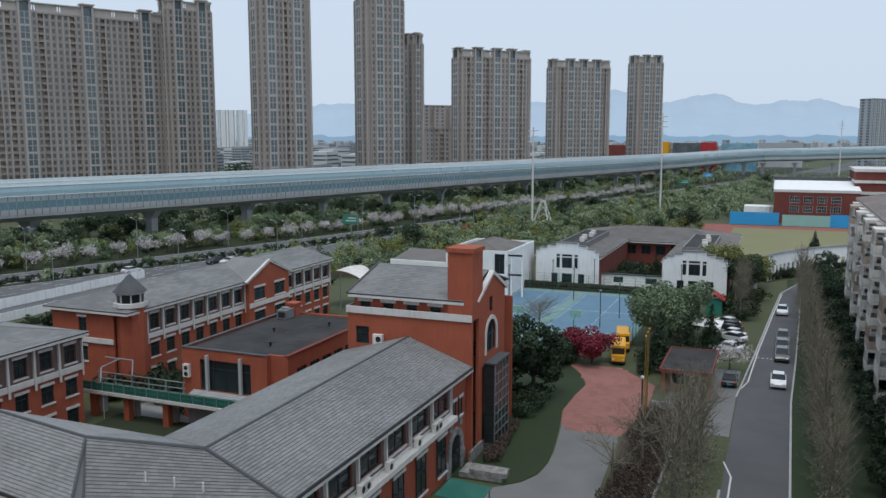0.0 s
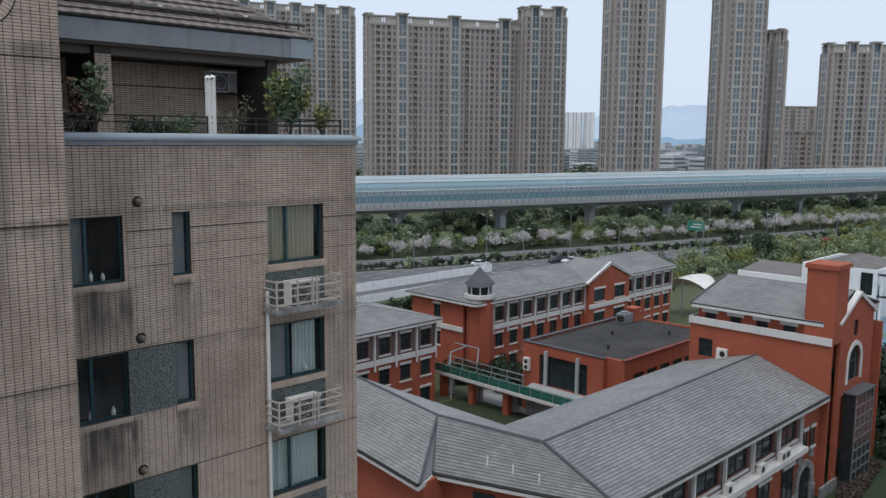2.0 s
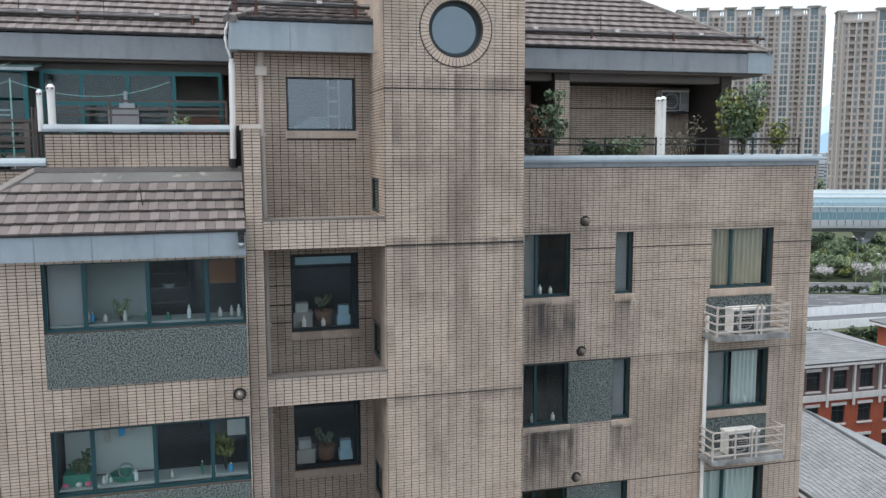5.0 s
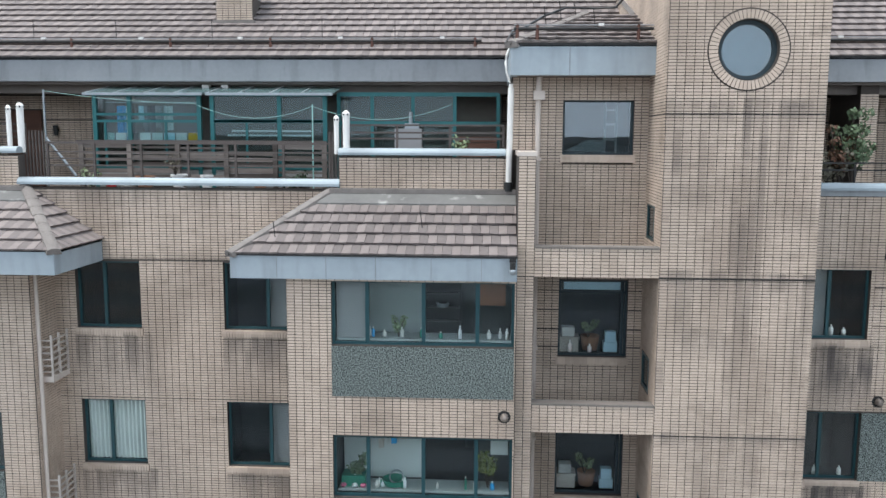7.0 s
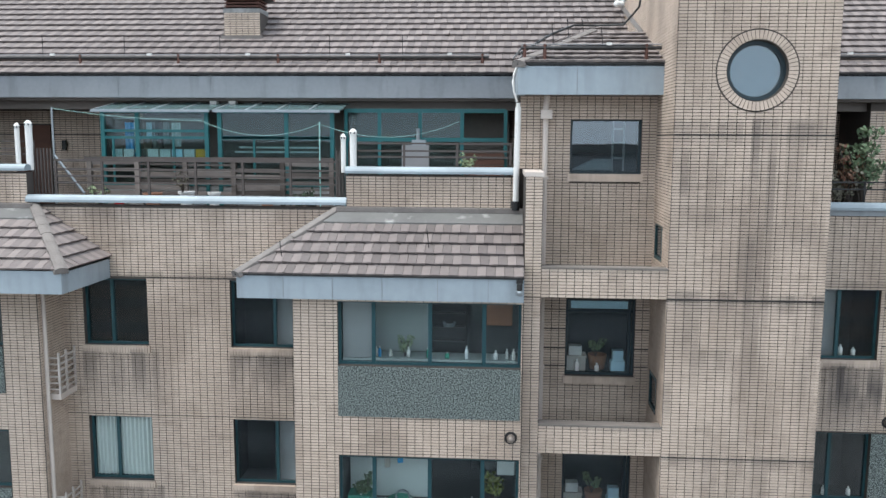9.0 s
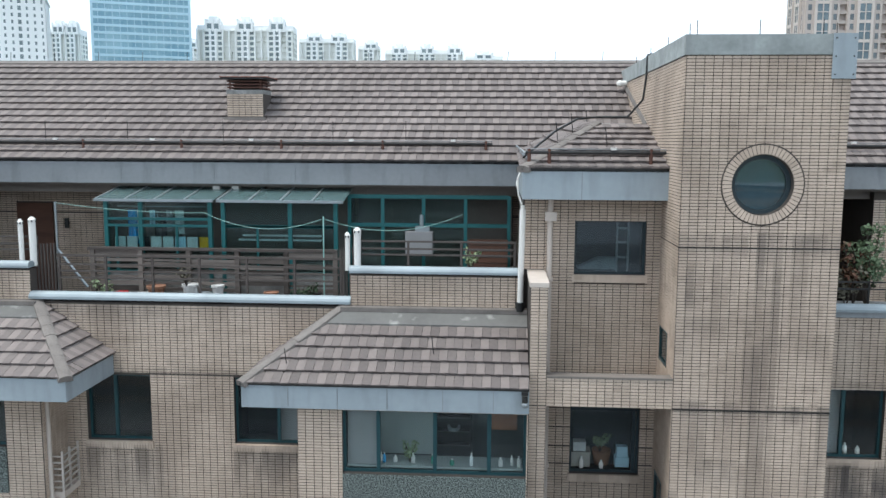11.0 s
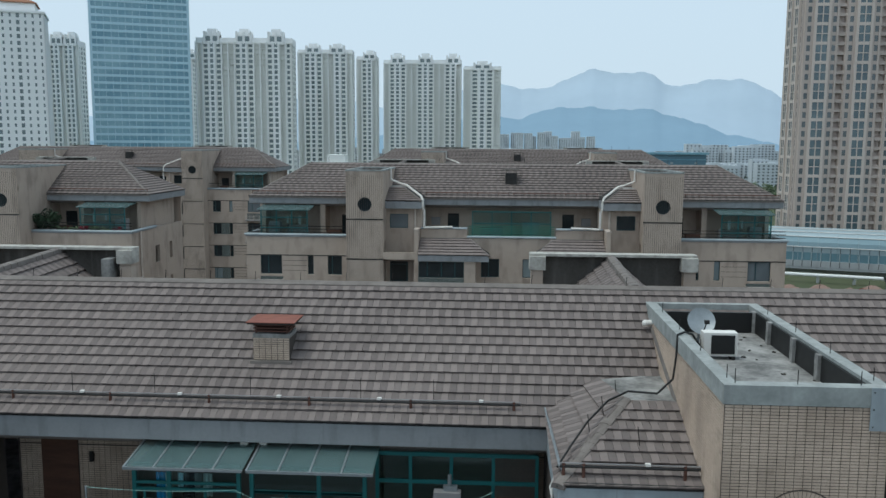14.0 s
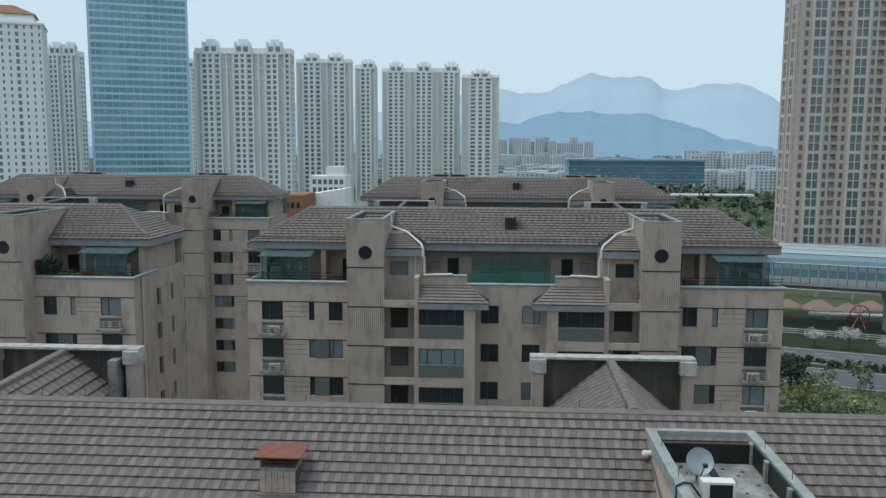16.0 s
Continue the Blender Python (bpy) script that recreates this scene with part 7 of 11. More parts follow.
def plant(name, seed, h, spread, leaf, n, size, label, category, trunk=0.16, limbs=7, cone=False, bare=0, low=0.35, bark=None):
    """A tree: tapered trunk, limbs and an uneven crown of leaves in clumps."""
    rng = np.random.default_rng(seed)
    t = thing(name, (0, 0, 0), label, category)
    mb, tips = trunk_limbs(rng, h, trunk, spread, limbs, 0.95 if cone else 0.75, bare)
    part("trunk", mb, bark or M_BARK, t)
    blobs = []
    if cone:
        for i in range(22):
            z = h * (0.12 + 0.86 * i / 21)
            k = spread * (1.02 - 0.95 * i / 21)
            for _ in range(3):
                a = rng.random() * 6.28
                blobs.append((0.6 * k * math.cos(a), 0.6 * k * math.sin(a), z, max(0.25, 0.5 * k)))
    else:
        for e in tips:
            blobs.append((e[0] * 0.85, e[1] * 0.85, e[2], spread * (0.28 + 0.2 * rng.random())))
        for i in range(8):
            a, q = rng.random() * 6.28, rng.random() * 0.6
            blobs.append((q * spread * math.cos(a), q * spread * math.sin(a), h * (low + (1 - low) * (0.25 + 0.62 * rng.random())), spread * (0.26 + 0.22 * rng.random())))
    V, F = leaf_cloud(rng, n, blobs, size)
    V[:, 2] = np.maximum(V[:, 2], 0.1)
    crown = new("crown", np_mesh("crown", V, F, leaf))
    crown.parent = t
    return t


def belt(name, spots, seed, material, n, size, r, label):
    """A belt of foliage that nobody could count: one object."""
    rng = np.random.default_rng(seed)
    blobs = []
    for x, y in spots:
        k = r * rng.uniform(0.7, 1.3)
        for _ in range(4):
            blobs.append((x + rng.normal() * k * 0.5, y + rng.normal() * k * 0.5, k * rng.uniform(0.5, 1.7), k * rng.uniform(0.4, 0.75)))
    V, F = leaf_cloud(rng, n, blobs, size)
    V[:, 2] = np.maximum(V[:, 2], 0.05)
    solo(name, np_mesh(name, V, F, material), material, label, "trees", kind="stuff")


def scatter(protos, spots, seed, smin=0.8, smax=1.2, z=0.0):
    """Copies of the prototypes at the spots; the first spot of each takes the prototype itself."""
    rng = random.Random(seed)
    for i, (x, y) in enumerate(spots):
        p = protos[i % len(protos)]
        s = rng.uniform(smin, smax)
        m = Matrix.Translation((x, y, z)) @ Matrix.Rotation(rng.uniform(0, 6.28), 4, 'Z') @ Matrix.Diagonal((s, s, s * rng.uniform(0.9, 1.1), 1))
        if i < len(protos):
            p.matrix_basis = m
        else:
            copy_thing(p, m @ Matrix.Diagonal((1 / p.scale[0], 1 / p.scale[1], 1 / p.scale[2], 1)))


R = random.Random(11)
bloom = [plant("cherry_tree", 20 + i, 4.6, 2.3, M_BLOOM, 950, 0.17, "white blossoming cherry tree beside the highway", "tree", 0.13) for i in range(3)]
spots = []
for i in range(58):
    x = 60 + i * 7.2
    spots.append((x + R.uniform(-1, 1), via_y(x) - 26.5 + R.uniform(-1.2, 1.2)))
scatter(bloom, spots, 1, 0.8, 1.25)
green = [plant("broadleaf_tree", 30 + i, 6.0, 2.7, (M_LEAF, M_LEAFM, M_LEAFD)[i % 3], 1500, 0.24, "green broadleaf tree in the highway belt", "tree", 0.15) for i in range(3)]
spots = []
for i in range(230):
    x = R.uniform(70, 640)
    o = R.choice((R.uniform(-24, -3), R.uniform(-24, -3), R.uniform(-70, -62)))
    if o > -30 or x > 210:
        spots.append((x, via_y(x) + o))
for i in range(70):
    x = R.uniform(105, 330)
    y0 = 88 if x < 150 else 70
    y1 = via_y(x) - 62
    if y1 > y0 and x > 165:
        spots.append((x, R.uniform(y0, y1)))
for i in range(170):
    x = R.uniform(240, 440)
    spots.append((x, R.uniform(28, max(40, via_y(x) - 62))))
for i in range(150):
    x = R.uniform(60, 700)
    spots.append((x, via_y(x) + R.uniform(14, 40)))
for i in range(60):
    x = R.uniform(200, 420)
    spots.append((x, R.uniform(20, 75) if x > 235 else R.uniform(60, 80)))
for i in range(220):
    x = R.uniform(60, 640)
    spots.append((x, via_y(x) + R.uniform(-24, 10)))
for i in range(420):
    x = R.uniform(60, 420)
    spots.append((x, via_y(x) + R.uniform(-24, 14)))
for i in range(120):
    x = R.uniform(60, 700)
    spots.append((x, via_y(x) + R.uniform(12, 90)))
for i in range(26):
    x = R.uniform(28, 75)
    spots.append((x, via_y(x) - R.uniform(62, 85)))
spots = [p for p in spots if not (40 < p[0] < 118 and p[1] > via_y(p[0]) - 22)]
R.shuffle(spots)
scatter(green, spots[:170], 2, 0.7, 1.25)
rest = spots[170:]
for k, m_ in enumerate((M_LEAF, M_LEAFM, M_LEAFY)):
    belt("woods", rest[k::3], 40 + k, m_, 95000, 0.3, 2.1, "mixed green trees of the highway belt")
belt("woods", [(x, via_y(x) + R.uniform(11, 46)) for x in [R.uniform(-60, 620) for _ in range(420)] if not 45 < x < 135], 47, M_LEAFD, 70000, 0.42, 2.8, "dark trees behind the viaduct")
belt("median_hedge", [(40 + 1.1 * i, via_y(40 + 1.1 * i) - 44.5) for i in range(420)], 48, M_LEAFD, 40000, 0.24, 0.8, "dark clipped hedge between the carriageways")
und = [plant("shrub", 50 + i, 1.8, 1.6, (M_LEAF, M_LEAFD, M_LEAFM)[i], 500, 0.2, "low green shrub clump", "shrub", 0.06, low=0.1) for i in range(3)]
spots = []
for i in range(300):
    x = R.uniform(80, 560)
    o = R.choice((-63, -44.5, -44.5, -22, -14, -8, 6))
    if o > -60 or x > 200:
        spots.append((x, via_y(x) + o + R.uniform(-1.6, 1.6) * (0.3 if o == -44.5 else 1)))
for i in range(90):
    spots.append((R.uniform(95, 330), R.uniform(84, 108)))
scatter(und, spots[:6], 3, 0.8, 1.7)
for k, m_ in enumerate((M_LEAF, M_LEAFD, M_LEAFM)):
    belt("shrubbery", spots[6 + k::3], 45 + k, m_, 26000, 0.28, 1.0, "low mixed shrubs along the highway")
# round the school gate
big = plant("camphor_tree", 61, 9.5, 5.4, M_LEAFD, 5200, 0.27, "large dark evergreen camphor tree", "tree", 0.3, 10, low=0.1)
scatter([big], [(168, 6)], 4, 0.72, 0.84)
scatter([plant("camphor_tree", 66, 8.2, 5.6, M_LEAF, 9000, 0.25, "large round evergreen tree beside the gatehouse", "tree", 0.3, 11, low=0.0)], [(122, 15.6), (127.5, 14.5)], 4, 0.9, 1.0)
scatter([plant("camphor_tree", 60, 9.6, 4.0, M_LEAFD, 8000, 0.24, "dense dark evergreen tree beside the stair block", "tree", 0.3, 12, low=-0.05)], [(91, 25.5), (87.0, 30)], 4, 0.9, 1.0)
red = plant("maple_tree", 62, 5.0, 3.4, M_LEAFR, 7000, 0.17, "crimson-leaved maple tree by the gate", "tree", 0.15, low=0.15)
scatter([red], [(108.4, 22.3)], 4, 0.95, 1.0)
gold = plant("camphor_tree", 63, 9.0, 4.2, M_LEAFY, 3000, 0.26, "yellow-green evergreen tree at the bend", "tree", 0.25, 9, low=0.2)
scatter([gold], [(175, 5.5), (178, 3.5), (171, 10), (172, 8)], 4, 0.7, 1.1)
ever = plant("conifer", 64, 7.5, 2.1, M_LEAFD, 2600, 0.2, "dark conical evergreen near the road", "tree", 0.15, cone=True)
scatter([ever], [(122.5, 8.2), (108, 13.5), (106, 15), (238, -9), (172, -8.6), (118, 11), (172, 25.5), (178, 29), (181, 24)], 5, 0.5, 1.0)
bare = [plant("dawn_redwood", 70 + i, 11.0, 2.0, M_TWIG, 900, 0.10, "bare brown dawn redwood beside the road", "tree", 0.11, 34, cone=True, bare=12, bark=M_TWIG) for i in range(2)]
spots = [(66 + i * 4.6 + R.uniform(-0.5, 0.5), -4.6 + R.uniform(-0.6, 0.4)) for i in range(24)] + [(79, 6.6), (82, 7.2), (66, 5.6), (69, 6.8), (72, 5.4), (75, 6.9), (63, 6.6), (77, 5.6), (162, 5.0), (156, 5.5), (150, 5.2), (144, 5.2)]
scatter(bare, spots, 6, 0.75, 1.05)
dark = [plant("broadleaf_tree", 80 + i, 7.5, 3.0, M_LEAFD, 2200, 0.26, "dark evergreen tree beside the flats", "tree", 0.18, low=0.15) for i in range(2)]
scatter(dark, [(72 + i * 4.3, -9.6 + R.uniform(-1.5, 1.0)) for i in range(30)], 7, 0.45, 0.8)
twig = plant("bare_tree", 90, 6.5, 3.2, M_TWIG, 160, 0.07, "leafless grey tree in the school grounds", "tree", 0.11, 14, bare=24, bark=M_TWIG)
scatter([twig], [(128, 35), (121, 33), (75, 10.5), (68, 12.0), (79, 63), (82, 65)], 8, 0.8, 1.1)
white = plant("cherry_tree", 91, 4.6, 3.0, M_BLOOM, 1300, 0.14, "pale blossoming tree near the gate", "tree", 0.12, bare=3)
scatter([white], [(111.2, 5.0), (131, 50), (134, 52)], 9, 0.8, 1.0)
hedge = [plant("shrub", 95 + i, 1.9, 2.0, (M_LEAFD, M_UNDER)[i], 900, 0.2, "clipped dark hedge clump", "shrub", 0.06, low=0.05) for i in range(2)]
scatter(hedge, [(72 + R.uniform(-2, 8), 60 + R.uniform(-4, 12)) for i in range(18)] + [(66 + i * 3, 108 + R.uniform(-2, 2)) for i in range(26)] + [(105 + i, 27 + R.uniform(-1, 1)) for i in range(12)] + [(112, 15.8), (114, 15.2), (145, 4.5), (149, 4.2), (153, 4.4), (157, 4), (160, 5), (163, 3), (150, 7), (155, 8.5)] + [(207 + R.uniform(0, 6), -16 + i * 2.6) for i in range(14)] + [(186 + 2 * i, 3.2 - 1.5 * i) for i in range(10)] + [(168 + R.uniform(0, 16), 22 + R.uniform(0, 10)) for i in range(10)] + [(84.5 + 1.6 * i, 24.6 + 1.6 * (i % 2)) for i in range(5)] + [(186 + R.uniform(0, 9), 22 + R.uniform(0, 12)) for i in range(5)], 10, 0.7, 1.2)

# ---- drive, plaza, road, courts ----
LANE_R = [(20, -1.7), (72, -1.9), (100, -2.2), (121, -3.0), (150, -3.9), (172, -4.5), (190, -9.0)]
LANE_L = [(20, 3.5), (72, 3.5), (100, 3.5), (121, 2.1), (150, 0.35), (172, -1.1), (197, -7.5)]
lane = MB()
for a, b, c, d in zip(LANE_R, LANE_R[1:], LANE_L[1:], LANE_L):
    lane.slab([(*a, 0.02), (*b, 0.02), (*c, 0.02), (*d, 0.02)], (0, 0, -0.08))
solo("road", lane, M_ASPH, "asphalt lane with a white edge line", "road", kind="structure")
solo("pavement", MB().box(20, -12, -0.05, 190, -2.2, 0.0), M_LAWN, "grass verge under the trees", "verge", kind="structure")
kb = MB()
for a, b in list(zip(LANE_R, LANE_R[1:]))[:5]:
    kb.slab([(*a, 0.14), (a[0], a[1] - 0.2, 0.14), (b[0], b[1] - 0.2, 0.14), (*b, 0.14)], (0, 0, -0.2))
for a, b in list(zip(LANE_L, LANE_L[1:])):
    if a[0] != 72:
        kb.slab([(*a, 0.14), (*b, 0.14), (b[0], b[1] + 0.2, 0.14), (a[0], a[1] + 0.2, 0.14)], (0, 0, -0.2))
solo("kerb", kb, M_KERB, "pale concrete kerb", "kerb", kind="structure")
ml = MB()
for a, b in (((60, 2.75), (75.5, 2.75)), ((75.5, 2.75), (79, 3.6)), ((103, 3.35), (107, 2.5)), ((107, 2.5), (123, 1.75)), ((123, 1.75), (150, 0.1)), ((150, 0.1), (172, -1.35))):
    ml.slab([(*a, 0.026), (*b, 0.026), (b[0], b[1] + 0.16, 0.026), (a[0], a[1] + 0.16, 0.026)], (0, 0, -0.005))
for i in range(9):
    ml.slab([(119.6, -1.8 + i * 0.56, 0.026), (119.9, -1.8 + i * 0.56, 0.026), (119.9, -1.55 + i * 0.56, 0.026), (119.6, -1.55 + i * 0.56, 0.026)], (0, 0, -0.005))
solo("road_marking", ml, M_PAINT, "white edge line on the lane", "road marking", kind="structure")
solo("pavement", MB().slab([(58, 12.6, 0.01), (82, 13.9, 0.01), (83.5, 20.2, 0.01), (79, 19.5, 0.01), (75.6, 19.0, 0.01), (72.5, 18.75, 0.01), (69.7, 18.9, 0.01), (67.5, 19.8, 0.01), (66.2, 21.0, 0.01), (63, 24.5, 0.01), (58, 25.5, 0.01)], (0, 0, -0.1)), M_DRIVE, "grey paved drive", "pavement", kind="structure")
solo("pavement", MB().slab([(82, 13.8, 0.008), (91, 12.6, 0.008), (101, 12.9, 0.008), (106.4, 17.3, 0.008), (107.3, 25.1, 0.008), (103.3, 22.75, 0.008), (100.3, 21.4, 0.008), (98.5, 20.95, 0.008), (94, 21.2, 0.008), (88, 21.2, 0.008), (83, 20.2, 0.008)], (0, 0, -0.08)), M_REDPAVE, "red paved forecourt", "pavement", kind="structure")
plaza = MB()
for i in range(34):
    for j in range(17):
        x, y = 82 + i * 0.8, 11.2 + j * 0.85
        lim = 20.2 + (x - 83) * 0.2 if x < 89 else 21.2 if x < 99 else 21.2 + (x - 99) * 0.5
        low = 13.6 - (x - 82) * 0.1 if x < 92 else 12.6 if x < 101 else 12.9 + (x - 101) * 0.8
        if low + 0.1 < y < lim - 0.9 and x < 107.5:
            plaza.box(x + 0.01, y + 0.01, -0.05, x + 0.79, y + 0.84, 0.02)
solo("pavement", plaza, M_REDPAVE, "red concrete block paving", "pavement", kind="stuff")
solo("pavement", MB().box(86, 3.6, -0.05, 112, 11.15, 0.012), M_DRIVE, "grey paving at the gate", "pavement", kind="structure")
solo("ground", MB().slab([(66.4, 21.1, 0.015), (67.6, 19.95, 0.015), (69.8, 19.05, 0.015), (72.5, 18.9, 0.015), (75.6, 19.15, 0.015), (79, 19.65, 0.015), (84, 20.5, 0.015), (88, 21.3, 0.015), (94, 21.3, 0.015), (98.5, 21.0, 0.015), (100, 21.6, 0.015), (103.3, 22.8, 0.015), (107, 25.3, 0.015), (100, 33, 0.015), (80, 34, 0.015), (66.4, 26.3, 0.015)], (0, 0, -0.1)), M_LAWN, "dark green lawn by the school", "lawn", kind="structure")
solo("planting_bed", MB().slab([(58, 8.7, 0.12), (68, 8.8, 0.12), (85.5, 8.6, 0.12), (92, 10.3, 0.12), (92, 12.2, 0.12), (82, 13.5, 0.12), (66.5, 12.7, 0.12), (58, 12.5, 0.12)], (0, 0, -0.2)), M_SOIL, "bare brown planting bed beside the drive", "planting bed", kind="structure")
hb = np.random.default_rng(77)
V, F = leaf_cloud(hb, 26000, [(62 + 0.62 * i + hb.normal() * 0.3, 9.3 + 0.85 * j + (0.6 if i > 30 else 0) + hb.normal() * 0.2, 0.55, 0.62) for i in range(46) for j in range(4)], 0.11)
V[:, 2] = np.maximum(V[:, 2], 0.13)
solo("hedge", np_mesh("hedge", V, F, M_LEAFB), M_LEAFB, "brown winter hedge beside the drive", "hedge", kind="stuff")
solo("lawn_strip", MB().slab([(58, 3.75, 0.03), (76, 3.75, 0.03), (79, 4.2, 0.03), (85.5, 8.2, 0.03), (68, 8.3, 0.03), (58, 8.3, 0.03)], (0, 0, -0.1)), M_GRASS, "rough grass strip with trees", "lawn", kind="structure")
solo("low_wall", MB().slab([(58, 8.35, 0.5), (68, 8.4, 0.5), (85.6, 8.25, 0.5), (92.2, 9.9, 0.5), (92.2, 10.15, 0.5), (85.6, 8.5, 0.5), (68, 8.65, 0.5), (58, 8.6, 0.5)], (0, 0, -0.55)).box(92.2, 9.9, -0.05, 92.45, 12.3, 0.9), M_CONC, "low concrete wall along the hedge", "wall", kind="structure")
hb = np.random.default_rng(79)
V, F = leaf_cloud(hb, 5000, [(71 + 0.75 * i + hb.normal() * 0.2, 23.4 + 0.09 * i + 0.7 * j, 0.45, 0.55) for i in range(14) for j in range(2)], 0.11)
V[:, 2] = np.maximum(V[:, 2], 0.02)
solo("hedge", np_mesh("hedge", V, F, M_LEAFB), M_LEAFB, "brown low shrubs below the stair glazing", "hedge", kind="stuff")
hb = np.random.default_rng(78)
V, F = leaf_cloud(hb, 14000, [(161.6 + hb.normal() * 0.2, 19 + 0.5 * i, 0.6 + 0.35 * j, 0.55) for i in range(64) for j in range(2)], 0.16)
V[:, 2] = np.maximum(V[:, 2], 0.02)
solo("hedge", np_mesh("hedge", V, F, M_LEAFB), M_LEAFB, "low dark clipped hedge behind the court", "hedge", kind="stuff")
# court with lines and fence
solo("court", MB().box(118, 19.5, -0.05, 160, 52, 0.01), M_COURTG, "pale green sports court", "sports court", kind="structure")
solo("court", MB().box(126, 20.5, -0.05, 158, 34, 0.02).box(126, 36, -0.05, 158, 47, 0.02), M_COURTB, "blue playing court", "sports court", kind="structure")
cl = MB()
for y in (20.8, 27.2, 33.6, 36.3, 41.5, 46.7):
    cl.box(126.4, y, 0.0, 157.6, y + 0.06, 0.03)
for x in (126.4, 142, 157.5):
    cl.box(x, 20.8, 0.0, x + 0.08, 46.8, 0.031)
solo("court_marking", cl, M_PAINT, "white court lines", "court lines", kind="structure")


def fence(pts, h, name, label, step=3.0, wires=6, material=None):
    t = thing(name, (*pts[0], 0), label, "fence")
    for a, b in zip(pts, pts[1:]):
        L = math.dist(a, b)
        n = max(1, round(L / step))
        for i in range(n + 1):
            x, y = a[0] + (b[0] - a[0]) * i / n, a[1] + (b[1] - a[1]) * i / n
            part("post", MB().rod((x, y, 0), (x, y, h), 0.05, 6), material or M_STEEL, t)
        for k in range(wires):
            z = h * (k + 1) / wires - 0.05
            part("rail", MB().rod((*a, z), (*b, z), 0.02, 4), material or M_STEEL, t)
    return t


fence([(118, 19), (160.5, 19), (160.5, 52)], 3.2, "court_fence", "dark green mesh fence round the court", material=M_GREENS)
for x, y in ((130, 25.6), (138.2, 24), (151.2, 34.8), (159.3, 40.9), (163.3, 33.5), (162.6, 16.7), (130, 47), (150, 47)):
    t = thing("court_lamp", (x, y, 0), "slim dark lamp post by the court", "lamp post")
    part("pole", MB().rod((x, y, 0), (x, y, 6), 0.07, 6), M_STEEL, t)
    part("lamp_head", MB().box(x - 0.4, y - 0.15, 5.9, x + 0.4, y + 0.15, 6.1), M_GALV, t)


def hoop(x, y):
    t = thing("basketball_hoop", (x, y, 0), "green basketball stand with backboard", "basketball hoop")
    part("pole", MB().path([(x, y, 0), (x, y, 2.6), (x + 1.2, y, 3.3)], 0.08), M_GREENS, t)
    part("backboard", MB().box(x + 1.2, y - 0.9, 2.9, x + 1.25, y + 0.9, 3.95), M_TURQ, t)


hoop(122, 44), hoop(122, 37), hoop(122, 28)
# gatehouse
gh = thing("gatehouse", (103, 9.2, 0), "brick gatehouse with a dark canopy roof", "gatehouse")
w = MB()
holed(w, 'x', 99.5, 99.7, 7.4, 11.4, 0, 2.7, [(7.9, 10.9, 1.0, 2.3)])
holed(w, 'y', 7.2, 7.4, 99.5, 107, 0, 2.7, [(100.2, 106.2, 1.0, 2.3)])
w.box(99.7, 11.2, 0, 107, 11.4, 2.7).box(106.8, 7.4, 0, 107, 11.2, 2.7)
part("wall", w, M_TERRA, gh)
face_window(gh, 'x', 99.5, 7.9, 10.9, 1.0, 2.3, -1, lintel=False, sill=False, mull=3)
face_window(gh, 'y', 7.2, 100.2, 106.2, 1.0, 2.3, -1, lintel=False, sill=False, mull=5)
part("roof", MB().box(98.2, 6.4, 2.9, 109.2, 12.0, 3.05), M_TAR, gh, "dark flat roof")
part("roof_edge", MB().box(98.0, 6.2, 2.75, 98.2, 12.2, 3.12).box(109.2, 6.2, 2.75, 109.4, 12.2, 3.12).box(98.2, 6.2, 2.75, 109.2, 6.4, 3.12).box(98.2, 12.0, 2.75, 109.2, 12.2, 3.12), M_REDB, gh, "brick-red roof edge")
for x, y in ((98.4, 6.6), (98.4, 11.8)):
    part("post", MB().box(x, y - 0.3, 0, x + 0.5, y + 0.2, 2.9), M_TERRA, gh)
t = thing("lamp_post", (92, 13.2, 0), "dark lamp post with round lamps", "lamp post")
for k, (x, y) in enumerate(((86.5, 12.2), (88.5, 12.3), (90.2, 12.4))):
    fl = thing("flagpole", (x, y, 0), "tall slim golden flagpole by the drive", "flagpole")
    part("pole", MB().rod((x, y, 0), (x, y, 9.5), 0.075, 6, 0.04), M_GOLD, fl)
    part("finial", MB().sphere((x, y, 9.55), 0.12, 8), M_YELLOW, fl)
part("pole", MB().rod((92, 13.2, 0), (92, 13.2, 3.4), 0.09, 8), M_STEEL, t)
part("lamp_head", MB().sphere((92, 13.2, 3.55), 0.22, 10), M_BAND, t)


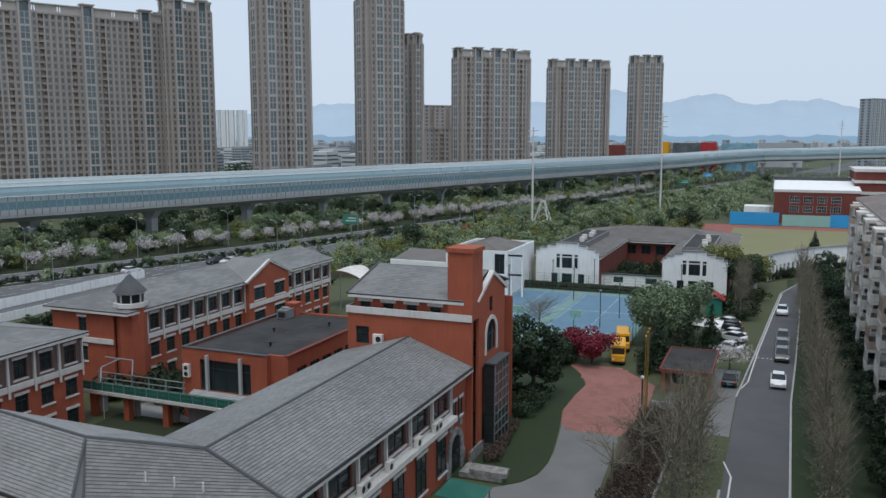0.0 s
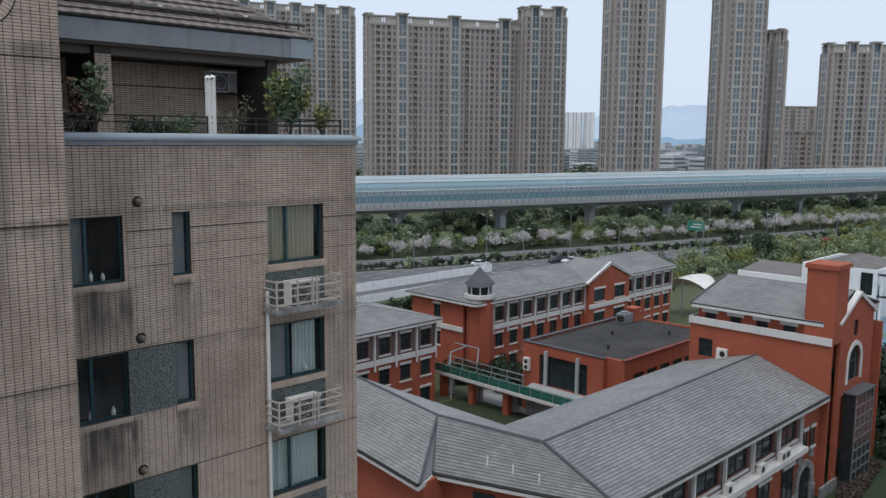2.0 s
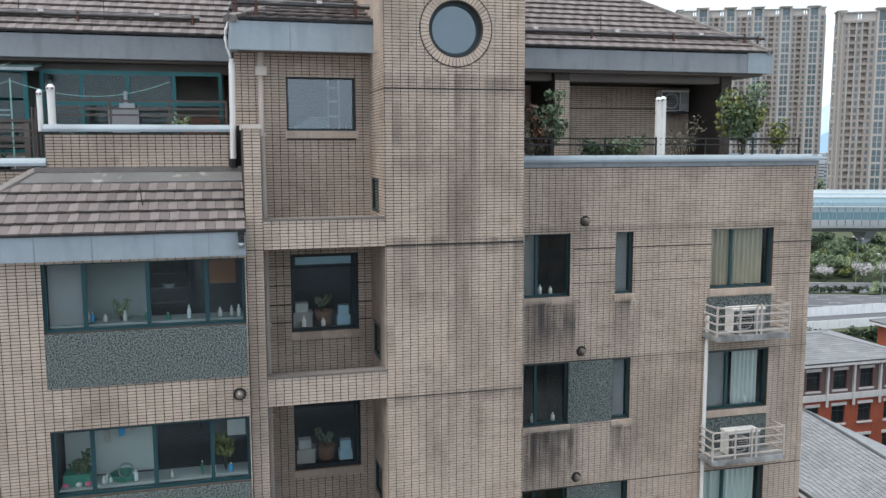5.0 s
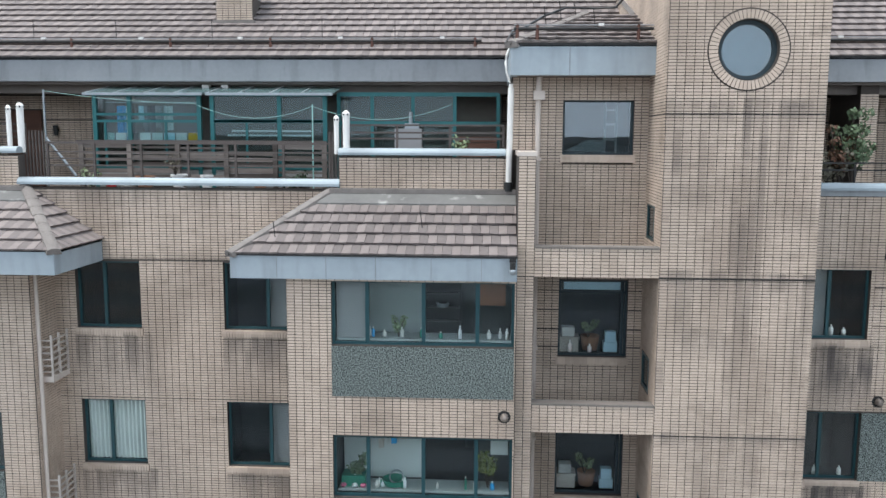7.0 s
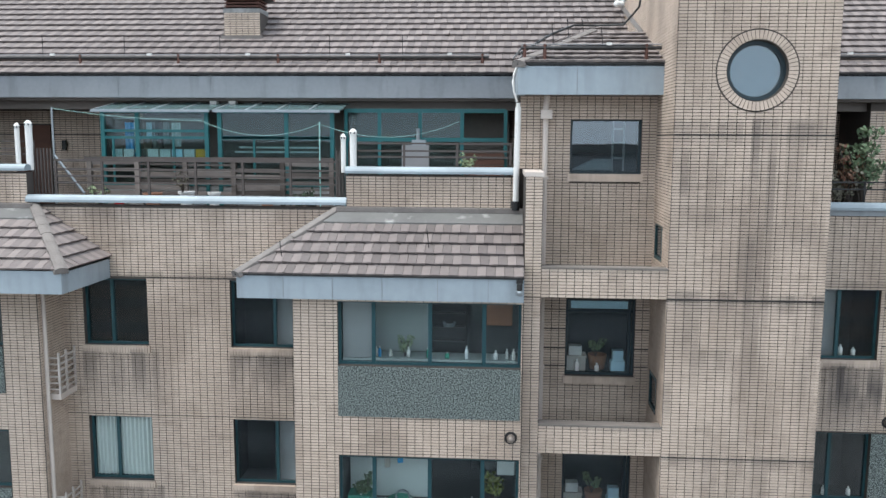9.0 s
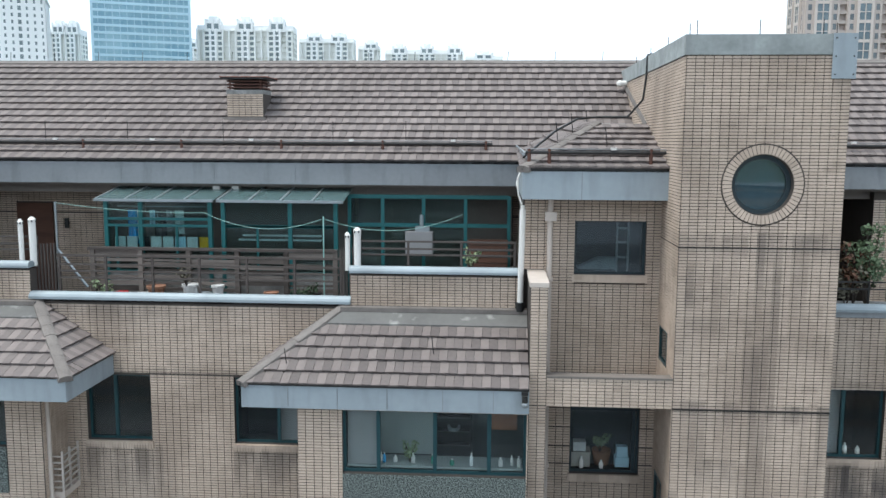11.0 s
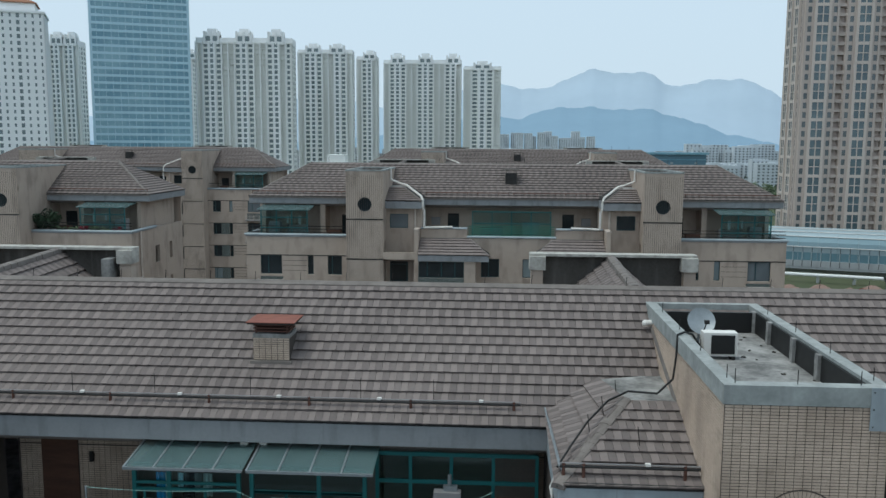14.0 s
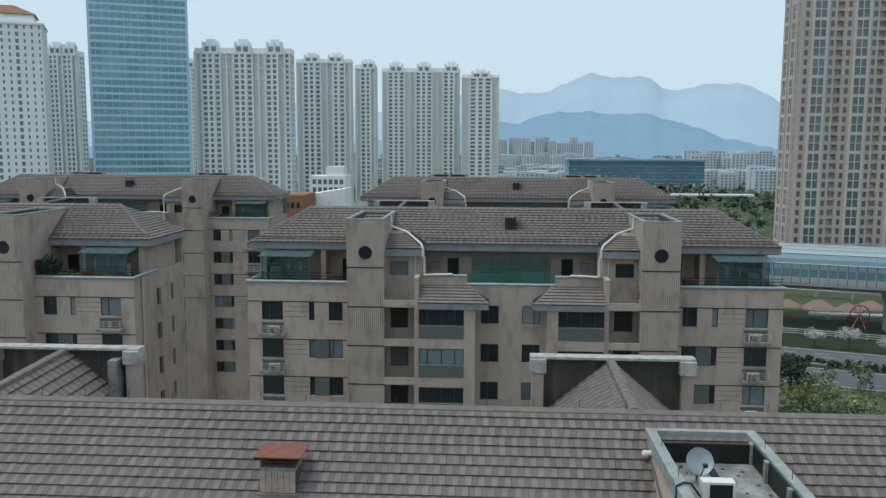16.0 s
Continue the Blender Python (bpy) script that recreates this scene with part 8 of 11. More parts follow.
# ---- vehicles ----
def car(name, paint, label, suv=0.0):
    t = thing(name, (0, 0, 0), label, "car")
    prof = [(-2.2, 0.35), (-2.25, 0.75), (-2.1, 0.95), (-1.55, 1.0), (1.0, 0.98), (2.05, 0.82), (2.25, 0.65), (2.2, 0.35)]
    body = MB()
    body.slab([(x, -0.88, z) for x, z in prof], (0, 1.76, 0))
    part("body", body, paint, t)
    cab = [(-1.75 - 0.2 * suv, 1.0), (-1.25 - 0.3 * suv, 1.42 + 0.15 * suv), (0.25, 1.45 + 0.15 * suv), (1.0, 0.98)]
    gl = MB()
    k = len(gl.v)
    lo = [(x, s * (0.82 if z < 1.1 else 0.66), z) for s in (-1, 1) for x, z in cab]
    gl.v += lo
    gl.f += [(0, 1, 2, 3), (7, 6, 5, 4), (0, 4, 5, 1), (1, 5, 6, 2), (2, 6, 7, 3)]
    part("cabin_glass", gl, M_GLASSD, t)
    part("roof", MB().box(-1.2 - 0.3 * suv, -0.64, 1.41 + 0.15 * suv, 0.22, 0.64, 1.49 + 0.15 * suv), paint, t)
    for x in (-1.35, 1.4):
        for s in (-1, 1):
            wh = part("wheel", MB().rod((x, s * 0.72, 0.32), (x, s * 0.92, 0.32), 0.32, 14), M_BLACK, t)
            part("rim", MB().rod((x, s * 0.9, 0.32), (x, s * 0.935, 0.32), 0.2, 10), M_GALV, wh)
    for s in (-1, 1):
        part("headlight", MB().box(2.12, s * 0.5, 0.62, 2.26, s * 0.82, 0.78), M_BAND, t)
        part("tail_light", MB().box(-2.26, s * 0.55, 0.7, -2.15, s * 0.84, 0.88), M_CARR, t)
    part("plate", MB().box(-2.27, -0.26, 0.5, -2.245, 0.26, 0.62), M_BLUE, t)
    return t


cw = car("car", M_CARW, "white saloon car on the road", 0)
cb = car("car", M_CARB, "black estate car on the road", 1)
cg = car("car", M_CARG, "grey estate car parked at the kerb", 1)
cr_ = car("car", M_CARR, "red saloon car on the highway", 0)


def put(c, spots):
    for i, (x, y, a) in enumerate(spots):
        m = pose(x, y, 0.03, 0, 0, a)
        if i == 0:
            c.matrix_basis = m
        else:
            copy_thing(c, m)


put(cw, [(107, -0.9, 180), (145, via_y(145) - 49, -15), (128.5, 5.6, 60), (131, 5.9, 60), (122, 1.0 + 5, 70), (165, via_y(165) - 54, 165), (139, 7.0, 50), (152, -1.3, 180)])
put(cb, [(105.5, 4.6, 0), (163, via_y(163) - 52, 165), (133, 6.5, 60), (100, via_y(100) - 49, 165)])
put(cg, [(120, -1.3, 180), (125, -1.3, 180), (131, -1.4, 180), (135.5, 6.6, 60)])
put(cr_, [(96, via_y(96) - 49, 165), (260, via_y(260) - 52, -15)])


def bus(x, y, a):
    t = thing("school_bus", (0, 0, 0), "yellow school bus parked by the court", "bus")
    part("body", MB().box(-3.6, -1.1, 0.5, 2.6, 1.1, 2.7).box(2.6, -1.0, 0.5, 3.7, 1.0, 1.5).box(-3.5, -1.0, 2.7, 2.5, 1.0, 2.85), M_YELLOW, t)
    for i in range(6):
        for s in (-1, 1):
            part("window", MB().box(-3.4 + i * 1.0, s * 1.09, 1.6, -2.55 + i * 1.0, s * 1.115, 2.3), M_GLASSD, t)
    part("windscreen", MB().box(2.59, -0.95, 1.55, 2.62, 0.95, 2.5), M_GLASSD, t)
    part("rear_window", MB().box(-3.62, -0.8, 1.6, -3.59, 0.8, 2.4), M_GLASSD, t)
    for xa, xb in ((3.6, 3.8), (-3.75, -3.6)):
        part("bumper", MB().box(xa, -1.05, 0.4, xb, 1.05, 0.65), M_BLACK, t)
    for xx in (-2.3, 2.4):
        for s in (-1, 1):
            part("wheel", MB().rod((xx, s * 0.85, 0.45), (xx, s * 1.12, 0.45), 0.45, 14), M_BLACK, t)
    for s in (-1, 1):
        part("headlight", MB().box(3.68, s * 0.6, 0.85, 3.73, s * 0.9, 1.1), M_BAND, t)
    t.matrix_basis = pose(x, y, 0, 0, 0, a)
    return t


b1 = bus(111.8, 19.4, 190)
b1.matrix_basis = b1.matrix_basis @ Matrix.Diagonal((0.86, 0.86, 0.86, 1))
copy_thing(b1, pose(118.9, 20.0, 0, 0, 0, 190))


# ---- white houses beyond the court ----
def stepped_gable(x, y0, y1, h, t, wins):
    """A white gable wall facing the court with stepped top and dark openings."""
    w = MB()
    L = y1 - y0
    holed(w, 'x', x, x + 0.35, y0, y1, 0, h - 1.6, wins)
    for a, b, z in ((0.06, 0.94, h - 1.1), (0.18, 0.82, h - 0.55), (0.32, 0.68, h)):
        w.box(x, y0 + L * a, h - 1.6 if a == 0.06 else z - 0.56, x + 0.35, y0 + L * b, z)
    part("gable_wall", w, M_WALLW, t, "stepped white gable wall")
    for a, b, z in ((0.0, 0.06, h - 1.6), (0.94, 1.0, h - 1.6), (0.06, 0.18, h - 1.1), (0.82, 0.94, h - 1.1), (0.18, 0.32, h - 0.55), (0.68, 0.82, h - 0.55), (0.32, 0.68, h)):
        part("wall_cap", MB().box(x - 0.15, y0 + L * a, z + 0.003, x + 0.5, y0 + L * b, z + 0.18), M_SLATE, t, "grey tile capping")
    for h_ in wins:
        face_window(t, 'x', x, *h_, -1, lintel=False, sill=False, mull=2, cross=0.6, deep=0.2)


for (x, y0, y1, h, depth) in ((165, 33.0, 46.0, 8.8, 34), (165, 8.6, 20.6, 8.3, 34)):
    t = thing("white_house", (x, (y0 + y1) / 2, 0), "white rendered school hall with stepped gables and grey roof", "house")
    m = (y0 + y1) / 2
    stepped_gable(x, y0, y1, h, t, [(m - 1.05, m + 1.05, 3.7, 6.5), (m - 2.2, m - 1.5, 3.7, 6.5), (m + 1.5, m + 2.2, 3.7, 6.5), (m - 3.6, m - 2.3, 0.3, 2.6), (m - 1.05, m + 1.05, 0.3, 2.6), (m + 1.9, m + 3.2, 0.3, 2.6)])
    part("wall", MB().box(x + 0.35, y0, 0, x + depth, y0 + 0.3, 6).box(x + 0.35, y1 - 0.3, 0, x + depth, y1, 6).box(x + depth - 0.3, y0, 0, x + depth, y1, 6), M_REDB, t)
    hip_roof(t, x + 0.4, x + depth, y0, y1, 6.2, 8.2, True, (False, True), 0.3, rows=0.8, tw=2.5, mat_=M_SLATEB)
    part("roof_well", MB().box(x + 5, m - 2.6, 7.0, x + depth - 5, m + 2.6, 8.24), M_TAR, t, "dark flat roof well")
    part("well_rim", MB().box(x + 4.7, m - 2.9, 7.0, x + depth - 4.7, m - 2.6, 8.5).box(x + 4.7, m + 2.6, 7.0, x + depth - 4.7, m + 2.9, 8.5).box(x + 4.7, m - 2.6, 7.0, x + 5, m + 2.6, 8.5).box(x + depth - 5, m - 2.6, 7.0, x + depth - 4.7, m + 2.6, 8.5), M_SLATE, t)
    for k in range(4):
        part("roof_unit", MB().box(x + 8 + 4.6 * k, m - 1.6 + 0.5 * (k % 2), 8.244, x + 9.1 + 4.6 * k, m - 0.7 + 0.5 * (k % 2), 9.2), M_WHITE, t, "white roof unit")
t = thing("white_house", (205, 28, 0), "long grey-roofed link hall", "house")
lh = [(17.6 + 3.4 * i, 19.8 + 3.4 * i, 2.6, 4.7) for i in range(8)]
w = MB()
holed(w, 'x', 200, 200.3, 14, 46, 0, 5.6, lh)
part("wall", w.box(200.3, 14, 0, 222, 14.3, 5.6).box(200.3, 45.7, 0, 222, 46, 5.6).box(221.7, 14.3, 0, 222, 45.7, 5.6), M_REDB, t)
for h_ in lh:
    face_window(t, 'x', 200, *h_, -1, lintel=False, sill=False, mull=2, deep=0.12)
hip_roof(t, 199.5, 222, 9, 47, 5.7, 8.1, False, (True, True), 0.5, rows=0.9, tw=2.5, mat_=M_SLATEB)
t = thing("white_house", (156, 58, 0), "white rendered house with open balcony frames", "house")
w = MB()
holed(w, 'x', 150, 150.3, 47.3, 60, 0, 8.6, [(48.0, 50.0, 4.2, 8.0), (51, 53, 0.3, 3.0)])
w.box(150.3, 47.3, 0, 168, 47.6, 8.6).box(150.3, 59.7, 0, 168, 60, 8.6).box(167.7, 47.6, 0, 168, 59.7, 8.6).box(150, 60, 0, 160, 72, 5.8)
part("wall", w, M_WALLW, t)
face_window(t, 'x', 150, 48.0, 50.0, 4.2, 8.0, -1, lintel=False, sill=False)
face_window(t, 'x', 150, 51.0, 53.0, 0.3, 3.0, -1, lintel=False, sill=False)
part("annexe_roof", MB().slab([(150.4, 60.3, 5.85), (159.6, 60.3, 6.9), (159.6, 71.7, 6.9), (150.4, 71.7, 5.85)], (0, 0, -0.1)), M_SLATEB, t, "brown tiled annexe roof")
hip_roof(t, 150.4, 167.6, 49, 59.6, 8.0, 9.8, True, (True, True), 0.2, rows=0.8, tw=2.5, mat_=M_SLATEB)
for y in (44.5, 46.6):
    part("balcony_frame", MB().box(150, y - 0.15, 0, 150.3, y + 0.15, 8.0).box(150, 44.5, 7.7, 150.3, 47.3, 8.0).box(150, 44.5, 4.0, 150.4, 47.3, 4.3), M_WALLW, t)
gw = thing("garden_wall", (168, 26, 0), "white garden wall with lattice openings", "wall", kind="structure")
w = MB()
holed(w, 'x', 168, 168.3, 20.6, 33, 0, 2.5, [(22.0, 24.2, 0.9, 2.1), (28.6, 30.6, 0.9, 2.1)])
part("wall", w, M_WALLW, gw)
part("wall_cap", MB().box(167.85, 20.6, 2.503, 168.45, 33, 2.7), M_SLATED, gw)
for ya, yb in ((22.0, 24.2), (28.6, 30.6)):
    lt = MB()
    for k in range(5):
        lt.box(168.1, ya + (yb - ya) * k / 5 + 0.15, 0.9, 168.18, ya + (yb - ya) * k / 5 + 0.23, 2.1)
    part("lattice", lt.box(168.1, ya, 1.45, 168.18, yb, 1.53), M_SLATED, gw)
sh = thing("carport", (129, 9, 0), "white sheet roof over parked cars", "carport")
part("roof", MB().slab([(125.8, 7.2, 2.3), (131.6, 7.0, 2.3), (131.8, 11.0, 2.6), (126.0, 11.2, 2.6)], (0, 0, -0.08)), M_WALLW, sh)
for px_, py_ in ((126.1, 7.4), (131.3, 7.3), (131.5, 10.8), (126.3, 10.9)):
    part("post", MB().rod((px_, py_, 0), (px_, py_, 2.3), 0.06, 6), M_GALV, sh)
t = thing("kiosk", (148, 9.5, 0), "small green kiosk with a red roof", "kiosk")
part("wall", MB().box(146.6, 8.2, 0, 149.4, 10.8, 2.6), M_GREENS, t)
part("roof", MB().slab([(146.2, 7.8, 2.6), (149.8, 7.8, 2.6), (149.8, 9.5, 3.7), (146.2, 9.5, 3.7)], (0, 0, -0.08)).slab([(146.2, 9.5, 3.7), (149.8, 9.5, 3.7), (149.8, 11.2, 2.6), (146.2, 11.2, 2.6)], (0, 0, -0.08)), M_CARR, t)
# curved white wall at the bend of the road
t = thing("curved_wall", (200, -8, 0), "curved white wall with arched openings", "wall")
pc = [(186 + 26 * u, 1.5 - 18 * u - 5 * math.sin(math.pi * u) * -0.5) for u in [i / 16 for i in range(17)]]
for (xa, ya), (xb, yb) in zip(pc, pc[1:]):
    d = Vector((xb - xa, yb - ya, 0))
    n2 = Vector((-d.y, d.x, 0)).normalized() * 0.3
    q = MB()
    for z0, z1, a, b in ((0, 3.0, 0.0, 0.22), (0, 3.0, 0.78, 1.0), (3.0, 5.6, 0.0, 1.0)):
        q.slab([(xa + d.x * a, ya + d.y * a, z0), (xa + d.x * b, ya + d.y * b, z0), (xa + d.x * b, ya + d.y * b, z1), (xa + d.x * a, ya + d.y * a, z1)], n2)
    part("wall_bay", q, M_WALLW, t)
    part("coping", MB().slab([(xa - n2.x, ya - n2.y, 5.7), (xb - n2.x, yb - n2.y, 5.7), (xb + 2 * n2.x, yb + 2 * n2.y, 5.7), (xa + 2 * n2.x, ya + 2 * n2.y, 5.7)], (0, 0, -0.1)), M_SLATE, t)
solo("sign_pillar", MB().box(176, 3.4, 0, 176.6, 4.6, 4.6), M_WALLW, "white sign pillar at the bend", "sign")
# sports ground and red school block
solo("sports_field", MB().box(215, -40, -0.05, 306, 24, 0.0), M_TRACK, "red running track", "running track", kind="structure")
solo("sports_field", MB().box(222, -32, -0.05, 296, 14, 0.012), M_PITCH, "dry grass pitch", "pitch", kind="structure")
fb = thing("site_fence", (308, 0, 0), "coloured sheet-metal fence beside the sports field", "fence")
for i, (y0, y1, m_, h) in enumerate(((16, 0, M_BLUE, 4.4), (-1, -16, M_TURQ, 3.8), (-16, -42, M_BLUE, 4.2))):
    part("panel", MB().box(308, y1, 0, 308.3, y0, h), m_, fb)
rs = thing("red_brick_school", (330, -11, 0), "red brick school block with white roof band and windows", "school")
hs = [(-4.7 - 4.45 * j - 1.55, -4.7 - 4.45 * j + 1.55, z, z + 2.3) for j in range(4) for z in (4.0, 7.3)]
w = MB()
holed(w, 'x', 318, 318.4, -25.5, 2.0, 0, 11.0, hs)
w.box(318.4, 1.6, 0, 345, 2.0, 11).box(318.4, -25.5, 0, 345, -25.1, 11)
part("wall", w, M_REDB, rs)
for h in hs:
    face_window(rs, 'x', 318, *h, -1, lintel=False, sill=False, fm=M_BAND, mull=4, cross=0.5, deep=0.1)
part("white_band", MB().box(317.8, -25.8, 11.0, 319.0, 2.3, 11.9), M_BAND, rs, "white roof band")
part("roof", MB().slab([(319.0, -25.8, 11.9), (344, -25.8, 14.0), (344, 2.3, 14.0), (319.0, 2.3, 11.9)], (0, 0, -0.9)), M_WALLW, rs, "pale sloping roof sheet")
part("roof_rim", MB().box(344, -26.2, 11.0, 345, 2.7, 15.2).slab([(319.0, 2.31, 12.2), (344, 2.31, 15.0), (344, 2.31, 13.1), (319.0, 2.31, 11.0)], (0, 0.5, 0)), M_SLATED, rs, "dark roof rim")
t = thing("stair_annexe", (324, 6.5, 0), "white annexe with slanting ribs", "annexe")
part("wall", MB().box(322, 2.2, 0, 330, 12, 5.4), M_WALLW, t)
for k in range(4):
    part("rib", MB().slab([(321.5, 3 + k * 1.2, 5.4), (321.5, 3.4 + k * 1.2, 5.4), (321.5, 5.0 + k * 1.2, 0), (321.5, 4.6 + k * 1.2, 0)], (0.4, 0, 0)), M_WALLW, t)
t = thing("red_brick_school", (345, -40, 0), "stepped red brick school block with white bands", "school")
part("wall", MB().box(330, -60, 0, 360, -24.5, 18), M_REDB, t)
for z in (6, 10, 14, 18):
    part("white_band", MB().box(329.6, -60, z, 360, -24.2, z + 1.0), M_BAND, t)

# ---- flats at the bend: grey-brown, with bay balconies ----
fl = thing("apartment_building", (110, -18, 0), "weathered grey flats with stacked bay balconies", "apartment building")
part("wall", MB().box(58, -33, 0, 155, -12.6, 19.7), M_FLATS, fl)
for i in range(16):
    x0 = 58.8 + i * 5.9
    yf = -11.0 if i % 2 else -10.2
    for k in range(7):
        z = k * 2.8
        by = MB().box(x0, -12.6, z + 0.1, x0 + 3.6, yf, z + 0.95).box(x0, -12.6, z + 2.5, x0 + 3.6, yf, z + 2.85)
        for xx in (x0, x0 + 1.15, x0 + 2.3, x0 + 3.45):
            by.box(xx, yf - 0.15, z + 0.95, xx + 0.12, yf - 0.02, z + 2.5)
        bp = part("balcony", by, M_TILE_FAR if (k + i) % 5 == 0 else M_FLATS, fl)
        part("pane", MB().box(x0 + 0.1, yf - 0.18, z + 0.95, x0 + 3.5, yf - 0.16, z + 2.5), M_GLASSD, bp)
        if k % 2 == 0:
            part("ledge", MB().box(x0 + 3.62, -12.6, z + 0.02, x0 + 5.2, yf - 0.3, z + 0.14), M_BAND, fl)
hip_roof(fl, 58, 155, -33, -12.6, 20.0, 22.6, True, (True, True), 0.8, rows=0.6, tw=1.5, mat_=M_ROOF)
for i in range(4, 10):
    for k in range(6):
        x0, z = 92.3 + i * 5.9, k * 2.8 + 0.6
        u = MB().box(x0 + 0.75, -11.9, z - 0.455, x0 + 1.55, -11.45, z + 0.1)
        solo("air_conditioner", u, M_WHITE, "white outdoor unit on the grey flats", "air conditioner", "units on the flats")
for i in range(4):
    g = thing("canopy_shed", (70 + i * 11, -15, 0), "blue and white sheet roof over a yard", "shed")
    part("roof", MB().slab([(72 + i * 11, -13, 2.6), (79 + i * 11, -13, 2.9), (79 + i * 11, -17, 2.9), (72 + i * 11, -17, 2.6)], (0, 0, -0.06)), (M_BAND, M_BLUE, M_TURQ, M_BAND)[i], g)
    for dx, dy in ((0.2, -0.2), (6.8, -0.2), (0.2, -3.8), (6.8, -3.8)):
        part("post", MB().rod((72 + i * 11 + dx, -13 + dy, 0), (72 + i * 11 + dx, -13 + dy, 2.6), 0.05, 6), M_GALV, g)

# ---- masts and street lamps ----
for x, y, h in ((258, 73.4, 33.3), (335, 43.5, 39.5), (640, -37, 42)):
    t = thing("mast", (x, y, 0), "tall pale tubular mast", "mast")
    part("pole", MB().rod((x, y, 0), (x, y, h), 0.4 if h < 41 else 0.6, 10, 0.2), M_BAND, t)
    for k in range(3):
        z = h * (0.86 + 0.05 * k)
        part("arm", MB().box(x - 0.15, y - 1.8, z, x + 0.15, y + 1.8, z + 0.3), M_BAND, t)
t = thing("lattice_mast", (262, 71, 0), "white lattice support at the mast", "lattice tower")
for sx, sy in ((-1, -1), (1, -1), (1, 1), (-1, 1)):
    part("leg", MB().rod((262 + sx * 3.2, 71 + sy * 3.2, 0), (262 + sx * 0.4, 71 + sy * 0.4, 10), 0.15, 5), M_BAND, t)
for k in range(5):
    z = k * 2.0
    r0, r1 = 3.2 - 0.28 * z, 3.2 - 0.28 * (z + 2)
    br_ = MB()
    for (ax, ay), (bx_, by_) in zip(((-1, -1), (1, -1), (1, 1), (-1, 1)), ((1, -1), (1, 1), (-1, 1), (-1, -1))):
        br_.rod((262 + ax * r0, 71 + ay * r0, z), (262 + bx_ * r1, 71 + by_ * r1, z + 2), 0.08, 4)
    part("brace", br_, M_BAND, t)
lamp = thing("street_lamp", (0, 0, 0), "grey double-arm street lamp along the highway", "street lamp", "highway lamps")
part("pole", MB().rod((0, 0, 0), (0, 0, 9.5), 0.12, 6, 0.07), M_GALV, lamp)
for s in (-1, 1):
    a = part("arm", MB().path([(0, 0, 9.4), (0, s * 1.1, 10.0), (0, s * 1.9, 10.1)], 0.05, 5), M_GALV, lamp)
    part("lamp_head", MB().box(-0.14, s * 1.7, 10.02, 0.14, s * 2.5, 10.16), M_BAND, a)
first = True
for i in range(24):
    for o in (-27.5, -61.0):
        x = 60 + i * 26.0 + (8 if o < -30 else 0)
        m = pose(x, via_y(x) + o, 0, 0, 0, -15)
        if first:
            lamp.matrix_basis = m
            first = False
        else:
            copy_thing(lamp, m)
for x, o, m_ in ((215, -45, M_GREENS), (470, -45, M_GREENS), (560, -28, M_BLUE)):
    t = thing("road_sign", (x, via_y(x) + o, 0), "large road sign on a post", "road sign")
    y = via_y(x) + o
    part("panel", MB().box(x - 0.08, y - 2.6, 5.0, x + 0.08, y + 2.6, 7.6), m_, t)
    part("post", MB().rod((x + 0.2, y, 0), (x + 0.2, y, 7), 0.14, 6), M_GALV, t)
    part("lettering", MB().box(x - 0.1, y - 1.8, 6.6, x - 0.085, y + 0.8, 6.9).box(x - 0.1, y - 1.8, 5.8, x - 0.085, y + 1.6, 6.1), M_BAND, t)
# glazed barrier of the slip road and its wall
gb = thing("slip_road_barrier", (110, 120, 0), "white glazed barrier of a sunken slip road", "barrier")
for i in range(40):
    x = 60 + i * 2.2
    part("panel", MB().box(x, 117.0, 0, x + 2.1, 117.12, 1.5), M_WALLW, gb)
for i in range(26):
    x = 84 + i * 2.2
    part("panel", MB().box(x, 126.6, 0, x + 2.1, 126.72, 1.7), M_WALLW, gb)
solo("road", MB().box(20, 117.5, -0.05, 160, 126.4, 0.025), M_HWY, "pale slip road", "road", kind="structure")

# ---- more blocks of the estate ----
for x, y, z in ((-49.5, 47.0, 2.1), (-51.0, 91.5, 3.0), (1.6, 91.5, 3.0)):
    copy_thing(apt_far, pose(x, y, z))
# blocks out of view, added only to shape what the panes reflect
for x, y, h in ((-52, -72, 21), (-6, -30, 30.5), (40, -70, 20), (82, -66, 16), (60, -150, 24)):
    t = thing("apartment_building", (x, y, 0), "plain block on the other side of the estate", "apartment building")
    # the nearest is paler and bluer to lift the reflections
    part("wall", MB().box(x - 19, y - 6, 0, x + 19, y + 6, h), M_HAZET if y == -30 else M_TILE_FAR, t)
    part("roof", MB().box(x - 19.5, y - 6.5, h, x + 19.5, y + 6.5, h + 0.6), M_SLATE, t)
    for k in range(int(h / 3)):
        part("window_band", MB().box(x - 18, y + 5.99, k * 3 + 1, x + 18, y + 6.03, k * 3 + 2.3), M_FASCIA, t)

